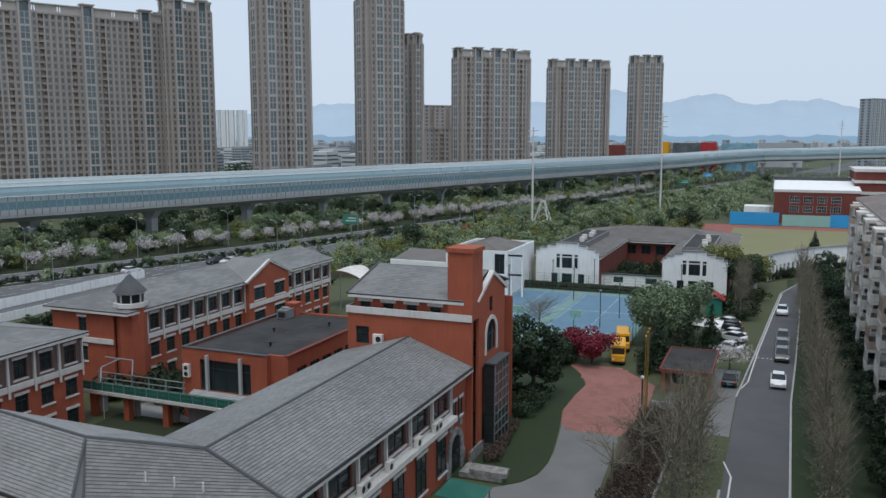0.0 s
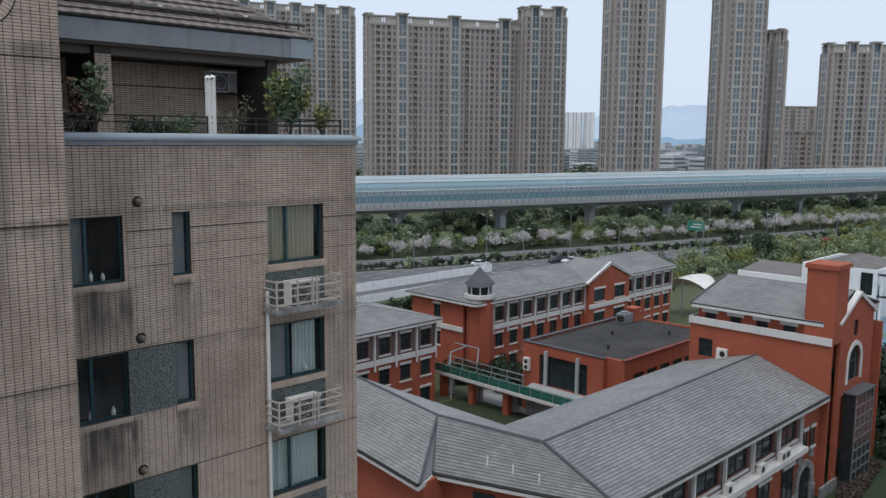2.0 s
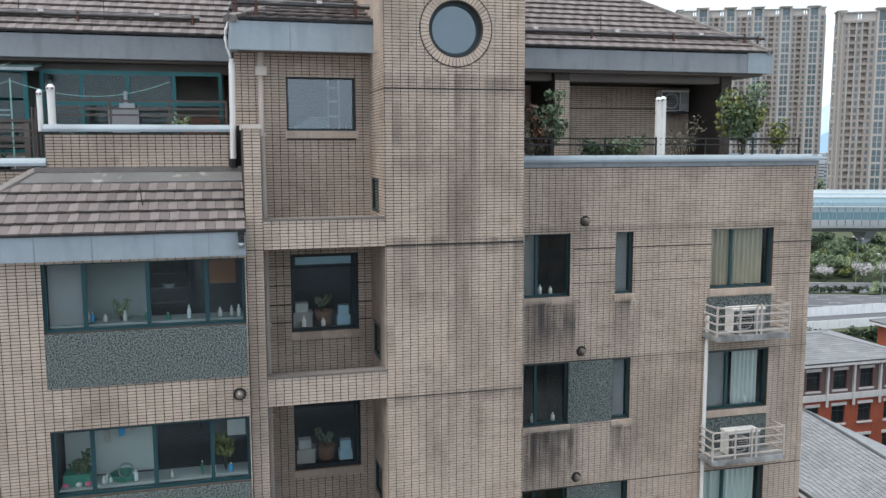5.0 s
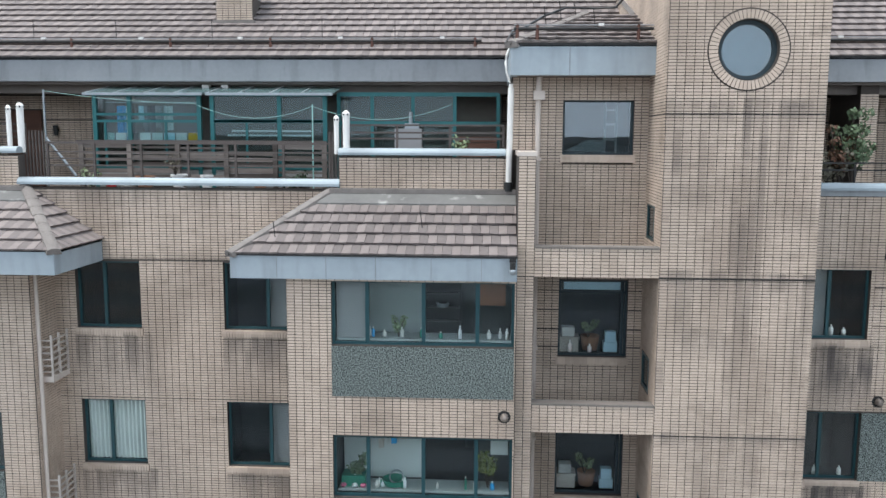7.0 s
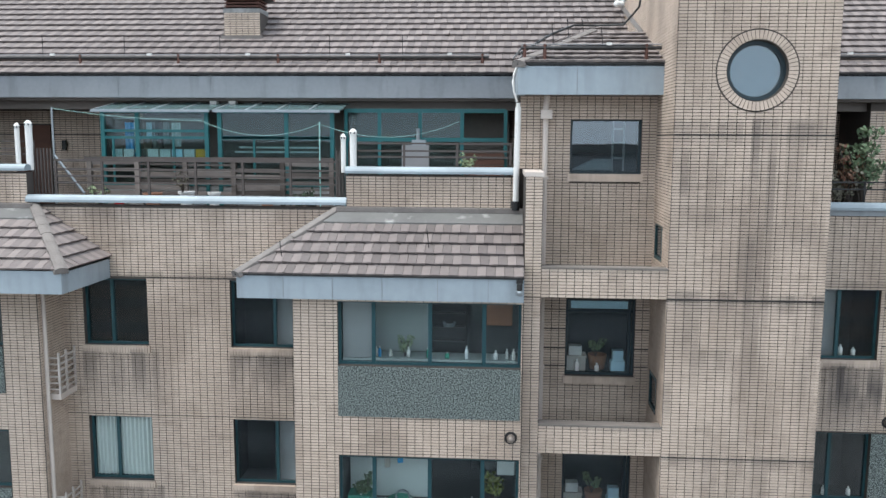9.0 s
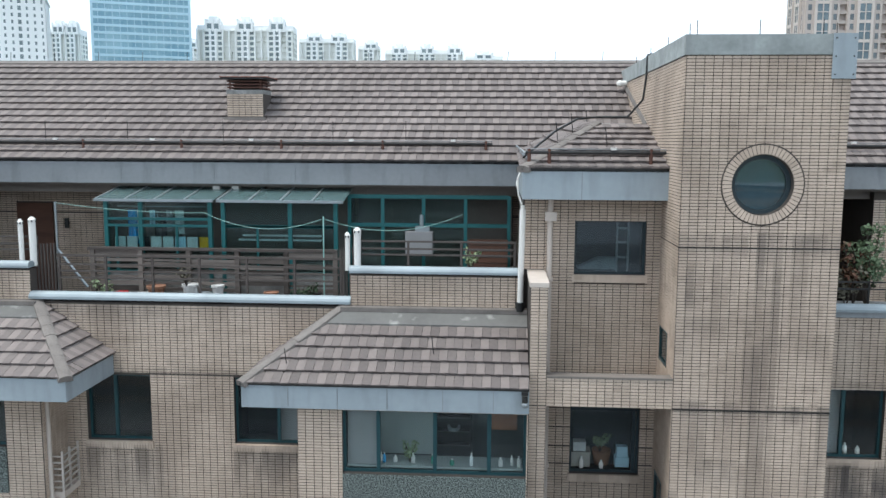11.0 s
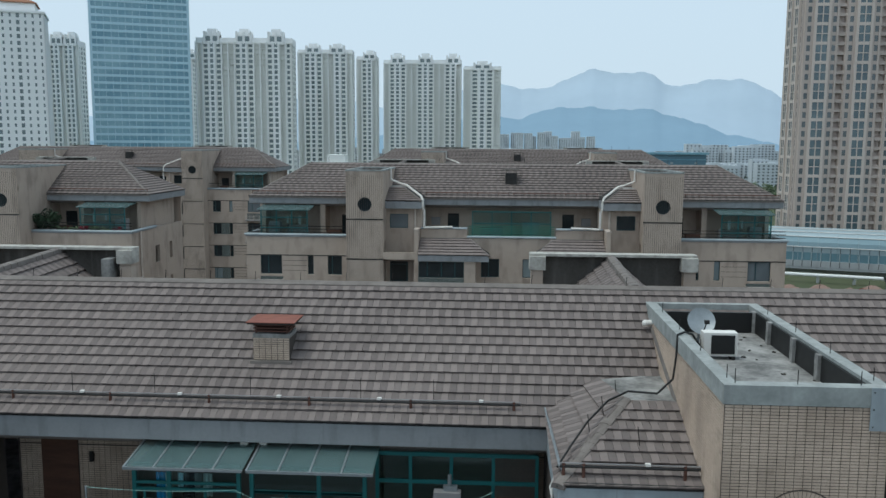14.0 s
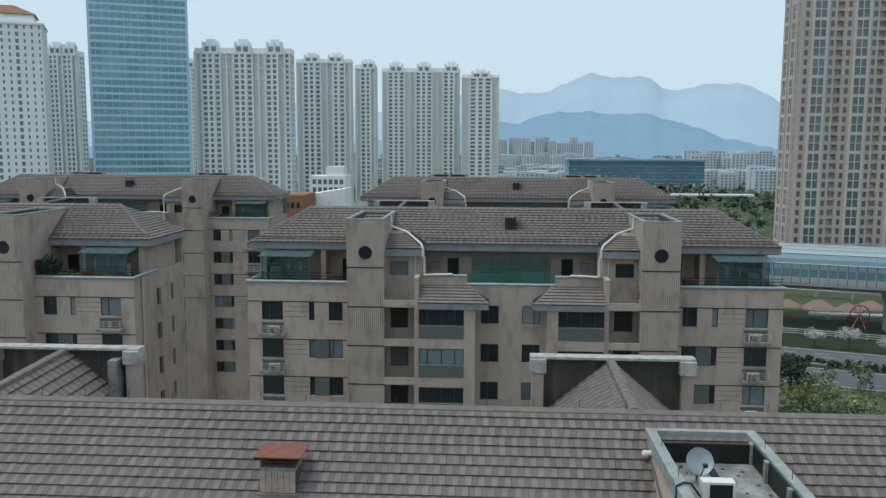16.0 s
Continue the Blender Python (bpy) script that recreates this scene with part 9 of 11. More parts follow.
# ---- distant city ----
rng = random.Random(5)
city, cityr = MB(), MB()
for i in range(1500):
    a, d = rng.uniform(-108, 22), rng.uniform(520, 3200)
    x, y = bearing(a, d)
    if y < via_y(x) + 70 and x < 1500:
        continue
    if -40 < a < 12 and d < 900:
        continue
    if a < -78 and d < 700:
        continue
    w, q = rng.uniform(12, 46), rng.uniform(10, 16)
    h = rng.choice((8, 12, 15, 18, 18, 21)) * rng.uniform(0.8, 1.15)
    m = Matrix.Translation((x, y, 0)) @ Matrix.Rotation(rng.choice((0, 0, 0.1, -0.3)), 4, 'Z')
    city.box(-w / 2, -q / 2, 0, w / 2, q / 2, h, m)
    n = int(h / 3)
    for k in range(n):
        cityr.box(-w / 2 + 0.5, -q / 2 - 0.12, k * 3 + 1.0, w / 2 - 0.5, -q / 2 + 0.05, k * 3 + 2.2, m)
        if d < 1600:
            cityr.box(-w / 2 - 0.12, -q / 2 + 0.5, k * 3 + 1.0, -w / 2 + 0.05, q / 2 - 0.5, k * 3 + 2.2, m)
solo("city_blocks", city, M_CITY, "low pale blocks of the distant city", "city", kind="stuff")
solo("city_windows", cityr, M_PANE, "window bands of the distant city", "city", kind="stuff")
for x, y, w, h, m_, lab in ((775, 98.5, 9, 26.4, M_YELLOW, "yellow hoarding on a warehouse"), (775, 60, 13, 25.8, M_CARR, "red hoarding on a warehouse"), (783, 79, 25, 25.4, M_PANE, "dark glass warehouse beyond the viaduct"), (800, 36, 30, 25.0, M_PANEB, "blue glass showroom beyond the viaduct"), (930, 2, 42, 25, M_CITY, "pale office rows beyond the viaduct"), (*along(-68, 1082, 700), 26, 24, M_REDB, "red roofed block beyond the viaduct")):
    solo("warehouse", MB().box(x - 8, y - w / 2, 0, x + 8, y + w / 2, h), m_, lab, "warehouse")
for px, dep, w, h in ((405, 1400, 27, 76), (433, 1400, 14, 76), (770, 720, 30, 58), (760, 640, 34, 36), (785, 560, 24, 36)):
    x, y = along(-68, px, dep)
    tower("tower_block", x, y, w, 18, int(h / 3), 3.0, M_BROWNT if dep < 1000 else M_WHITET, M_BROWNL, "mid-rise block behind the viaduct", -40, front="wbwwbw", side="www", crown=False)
# wide hall on pillars past the estate, and white terraces
x, y = along(3.5, 1115, 800)
t = thing("exhibition_hall", (x, y, 0), "wide dark glass hall raised on pillars", "hall")
part("wall", MB().box(x - 62, y - 20, 10, x + 62, y + 20, 30), M_HALLG, t)
part("roof", MB().box(x - 64, y - 22, 30, x + 64, y + 22, 32), M_PANEB, t)
for k in range(16):
    part("window", MB().box(x - 58 + k * 7.3, y - 20.3, 15.5 + 6 * (k % 3 == 0), x - 55.5 + k * 7.3, y - 20, 17.0 + 6 * (k % 3 == 0)), M_PANEPALE, t)
for z_ in (13, 19, 25):
    part("floor_band", MB().box(x - 62.2, y - 20.2, z_, x + 62.2, y - 20, z_ + 0.7), M_PANEB, t)
for k in range(9):
    part("pillar", MB().box(x - 56 + k * 14, y - 18, 0, x - 53 + k * 14, y - 15, 10), M_VIA, t)
x, y = along(3.5, 1255, 645)
t = thing("station_canopy", (x, y, 0), "long white platform canopy", "canopy")
part("roof", MB().box(x - 31, y - 4, 6, x + 31, y + 4, 7.4), M_WALLW, t)
for k in range(6):
    part("post", MB().box(x - 28 + k * 11, y - 0.3, 0, x - 27.4 + k * 11, y + 0.3, 6), M_VIA, t)
rowm = MB()
roww = MB()
for px0, px1, dep, h in ((880, 1054, 1800, 60), (890, 1050, 1250, 32), (905, 1040, 1050, 20), (1235, 1375, 900, 20), (1215, 1380, 1000, 37), (890, 1010, 900, 16), (1330, 1380, 820, 24)):
    n = int((px1 - px0) / 12)
    for i in range(n):
        x, y = along(3.5, px0 + i * 12 + rng.uniform(-3, 3), dep + rng.uniform(-30, 30))
        w = rng.uniform(7, 10)
        hh = h * rng.uniform(0.85, 1.1)
        rowm.box(x - w, y - 6, 0, x + w, y + 6, hh)
        for k in range(int(hh / 3)):
            for c in range(4):
                roww.box(x - w + 0.8 + c * w / 2, y - 6.15, k * 3 + 1, x - w + 2.6 + c * w / 2, y - 5.9, k * 3 + 2.4)
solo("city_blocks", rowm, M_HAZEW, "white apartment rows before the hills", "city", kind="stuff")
solo("city_windows", roww, M_PANE, "windows of the white rows", "city", kind="stuff")
# far tree belts
fw = np.random.default_rng(4)
blobs = []
for i in range(900):
    a, d = rng.uniform(-100, 10), rng.uniform(420, 1600)
    x, y = bearing(a, d)
    if y < via_y(x) + 16:
        continue
    blobs.append((x, y, 3.0, rng.uniform(4, 8)))
V, F = leaf_cloud(fw, 30000, blobs, 1.6)
V[:, 2] = np.maximum(V[:, 2], 0.2)
solo("woods", np_mesh("woods", V, F, M_LEAFD), M_LEAFD, "far belts of dark trees", "woods", kind="stuff")

# fairground wheel beside the viaduct, and young trees before the sports ground
x, y = along(3.5, 1518, 196)
t = thing("fairground_wheel", (x, y, 0), "small red fairground wheel beside the viaduct", "fairground ride")
wm_ = ring_mesh(x, y, 3.4, 2.4, 2.15, 0.15, 28)
part("rim", wm_, M_CARR, t)
for k in range(8):
    a = math.pi / 4 * k
    part("spoke", MB().rod((x, y, 3.4), (x + 2.2 * math.cos(a), y, 3.4 + 2.2 * math.sin(a)), 0.06, 5), M_CARR, t)
for sx in (-1, 1):
    part("support", MB().rod((x + sx * 1.6, y + 0.3, 0), (x, y + 0.3, 3.4), 0.1, 6), M_BAND, t)
rr = random.Random(21)
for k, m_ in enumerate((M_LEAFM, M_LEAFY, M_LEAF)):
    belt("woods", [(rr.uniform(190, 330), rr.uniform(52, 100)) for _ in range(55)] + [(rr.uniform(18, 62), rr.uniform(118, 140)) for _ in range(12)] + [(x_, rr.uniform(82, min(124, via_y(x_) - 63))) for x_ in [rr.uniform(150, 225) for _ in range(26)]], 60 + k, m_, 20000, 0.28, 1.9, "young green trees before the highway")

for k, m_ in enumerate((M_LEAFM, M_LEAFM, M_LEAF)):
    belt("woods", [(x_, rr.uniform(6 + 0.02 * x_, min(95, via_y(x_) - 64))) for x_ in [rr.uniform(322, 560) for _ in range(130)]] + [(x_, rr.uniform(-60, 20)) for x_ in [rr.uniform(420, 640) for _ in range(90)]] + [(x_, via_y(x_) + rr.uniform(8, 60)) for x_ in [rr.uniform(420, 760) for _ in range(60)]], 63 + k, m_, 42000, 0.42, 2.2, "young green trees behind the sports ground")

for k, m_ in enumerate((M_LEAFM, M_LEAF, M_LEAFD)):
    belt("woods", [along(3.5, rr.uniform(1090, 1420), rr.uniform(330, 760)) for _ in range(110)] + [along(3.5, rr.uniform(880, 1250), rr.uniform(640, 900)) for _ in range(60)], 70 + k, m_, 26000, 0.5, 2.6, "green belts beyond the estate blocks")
# works yard under the railway: railing, pipes on stools, heaps of earth
gr_ = thing("guard_railing", (80, 194, 0), "white tubular railing beside the highway", "railing")
gp = [(52 + 6.0 * i, via_y(52 + 6.0 * i) - 14.5) for i in range(12)]
for x, y in gp:
    part("post", MB().rod((x, y, 0), (x, y, 1.5), 0.07, 6), M_BAND, gr_)
for z in (0.5, 1.0, 1.45):
    part("rail", MB().path([(x, y, z) for x, y in gp], 0.06, 5), M_BAND, gr_)
for ya, yb, z in ((249, 232, 2.2), (213, 206, 1.4)):
    t = thing("pipeline", (95, ya, 0), "thick white pipe on low stools", "pipe")
    part("pipe", MB().rod((78, ya, z), (132, yb, z), 0.5, 12), M_WALLW, t)
    for k in range(6):
        u = (k + 0.5) / 6
        part("stool", MB().box(78 + 54 * u - 0.3, ya + (yb - ya) * u - 0.4, 0, 78 + 54 * u + 0.3, ya + (yb - ya) * u + 0.4, z - 0.4), M_VIA, t)
er_ = np.random.default_rng(31)
for x, y, r in ((86, 228, 4.5), (93, 226, 3.6), (100, 229, 4.2), (79, 231, 3.4)):
    hp = MB()
    for j in range(6):
        for i in range(14):
            a, q = 6.283 * i / 14, 1 - j / 5.5
            hp.v.append((x + r * q * math.cos(a) * er_.uniform(0.9, 1.1), y + r * q * math.sin(a) * er_.uniform(0.9, 1.1), max(0.0, r * 0.5 * (1 - q ** 1.5) * er_.uniform(0.85, 1.1)) - 0.03 * (j == 0)))
    for j in range(5):
        for i in range(14):
            hp.f.append((j * 14 + i, j * 14 + (i + 1) % 14, j * 14 + 14 + (i + 1) % 14, j * 14 + 14 + i))
    hp.f.append(tuple(range(70, 84)))
    solo("earth_heap", hp, M_EARTH, "heap of pinkish earth under the viaduct", "earth heap", smooth=True)

# low buildings between the estate and the towers
x, y = along(3.5, 512, 182)
t = thing("low_building", (x, y, 0), "orange rendered building beyond the estate", "building")
part("wall", MB().box(x - 2.4, y, 0, x + 2.4, y + 12, 32), M_TERRA, t)
for k in range(3):
    part("window", MB().box(x - 1.6 + k * 1.2, y - 0.03, 29.2, x - 0.9 + k * 1.2, y + 0.02, 30.4), M_GLASSD, t)
x, y = along(3.5, 565, 194)
t = thing("low_building", (x, y, 0), "plain white gable wall beyond the estate", "building")
part("wall", MB().slab([(x - 5, y, 0), (x + 5, y, 0), (x + 5, y, 32.8), (x - 5, y, 31.2)], (0, 10, 0)), M_WALLW, t)
part("blue_panel", MB().box(x - 4.9, y - 0.05, 27, x - 3.4, y, 31), M_PANEB, t)
x, y = along(3.5, 578, 330)
t = thing("low_building", (x, y, 0), "cream office building with window rows", "building")
part("wall", MB().box(x - 7, y, 0, x + 7, y + 12, 31).box(x - 1, y + 1, 31, x + 6, y + 8, 34.5), M_CREAMT, t)
for k in range(3):
    for c in range(6):
        part("window", MB().box(x - 6.2 + c * 2.15, y - 0.05, 21.6 + k * 3.1, x - 4.8 + c * 2.15, y + 0.02, 23.4 + k * 3.1), M_PANE, t)
x, y = along(3.5, 650, 300)
solo("low_building", MB().box(x - 10, y, 0, x + 10, y + 12, 20).slab([(x - 10.5, y - 0.5, 20), (x + 10.5, y - 0.5, 20), (x + 10.5, y + 6, 22.5), (x - 10.5, y + 6, 22.5)], (0, 0, -0.3)), M_SLATE, "grey low roofs beyond the estate", "building")


# ---- the near block: fittings on walls and roof ----
LV = main_levels(4)


def wx(x):
    return x + AX


# fascia joints, drip edges and pipes
def fit(nm, mb, m, lab="", smooth=False):
    return part(nm, mb, m, apt, lab, smooth)


fit("downpipe", MB().rod((0.0, 17.25, 30.15), (0.02, 17.25, 32.0), 0.06, 10), M_WHITE, "white plastic vent pipe")
fit("pipe_foot", MB().rod((0.0, 17.25, 30.0), (0.0, 17.25, 30.18), 0.085, 10), M_BLACK)
fit("pipe_cap", MB().rod((0.02, 17.25, 32.0), (0.02, 17.25, 32.08), 0.04, 8), M_WHITE)
pz = MB().rod((0.56, 17.36, 31.95), (0.58, 17.36, 32.3), 0.06, 10).box(0.46, 17.26, 31.78, 0.68, 17.44, 31.95).rod((0.56, 17.37, 20.0), (0.56, 17.37, 31.8), 0.055, 10)
for k in range(6):
    pz.box(0.485, 17.3, 30.6 - 1.9 * k, 0.635, 17.43, 30.66 - 1.9 * k)
fit("downpipe", pz, M_PIPE, "beige rainwater downpipe with hopper")
fit("downpipe", MB().rod((10.66, 17.47, 20.0), (10.66, 17.47, 26.45), 0.045, 10), M_WHITE, "white plastic downpipe")
fit("downpipe", MB().rod((-9.345, 16.6, 20.0), (-9.345, 16.6, 28.4), 0.042, 10), M_PIPE, "beige downpipe")
for x, z in ((7.54, 28.75), (7.5, 25.8), (7.43, 22.84), (-0.05, 25.95)):
    y = 17.55 if x > 1 else 15.65
    v = fit("vent_hood", MB().rod((x, y - 0.02, z), (x, y - 0.1, z), 0.075, 14).sphere((x, y - 0.1, z), 0.072, 12), M_BRONZE, "round bronze vent hood", True)
    part("vent_flange", MB().rod((x, y + 0.01, z), (x, y - 0.02, z), 0.12, 14), M_STEEL, v)
cm = fit("security_camera", MB().box(0.0, 15.42, 28.86, 0.12, 15.5, 28.92).rod((0.06, 15.4, 28.72), (0.06, 15.4, 28.86), 0.05, 12), M_STEEL, "dark dome camera")
part("dome", MB().sphere((0.06, 15.4, 28.7), 0.065, 10), M_GALV, cm, smooth=True)
# vertical seams of the zinc fascias
sm = MB()
for x in (-4.2, -3.3, -2.4, -1.4, -0.5):
    sm.box(x, 15.472, 28.5, x + 0.012, 15.478, 28.93)
sm.box(1.1, 16.892, 32.22, 1.115, 16.898, 32.78)
for x in (-9.2, -7.0, -5.1, -2.9, -1.1, 6.6, 8.8, 11.0):
    sm.box(x, 19.992, 32.3, x + 0.012, 19.998, EAVE_Z)
fit("fascia_seams", sm, M_FASCIA)
lip = MB()
lip.box(-5.07, 15.46, 28.92, 0.14, 15.5, 28.96).box(0.0 - 0.02, 16.88, 32.77, 2.72, 16.92, 32.86).box(-26, 19.97, EAVE_Z - 0.01, -0.02, 20.02, EAVE_Z + 0.05).box(5.47, 19.97, EAVE_Z - 0.01, 13.93, 20.02, EAVE_Z + 0.05)
fit("drip_edge", lip, M_STEEL, "thin dark drip edge")
fit("corner_sheet", MB().box(13.2, 19.985, 32.3, 13.94, 19.999, EAVE_Z), M_METAL, "newer zinc corner sheet")
pts_ = fit("patch_sheet", MB().box(5.12, 15.815, 34.38, 5.52, 15.832, 35.13), M_METAL, "zinc patch sheet")
for bx_, bz_ in ((5.17, 34.45), (5.47, 34.45), (5.17, 35.05), (5.47, 35.05), (5.17, 34.75), (5.47, 34.75)):
    part("bolt", MB().rod((bx_, 15.816, bz_), (bx_, 15.806, bz_), 0.014, 6), M_STEEL, pts_)
for bx_ in (-7.1, -6.65):
    fit("soffit_lamp", MB().box(bx_, 20.2, 32.12, bx_ + 0.16, 20.4, 32.235), M_WHITE)
fit("back_step", MB().box(-14.2, 28.3, 31, -13.9, 29.2, 35.3), M_CONC)

# small windows on the tower flank
for z in (29.12, 26.17, 23.22):
    w_ = part("window", MB().box(2.715, 16.55, z, 2.735, 16.6, z + 0.68).box(2.715, 17.2, z, 2.735, 17.25, z + 0.68).box(2.715, 16.6, z, 2.735, 17.2, z + 0.05).box(2.715, 16.6, z + 0.63, 2.735, 17.2, z + 0.68), M_TEAL, apt)
    part("pane", MB().box(2.74, 16.6, z + 0.05, 2.75, 17.2, z + 0.63), M_GLASSD, w_)

# tower roof: dark inner faces, dish, outdoor unit
fit("parapet_lining", MB().box(5.19, 16.2, 34.56, 5.245, 22.5, 35.06).box(2.95, 22.42, 34.56, 5.2, 22.5, 35.06).box(2.95, 16.2, 34.56, 2.965, 22.9, 34.9), M_BLACK, "black tar lining")
for y in (18.2, 19.6, 21.2, 22.4):
    fit("parapet_pier", MB().box(5.12, y, 34.55, 5.214, y + 0.16, 35.08), M_CONC)
for i in range(4):
    for xx in (2.85, 5.35):
        fit("lightning_rod", MB().rod((xx, 16.3 + i * 1.9, 35.1), (xx, 16.3 + i * 1.9, 35.36), 0.008, 5), M_STEEL)
for i in range(3):
    fit("lightning_rod", MB().rod((2.9 + i * 1.05, 15.97, 35.1), (2.9 + i * 1.05, 15.97, 35.38), 0.008, 5), M_STEEL)
dish = thing("satellite_dish", (3.55, 21.2, 34.55), "grey satellite dish on the tower roof", "satellite dish")
dm = MB()
rings = [(0.32 * k / 6, 0.07 * (k / 6) ** 2) for k in range(7)]
dm.turn(rings, (0, 0, 0), 24)
M_ = Matrix.Translation((3.55, 21.1, 35.1)) @ Matrix.Rotation(radians(62), 4, 'X')
dm.v = [tuple(M_ @ Vector(p)) for p in dm.v]
part("reflector", dm, M_GALV, dish, smooth=True)
part("mast", MB().rod((3.55, 21.3, 34.55), (3.55, 21.2, 35.05), 0.03, 8), M_GALV, dish)
part("feed_arm", MB().rod((3.55, 21.0, 34.75), (3.55, 20.55, 35.2), 0.015, 6).box(3.5, 20.5, 35.17, 3.6, 20.6, 35.25), M_STEEL, dish)
ou = thing("air_conditioner", (3.6, 19.9, 34.55), "white outdoor unit with a black coil on the tower roof", "air conditioner")
part("body", MB().box(3.3, 19.75, 34.63, 4.02, 20.05, 35.14), M_WHITE, ou)
part("coil", MB().box(3.46, 19.735, 34.68, 3.96, 19.748, 35.09), M_BLACK, ou)
for x in (3.36, 3.9):
    part("foot", MB().box(x, 19.73, 34.552, x + 0.08, 20.1, 34.63), M_STEEL, ou)
cab = [(3.3, 19.85, 34.75), (3.05, 19.75, 35.1), (2.85, 19.6, 35.18), (2.68, 19.5, 35.14), (2.66, 19.45, 34.7), (2.6, 19.4, 34.2), (2.3, 19.5, 33.84), (1.7, 19.62, 33.84), (1.2, 19.1, 33.78), (0.7, 18.45, 33.52), (0.3, 17.8, 33.22), (0.02, 17.3, 33.0)]
solo("cable", MB().path(cab, 0.024, 6), M_BLACK, "black insulated cable over the stair roof", "cable")
solo("cable", MB().path([(0.02, 17.3, 32.88), (-0.08, 17.2, 32.6), (-0.07, 17.22, 32.3), (0.0, 17.2, 32.1)], 0.02, 6).path([(0.02, 17.5, 32.85), (-0.1, 17.5, 32.5), (-0.04, 17.3, 32.2)], 0.014, 6), M_WHITE, "white cable loops at the eave corner", "cable")
fit("overflow_pipe", MB().rod((2.72, 22.5, 34.75), (2.55, 22.5, 34.75), 0.07, 10).sphere((2.54, 22.5, 34.74), 0.09, 10), M_WHITE, "white plastic elbow")
fit("tower_flashing", MB().slab([(2.715, 19.45, 33.72), (2.715, 23.0, 34.86), (2.69, 23.0, 34.74), (2.69, 19.45, 33.6)], (-0.02, 0, 0)), M_RIDGE)

# chimney with louvres and rusted cap
ch = thing("chimney", (-6.66, 21.8, 33.7), "tiled chimney with louvres and a rusted red cap", "chimney")
part("flue", MB().box(-7.11, 21.45, 33.4, -6.21, 22.15, 34.42), M_GROUT, ch)
part("collar", MB().box(-7.12, 21.44, 34.42, -6.2, 22.16, 34.52), M_CONC, ch)
part("flashing", MB().box(-7.17, 21.35, 33.72, -6.15, 21.46, 33.86), M_RIDGE, ch)
for k in range(3):
    part("louvre", MB().box(-7.1, 21.46, 34.56 + k * 0.075, -6.22, 22.14, 34.595 + k * 0.075), M_RUST, ch)
part("cap", MB().box(-7.24, 21.3, 34.815, -6.05, 22.3, 34.83), M_RUSTCAP, ch, "rusted red sheet")
part("cap_frame", MB().box(-7.22, 21.32, 34.775, -6.07, 22.28, 34.812), M_STEEL, ch, "dark angle frame")
for x in (-7.05, -6.29):
    for y in (21.52, 22.05):
        part("cap_post", MB().rod((x, y, 34.52), (x, y, 34.78), 0.02, 6), M_RUST, ch)

# pipe rail along the eaves
er = thing("eave_rail", (-3, 20.35, 32.9), "rusty pipe rail with clips along the eaves", "rail")


def rail_run(x0, x1, y, z, posts, clips, y2=None):
    part("rail", MB().rod((x0, y, z + 0.1), (x1, y2 or y, z + 0.1), 0.033, 8), M_STEEL, er, "dark pipe")
    part("conduit", MB().rod((x0, y - 0.01, z + 0.165), (x1, (y2 or y) - 0.01, z + 0.16), 0.013, 6), M_CURTG, er, "thin pale conduit")
    for p in posts:
        part("rail_post", MB().rod((p, y, z - 0.28), (p, y, z + 0.17), 0.035, 6), M_RUST, er)
    for c in clips:
        part("clip", MB().box(c - 0.05, y - 0.04, z + 0.145, c + 0.05, y + 0.035, z + 0.195), M_WHITE, er)


rail_run(-24, -0.6, 20.33, 33.14, [-0.75 - 2.37 * k for k in range(9)], [-1.5 - 2.35 * k for k in range(8)])
rail_run(5.5, 13.9, 20.33, 33.14, [6.6, 8.9, 11.2, 13.3, 13.7], [7.4, 9.6, 12.0])
rail_run(0.05, 2.68, 17.1, 33.0, [0.12, 0.5, 2.4], [1.7])
part("rail", MB().rod((0.05, 17.12, 33.08), (-0.05, 20.3, 33.2), 0.022, 6).rod((0.1, 17.15, 32.98), (0.0, 20.3, 33.1), 0.018, 6), M_GALV, er)
for x in (-11.2, -9.2, -6.9, -4.3, -2.6, 7.1, 9.2):
    fit("lightning_rod", MB().rod((x, 20.45, 32.95), (x, 20.45, 33.75), 0.008, 5), M_STEEL)
for i in range(26):
    x = -19 + i * 1.25
    fit("lightning_rod", MB().rod((x, RIDGE_Y, RIDGE_Z), (x + 0.02, RIDGE_Y, RIDGE_Z + 0.3), 0.008, 5), M_STEEL)
for x, y, z in ((0.75, 18.4, 33.3), (1.1, 19.0, 33.5), (1.5, 19.9, 33.6), (-1.6, 16.2, 29.3), (-4.3, 15.9, 29.1), (1.7, 18.0, 33.2)):
    fit("lightning_rod", MB().rod((x, y, z - 0.05), (x - 0.05, y, z + 0.4), 0.009, 5), M_STEEL)


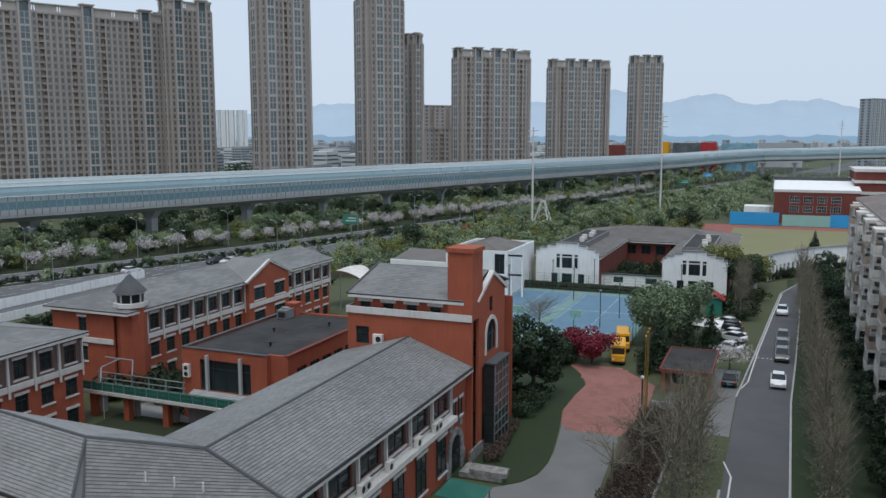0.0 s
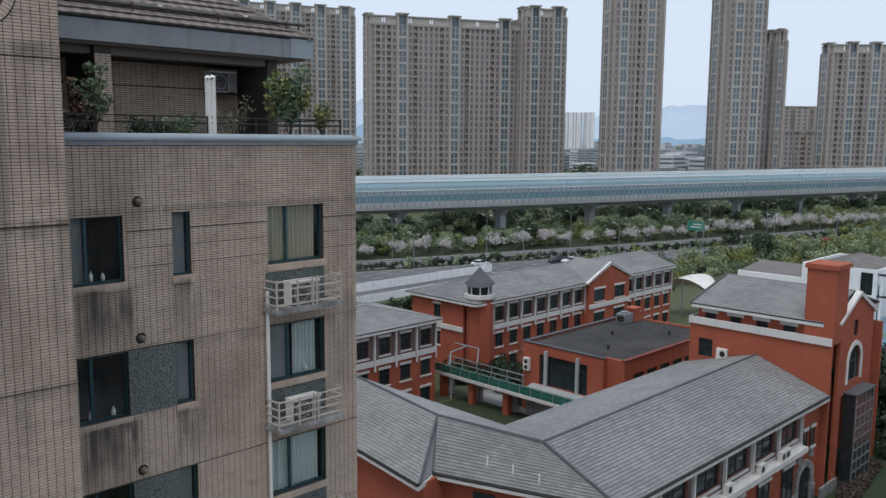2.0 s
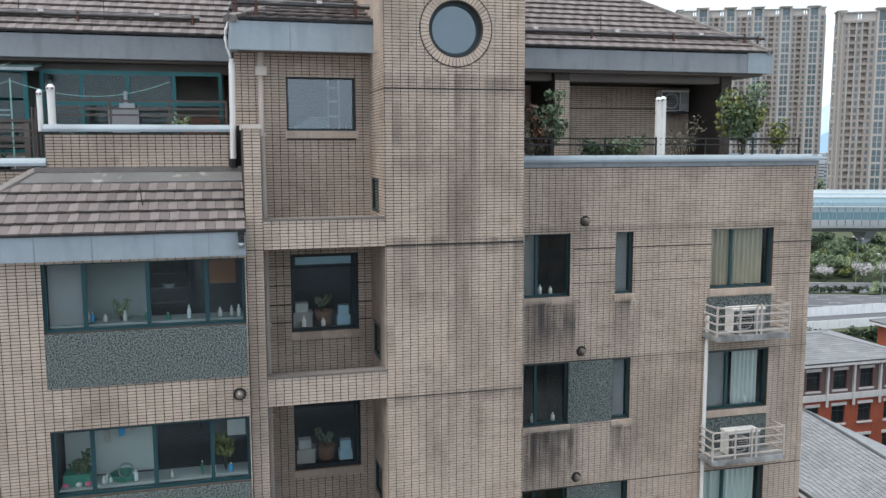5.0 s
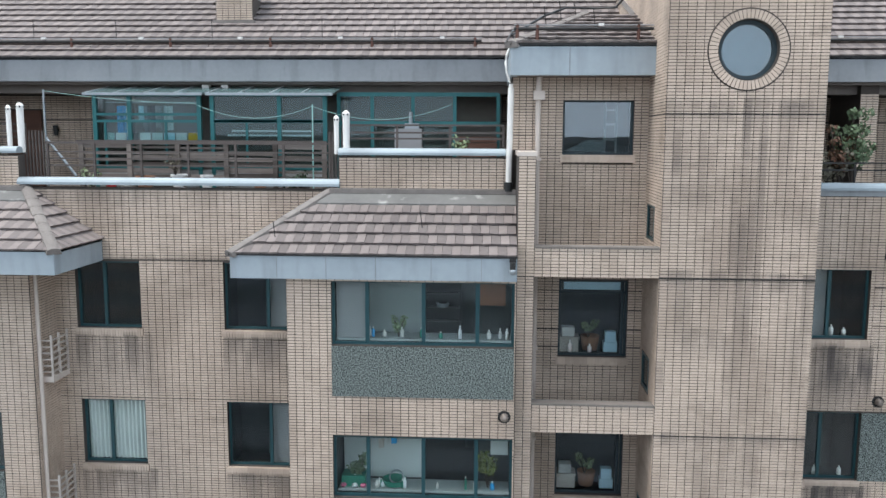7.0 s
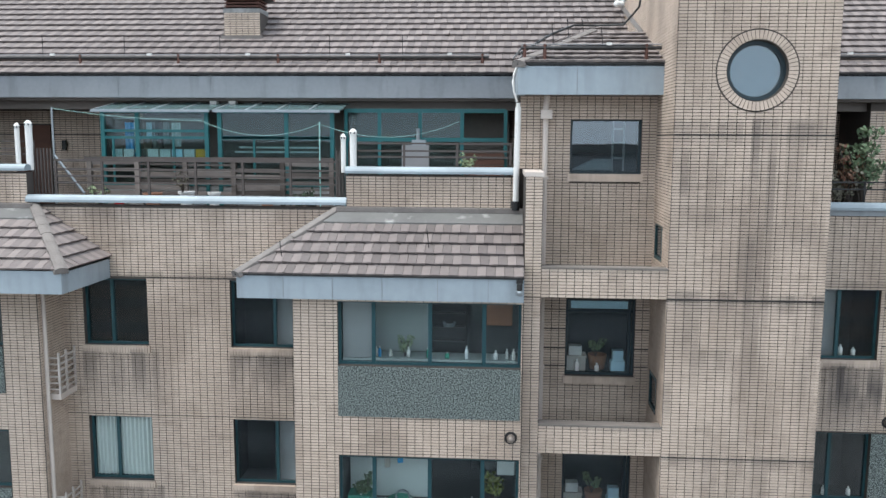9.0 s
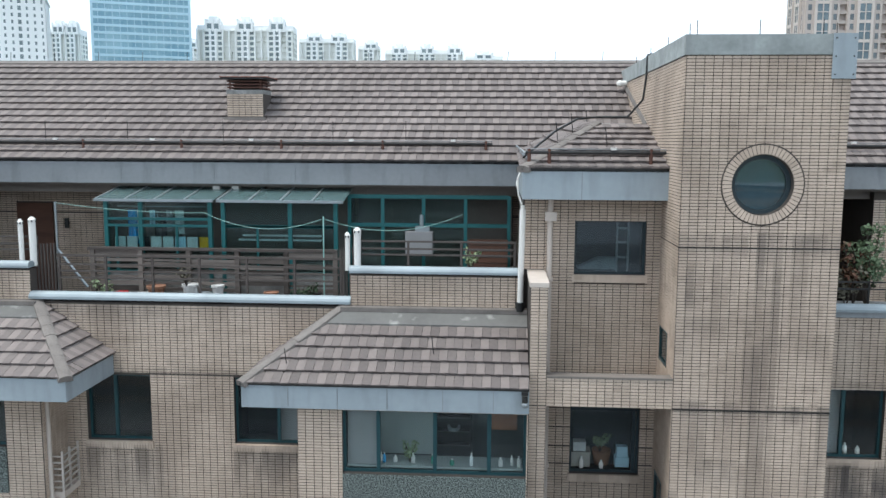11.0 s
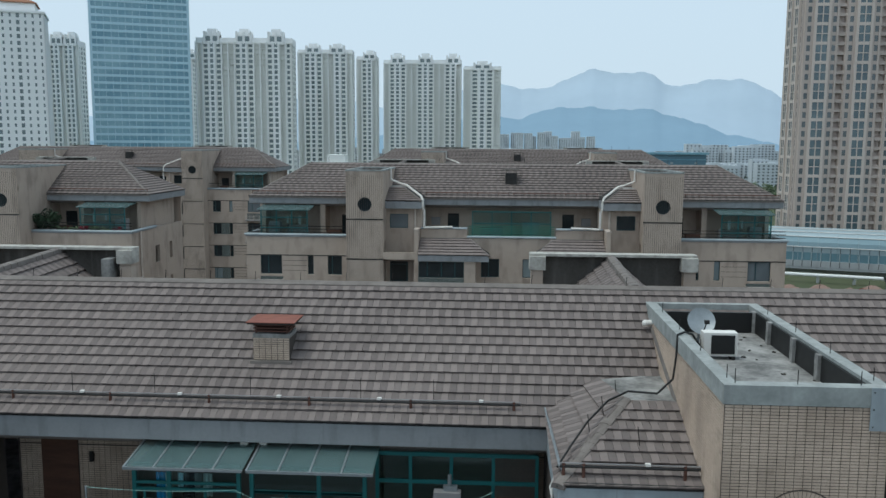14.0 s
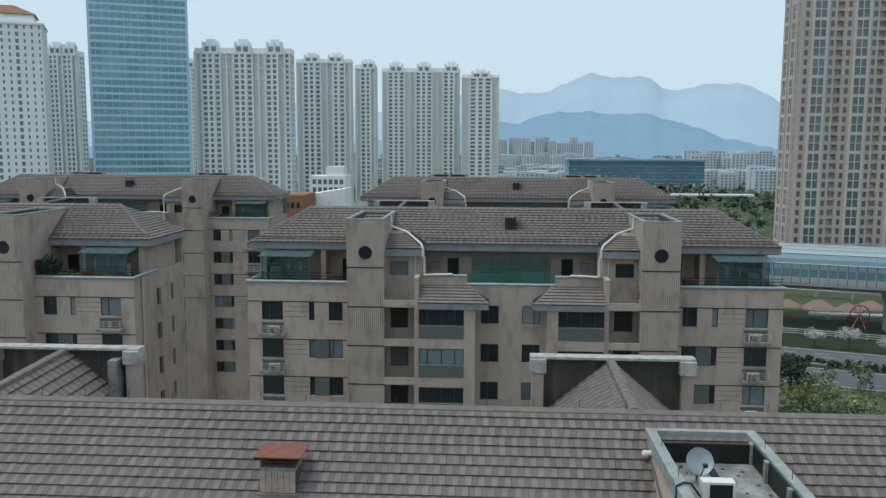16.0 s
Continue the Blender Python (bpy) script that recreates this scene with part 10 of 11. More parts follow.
# outdoor units on the ledges
def ac_unit(label, group=""):
    t = thing("air_conditioner", (0, 0, 0), label, "air conditioner", group)
    part("body", MB().box(-0.42, -0.16, 0.03, 0.42, 0.16, 0.58).box(-0.43, -0.17, 0.555, 0.43, 0.17, 0.6), M_WHITE, t)
    g = part("fan_grille", ring_mesh(-0.12, -0.172, 0.3, 0.22, 0.19, 0.012, 24), M_GALV, t)
    part("intake", MB().box(-0.405, -0.166, 0.05, 0.14, -0.161, 0.54), M_COIL, t, "dark coil grille")
    part("fan_well", disc_mesh(-0.12, -0.168, 0.3, 0.19, 24), M_STEEL, t)
    part("end_panel", MB().box(0.16, -0.168, 0.04, 0.415, -0.161, 0.55), M_CURTG, t, "grey service panel")
    bars = MB()
    for k in range(7):
        bars.box(-0.31, -0.175, 0.13 + k * 0.055, 0.07, -0.17, 0.137 + k * 0.055)
    part("grille_bars", bars, M_WHITE, g)
    part("label_plate", MB().box(0.2, -0.174, 0.1, 0.38, -0.17, 0.22), M_GALV, t)
    for x in (-0.3, 0.3):
        part("foot", MB().box(x - 0.03, -0.17, 0, x + 0.03, 0.17, 0.03), M_STEEL, t)
    return t


un = ac_unit("dusty white outdoor unit on a concrete ledge", "ledge units")
first = True
for i in range(4):
    t_ = LV[i]
    m = pose(wx(18.2), 17.25, t_ - 2.438)
    if first:
        un.matrix_basis = m
        first = False
    else:
        copy_thing(un, m)
copy_thing(un, pose(12.05, 21.77, 31.35))["label"] = "white outdoor unit under the eaves of the terrace"
fit("unit_bracket", MB().box(11.6, 21.55, 31.31, 12.5, 21.985, 31.35), M_STEEL)
for s, k in ((1, 0), (1, 1), (-1, 0), (-1, 1), (1, 2)):
    copy_thing(un, pose(0 + s * 18.1, 46.5 + 17.25, 2.1 + TOP - STOREY * k - 2.438))["label"] = "white outdoor unit on a far ledge"

# ---- curtains, blinds and things behind the panes ----


def curtain(x0, x1, z0, z1, y, m, label, folds=9):
    mb = MB()
    n = folds * 6
    for i in range(n):
        a, b = i / n, (i + 1) / n
        q = []
        for t in (a, b):
            q.append((x0 + (x1 - x0) * t, y + 0.035 * math.sin(t * folds * 6.283) + 0.012 * math.sin(t * folds * 2.1)))
        mb.poly((*q[0], z0), (*q[1], z0), (*q[1], z1), (*q[0], z1))
    solo("curtain", mb, m, label, "curtain", smooth=True)


curtain(wx(17.5), wx(18.95), 27.12, 28.45, 17.78, M_CURTB, "beige curtain drawn across the window", 12)
curtain(wx(18.25), wx(18.95), 24.15, 25.5, 17.78, M_CURT, "pale curtain half drawn at the window", 6)
curtain(wx(17.5), wx(19.0), 21.2, 22.55, 17.78, M_CURT, "pale patterned curtain behind the pane", 10)
curtain(-8.9, -7.65, 24.16, 25.55, 17.62, M_CURT, "white curtain drawn across the window", 14)
for x0, x1, z0, z1, y in ((wx(15.03), wx(15.39), 27.1, 28.46, 17.775), (wx(15.03), wx(15.39), 24.15, 25.5, 17.775), (wx(15.03), wx(15.39), 21.2, 22.55, 17.775), (wx(12.85), wx(13.12), 27.1, 28.46, 17.775), (wx(17.48), wx(18.05), 24.15, 25.5, 17.775), (-4.95, -4.5, 24.15, 25.5, 17.62), (-4.95, -4.5, 27.1, 28.44, 17.62)):
    solo("blind", MB().box(x0, y, z0, x1, y + 0.01, z1), M_CURTG, "grey insect screen behind the pane", "blind")
for k, t_ in enumerate(LV[:3]):
    x0 = wx(3.45)
    solo("partition", MB().box(x0 + 0.05, 16.55, t_ - 1.2, x0 + 1.62, 16.6, t_ - 0.1), M_CURT if k == 1 else M_PLASTER, "pale painted wall inside the kitchen", "wall")
    solo("cupboard", MB().box(x0 + 2.45, 16.5, t_ - 0.55, x0 + 3.3, 16.75, t_ - 0.1), M_ROOMD if k == 0 else M_ROOM, "wall cupboard in the kitchen", "cupboard")
    solo("worktop", MB().box(x0 + 0.05, 15.86, t_ - 1.21, x0 + 3.3, 16.4, t_ - 1.17), M_PLASTER, "grey kitchen worktop behind the window", "worktop")
    # black sheet put in for the darkness behind these panes
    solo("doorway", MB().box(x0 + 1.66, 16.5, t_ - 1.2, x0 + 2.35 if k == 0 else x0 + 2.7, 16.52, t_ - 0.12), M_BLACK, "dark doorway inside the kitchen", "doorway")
    if k == 0:
        solo("blind", MB().box(x0 + 0.06, 15.86, t_ - 1.16, x0 + 0.64, 15.87, t_ - 0.1), M_CURTG, "grey insect screen in the kitchen window", "blind")
    else:
        solo("basin", MB().turn([(0, 0), (0.16, 0.0), (0.22, 0.13), (0.24, 0.13), (0.2, 0.02)], (x0 + 0.6 + 0.5 * k, 16.1, t_ - 1.168), 14), (M_WHITE, M_GREENS, M_CARR)[k], "plastic basin on the kitchen worktop", "basin")
    for i, (dx, m_) in enumerate(((0.75, M_CREAM), (1.0, M_BLUE), (1.2, M_CURTB))):
        if k == 1:
            solo("towel", MB().slab([(x0 + dx, 16.3, t_ - 0.1), (x0 + dx + 0.14, 16.3, t_ - 0.1), (x0 + dx + 0.13, 16.28, t_ - 0.5 + 0.1 * i), (x0 + dx + 0.02, 16.31, t_ - 0.53 + 0.1 * i)], (0, 0.015, 0)), m_, "towel hanging inside the kitchen window", "towel")
    if k == 1:
        solo("cupboard", MB().box(x0 + 2.95, 16.2, t_ - 0.55, x0 + 3.28, 16.5, t_ - 0.1), M_CURT, "white wall cupboard in the kitchen", "cupboard")
        solo("crate", MB().box(x0 + 0.1, 15.95, t_ - 1.168, x0 + 0.55, 16.3, t_ - 0.95), M_GREENS, "green plastic crate on the worktop", "crate")
        for i_, (dx_, m__) in enumerate(((0.08, M_PINK), (0.3, M_CURT), (0.46, M_PINK))):
            solo("cloth", MB().sphere((x0 + dx_ + 0.06, 15.92, t_ - 1.12), 0.06, 10, 0.7), m__, "crumpled cloth on the kitchen sill", "cloth", smooth=True)
        solo("table_fan", ring_mesh(x0 + 1.15, 16.0, t_ - 0.98, 0.14, 0.12, 0.06, 24), M_GALV, "small wire table fan on the worktop", "fan")
    if k == 0:
        for i_ in range(3):
            solo("shelf", MB().box(x0 + 1.7, 16.36, t_ - 0.95 + 0.27 * i_, x0 + 2.3, 16.5, t_ - 0.93 + 0.27 * i_), M_COIL, "narrow dark kitchen shelf", "shelf")
        solo("pan", MB().turn([(0, 0), (0.1, 0), (0.13, 0.08), (0.12, 0.08), (0.09, 0.01)], (x0 + 2.0, 16.42, t_ - 0.66), 14), M_GALV, "steel pan on the kitchen shelf", "pan")
        solo("door_panel", MB().box(x0 + 2.72, 16.4, t_ - 0.62, x0 + 3.2, 16.44, t_ - 0.14), M_TERRA, "orange cupboard door in the kitchen", "cupboard")


def bottle(x, y, z, h, r, m, cap=None):
    t = thing("bottle", (x, y, z), "small plastic bottle on the window sill", "bottle", "sill bottles")
    part("body", MB().turn([(0.0, 0), (r, 0.005), (r, h * 0.65), (r * 0.4, h * 0.8), (r * 0.4, h * 0.86)], (x, y, z), 10), m, t, smooth=True)
    part("cap", MB().rod((x, y, z + h * 0.85), (x, y, z + h), r * 0.42, 8), cap or M_WHITE, t)


rb_ = random.Random(8)
for k, t_ in enumerate(LV[:3]):
    for i in range(12):
        x = wx(3.6) + rb_.uniform(0.1, 3.1)
        bottle(x, 15.93 + rb_.uniform(0, 0.1), t_ - 1.168, rb_.uniform(0.12, 0.27), rb_.uniform(0.025, 0.045), rb_.choice((M_WHITE, M_BAND, M_BLUE, M_GREENS, M_CARW)))
for (x, z, y) in ((wx(13.25), 27.12, 17.73), (wx(13.5), 27.12, 17.73), (wx(13.1), 24.17, 17.73), (wx(13.6), 24.17, 17.73), (wx(18.6), 24.18, 17.73), (wx(8.0), 26.7, 17.6), (wx(8.4), 26.7, 17.6)):
    bottle(x, y, z, rb_.uniform(0.15, 0.25), 0.045, M_WHITE)
# heap of papers and shutter behind the stair window
hp = MB()
for k in range(9):
    a = k * 0.05
    hp.box(1.15 + a, 17.75, 30.78 + k * 0.025, 1.15 + a + 0.75 - k * 0.05, 18.1, 30.8 + k * 0.025)
solo("paper_stack", hp, M_BAND, "heap of pale papers inside the stair window", "paper")
solo("ladder", MB().box(1.9, 17.8, 30.7, 1.94, 17.84, 31.75).box(2.12, 17.8, 30.7, 2.16, 17.84, 31.75).box(1.94, 17.8, 31.0, 2.12, 17.83, 31.04).box(1.94, 17.8, 31.3, 2.12, 17.83, 31.34).box(1.94, 17.8, 31.58, 2.12, 17.83, 31.62), M_BAND, "white frame leaning inside the stair window", "frame")


# ---- terrace ----
def pot(x, y, z, r, h, m, label):
    t = thing("flower_pot", (x, y, z), label, "flower pot")
    part("body", MB().turn([(0, 0.0), (r * 0.72, 0.0), (r * 0.95, h), (r * 1.08, h), (r * 1.08, h * 0.86), (r * 0.96, h * 0.85)], (x, y, z), 14).turn([(r * 0.85, h * 0.92), (0, h * 0.93)], (x, y, z), 14), m, t)
    return t


TZ = 29.9
solo("planter_bed", MB().box(-9.7, 17.68, 29.4, -3.6, 18.6, TZ), M_SOIL, "raised earth bed along the terrace edge", "planter")
for x, r, h, m_, lab in ((-8.5, 0.13, 0.16, M_CARR, "red plastic flower pot on the terrace"), (-8.1, 0.2, 0.12, M_BAND, "white plastic basin on the terrace"), (-7.75, 0.19, 0.3, M_TERRA, "terracotta flower pot on the terrace"), (-7.0, 0.17, 0.34, M_BAND, "white plastic flower pot on the terrace"), (-6.7, 0.15, 0.16, M_GALV, "grey metal bowl on the terrace edge"), (-6.4, 0.13, 0.33, M_BAND, "tall white flower pot on the terrace"), (-5.25, 0.15, 0.2, M_TERRA, "small terracotta pot on the terrace"), (-4.3, 0.14, 0.2, M_STEEL, "dark plastic flower pot on the terrace")):
    pot(x, 18.32, TZ, r, h, m_, lab)
rf = thing("terrace_railing", (-6.6, 17.8, 30.2), "brown metal railing along the terrace edge", "railing")
for k, z in enumerate((30.42, 30.56, 30.70, 30.88)):
    part("rail", MB().box(-9.62, 17.76, z, -3.6, 17.8, z + (0.035 if k < 3 else 0.05)), M_RAIL, rf)
for k in range(7):
    x = -9.6 + k * 0.995
    part("rail_post", MB().box(x, 17.755, 30.1, x + 0.045, 17.805, 30.93), M_RAIL, rf)
for x0, x1 in ((-3.35, -0.08), (-13.3, -10.0)):
    r2 = thing("terrace_railing", ((x0 + x1) / 2, 17.75, 30.8), "brown metal railing on the raised coping", "railing")
    for z in (31.0, 31.12, 31.27):
        part("rail", MB().box(x0, 17.73, z, x1, 17.77, z + 0.035), M_RAIL, r2)
    for k in range(4):
        x = x0 + k * (x1 - x0 - 0.05) / 3
        part("rail_post", MB().box(x, 17.725, 30.66, x + 0.045, 17.775, 31.3), M_RAIL, r2)
for x in (-9.85, -3.45):
    r3 = thing("terrace_railing", (x, 17.9, 30.2), "dark side railing of the terrace", "railing")
    for k in range(7):
        part("bar", MB().box(x + (k - 3) * 0.06, 17.62 + 0.02 * k, 30.05, x + (k - 3) * 0.06 + 0.025, 17.65 + 0.02 * k, 31.15), M_RAIL, r3)
wf = thing("wooden_screen", (-6.6, 18.8, 29.4), "weathered wooden slat screen on the terrace", "screen")
rs_ = random.Random(12)
for k in range(9):
    for i in range(5):
        x0 = -9.35 + i * 1.09
        z, hs_, dp = 29.75 + k * 0.128 + rs_.uniform(-0.02, 0.02), rs_.choice((0.045, 0.07, 0.09, 0.11)), 0.02 * rs_.random()
        tilt = rs_.uniform(-0.015, 0.015)
        if rs_.random() < 0.14:
            continue
        part("slat", MB().slab([(x0, 18.77 + dp, z), (x0 + 1.07, 18.77 + dp, z + tilt), (x0 + 1.07, 18.77 + dp, z + tilt + hs_), (x0, 18.77 + dp, z + hs_)], (0, 0.03, 0)), M_WOOD, wf)
for k in range(6):
    x = -9.35 + k * 1.08
    part("screen_post", MB().box(x - 0.05, 18.74, 29.4, x + 0.05, 18.84, 30.95), M_WOOD, wf)
part("top_rail", MB().box(-9.45, 18.73, 30.9, -3.9, 18.85, 30.96), M_RAIL, wf)
# conservatory with a glass canopy
cv = thing("conservatory", (-6.6, 19.6, 29.4), "green aluminium terrace conservatory with a glass canopy", "conservatory")
for x in (-9.3, -8.5, -6.9, -6.6, -5.08, -4.05):
    part("post", MB().box(x - 0.045, 19.36, 29.4, x + 0.045, 19.44, 31.96), M_TEALG, cv)
for x0, x1 in ((-9.26, -6.86), (-6.56, -4.1)):
    for z in (31.35, 31.5 if x0 < -8 else 31.36, 31.93, 30.3):
        part("transom", MB().box(x0, 19.37, z, x1, 19.43, z + 0.06), M_TEALG, cv)
for x0, x1 in ((-7.7, -7.6), (-5.85, -5.8), (-9.1, -9.05)):
    part("mullion", MB().box(x0, 19.38, 30.36, x0 + 0.05, 19.42, 31.4), M_TEALG, cv)
for x0, x1 in ((-9.26, -8.55), (-8.45, -6.95), (-6.55, -5.13), (-5.03, -4.1)):
    p_ = part("pane", MB().box(x0, 19.395, 30.36, x1, 19.402, 31.93), M_GLASST, cv)
    p_.visible_shadow = False
for x0, x1 in ((-9.42, -6.72), (-6.64, -3.82)):
    n = 4
    for i in range(n):
        a, b = x0 + (x1 - x0) * i / n, x0 + (x1 - x0) * (i + 1) / n
        p_ = part("canopy_pane", MB().slab([(a + 0.01, 19.1, 31.98), (b - 0.01, 19.1, 31.98), (b - 0.01, 20.4, 32.2), (a + 0.01, 20.4, 32.2)], (0, 0, -0.012)), M_GLASSC, cv)
        part("canopy_bar", MB().slab([(a - 0.02, 19.1, 31.995), (a + 0.02, 19.1, 31.995), (a + 0.02, 20.4, 32.215), (a - 0.02, 20.4, 32.215)], (0, 0, -0.05)), M_GALV, cv)
    part("canopy_edge", MB().box(x0, 19.06, 31.94, x1, 19.1, 32.0), M_GALV, cv)
part("base_panel", MB().box(-9.26, 19.38, 29.4, -4.1, 19.42, 30.3), M_CONC, cv, "stained grey base wall")
# added dark wall stands for the shade inside the conservatory
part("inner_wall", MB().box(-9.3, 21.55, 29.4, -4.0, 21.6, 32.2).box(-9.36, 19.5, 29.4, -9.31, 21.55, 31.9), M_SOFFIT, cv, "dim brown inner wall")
ev = thing("glazed_screen", (-2.2, 20.3, 29.4), "green aluminium glazed terrace front", "glazed screen")
for x in (-3.9, -3.12, -2.17, -1.2, -0.2):
    part("post", MB().box(x - 0.04, 20.27, 29.4, x + 0.04, 20.33, 32.05), M_TEALG, ev)
for z in (31.32, 31.98, 30.2):
    part("transom", MB().box(-3.9, 20.275, z, -0.2, 20.325, z + 0.09), M_TEALG, ev)
for a, b in ((-3.86, -3.16), (-3.08, -2.21), (-2.13, -1.24)):
    p_ = part("pane", MB().box(a, 20.295, 30.29, b, 20.302, 31.98), M_GLASST, ev)
    p_.visible_shadow = False
for k in range(7):
    part("slat", MB().box(-1.12, 20.2, 30.1 + k * 0.14, -0.22, 20.24, 30.22 + k * 0.14), M_WOODR, ev, "brown timber slat")
# the same stand-in for shade behind the glazed front
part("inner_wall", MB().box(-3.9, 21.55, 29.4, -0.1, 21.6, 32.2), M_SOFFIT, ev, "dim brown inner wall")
hc = thing("heater_box", (-2.25, 20.1, 30.5), "grey water heater cabinet with a flue", "cabinet")
part("body", MB().box(-2.56, 19.95, 30.72, -1.94, 20.2, 31.24), M_CURTG, hc)
part("flue", MB().rod((-2.2, 20.1, 31.16), (-2.2, 20.1, 31.62), 0.045, 8).box(-2.34, 20.05, 31.22, -2.02, 20.18, 31.36), M_GALV, hc)
# laundry and bars
lb = thing("drying_rail", (-8, 19.7, 31), "drying rail with laundry inside the conservatory", "drying rail")
part("bar", MB().rod((-9.1, 19.53, 31.8), (-7.0, 19.53, 31.8), 0.012, 6), M_GALV, lb)
for i, (x, w_, h_, m_) in enumerate(((-8.85, 0.22, 0.8, M_BLUE), (-8.65, 0.14, 0.7, M_CURT), (-8.25, 0.3, 0.6, M_CARB), (-8.35, 0.2, 0.35, M_STRIP), (-7.95, 0.16, 0.5, M_CURTG), (-7.75, 0.2, 0.55, M_CURT))):
    mb = MB()
    for k in range(6):
        a, b = k / 6, (k + 1) / 6
        q = [(x + w_ * t, 19.52 + 0.03 * math.sin(t * 14 + i)) for t in (a, b)]
        mb.poly((*q[0], 31.72 - h_), (*q[1], 31.72 - h_ + 0.02), (*q[1], 31.72), (*q[0], 31.72))
    solo("garment", mb, m_, "washed garment hanging to dry", "garment", "laundry", smooth=True)
for i in range(8):
    x = -9.15 + i * 0.28
    solo("towel", MB().box(x, 19.46, 30.86, x + 0.24, 19.48, 31.12), (M_CURT, M_BAND, M_CARB, M_BAND, M_CURT, M_STRIP, M_BAND, M_YELLOW)[i], "folded towel over the sill rail", "towel", "laundry")
for z in (31.05, 31.15):
    solo("shoe_rack", MB().box(-6.3 + (z - 31.05), 19.5, z, -4.4, 19.55, z + 0.04), M_BAND, "white rack bar behind the glass", "rack")
solo("clothes_pole", MB().rod((-9.72, 18.0, 29.9), (-9.72, 18.0, 32.0), 0.022, 8).rod((-9.72, 18.0, 31.0), (-9.1, 18.0, 30.2), 0.03, 8), M_GALV, "leaning grey clothes pole", "pole")
ln = []
for a, b, sag in (((-9.72, 18.0, 31.98), (-6.75, 18.6, 31.75), 0.06), ((-6.75, 18.6, 31.75), (-4.1, 18.3, 31.68), 0.28), ((-4.1, 18.3, 31.68), (-1.2, 18.9, 31.75), 0.3)):
    pts = []
    for i in range(13):
        u = i / 12
        p = Vector(a).lerp(Vector(b), u)
        pts.append((p.x, p.y, p.z - sag * 4 * u * (1 - u)))
    solo("clothes_line", MB().path(pts, 0.0045, 4), M_TURQ, "sagging pale clothes line", "clothes line")
solo("line_post", MB().rod((-4.1, 18.3, 29.9), (-4.1, 18.3, 31.72), 0.014, 6), M_TURQ, "thin post for the clothes line", "post")
for x, z, h in ((-3.47, 30.7, 0.66), (-3.27, 30.7, 0.76), (-10.28, 30.7, 0.85), (-10.03, 30.7, 0.9), (9.5, 30.2, 1.2), (9.62, 30.2, 1.22)):
    vp = thing("vent_pipe", (x, 17.6, z), "white plastic vent pipe with slotted cap", "vent pipe")
    r = 0.05 if x in (-3.47, -10.28) else 0.07
    y = 17.62 if x < 5 else 17.95
    part("pipe", MB().rod((x, y, z), (x, y, z + h), r, 12), M_WHITE, vp)
    part("cap", MB().turn([(r * 1.15, 0), (r * 1.15, 0.06), (r * 0.5, 0.11), (0, 0.12)], (x, y, z + h), 12), M_WHITE, vp)
    for k in range(6):
        a = k * 1.047
        part("slot", MB().box(x + r * 1.12 * math.cos(a) - 0.012, y + r * 1.12 * math.sin(a) - 0.012, z + h + 0.012, x + r * 1.12 * math.cos(a) + 0.012, y + r * 1.12 * math.sin(a) + 0.012, z + h + 0.05), M_BLACK, vp)
fit("dark_door", MB().box(-12.8, 21.75, 29.4, -11.85, 21.785, 31.68), M_WOODR, "dark red terrace door")
wl_ = thing("wall_lantern", (-11.45, 21.75, 31.2), "black wall lantern beside the terrace door", "wall lantern")
part("body", MB().rod((-11.45, 21.68, 31.05), (-11.45, 21.68, 31.3), 0.06, 8).box(-11.48, 21.68, 31.15, -11.42, 21.79, 31.2), M_BLACK, wl_)
# east terrace: railing, shrubs in troughs
er2 = thing("terrace_railing", (9.8, 17.9, 30.2), "thin dark railing on the east terrace", "railing")
for z in (30.42, 30.56):
    part("rail", MB().box(5.6, 17.9, z, 13.3, 17.925, z + 0.03), M_STEEL, er2)
    part("rail", MB().box(13.27, 17.925, z, 13.3, 21.5, z + 0.03), M_STEEL, er2)
for k in range(7):
    part("rail_post", MB().box(5.6 + k * 1.275, 17.895, 30.1, 5.635 + k * 1.275, 17.93, 30.6), M_STEEL, er2)
tro = solo("trough", MB().box(5.7, 18.0, 29.4, 13.2, 18.7, 30.05), M_CONC, "long concrete plant trough on the terrace", "trough")


def bush(seed, x, y, z, h, r, m, label, n=700, size=0.045, stems=5):
    rng = np.random.default_rng(seed)
    t = thing("shrub", (x, y, z), label, "shrub")
    blobs = []
    for i in range(stems):
        a = 6.28 * i / stems + rng.random()
        e = Vector((x + r * 0.7 * math.cos(a), y + r * 0.5 * math.sin(a), z + h * (0.55 + 0.45 * rng.random())))
        mid = Vector((x, y, z)).lerp(e, 0.5) + Vector((0, 0, h * 0.08))
        part("stem", MB().path([(x, y, z), mid, e], 0.012, 5), M_BARK, t)
        blobs += [(*e, r * 0.38), (*mid, r * 0.4), (*(mid.lerp(e, 0.5)), r * 0.42)]
    V, F = leaf_cloud(rng, n, blobs, size, 0.6)
    c = new("foliage", np_mesh("foliage", V, F, m))
    c.parent = t
    c.matrix_parent_inverse = Matrix.Translation((-x, -y, -z))
    return t


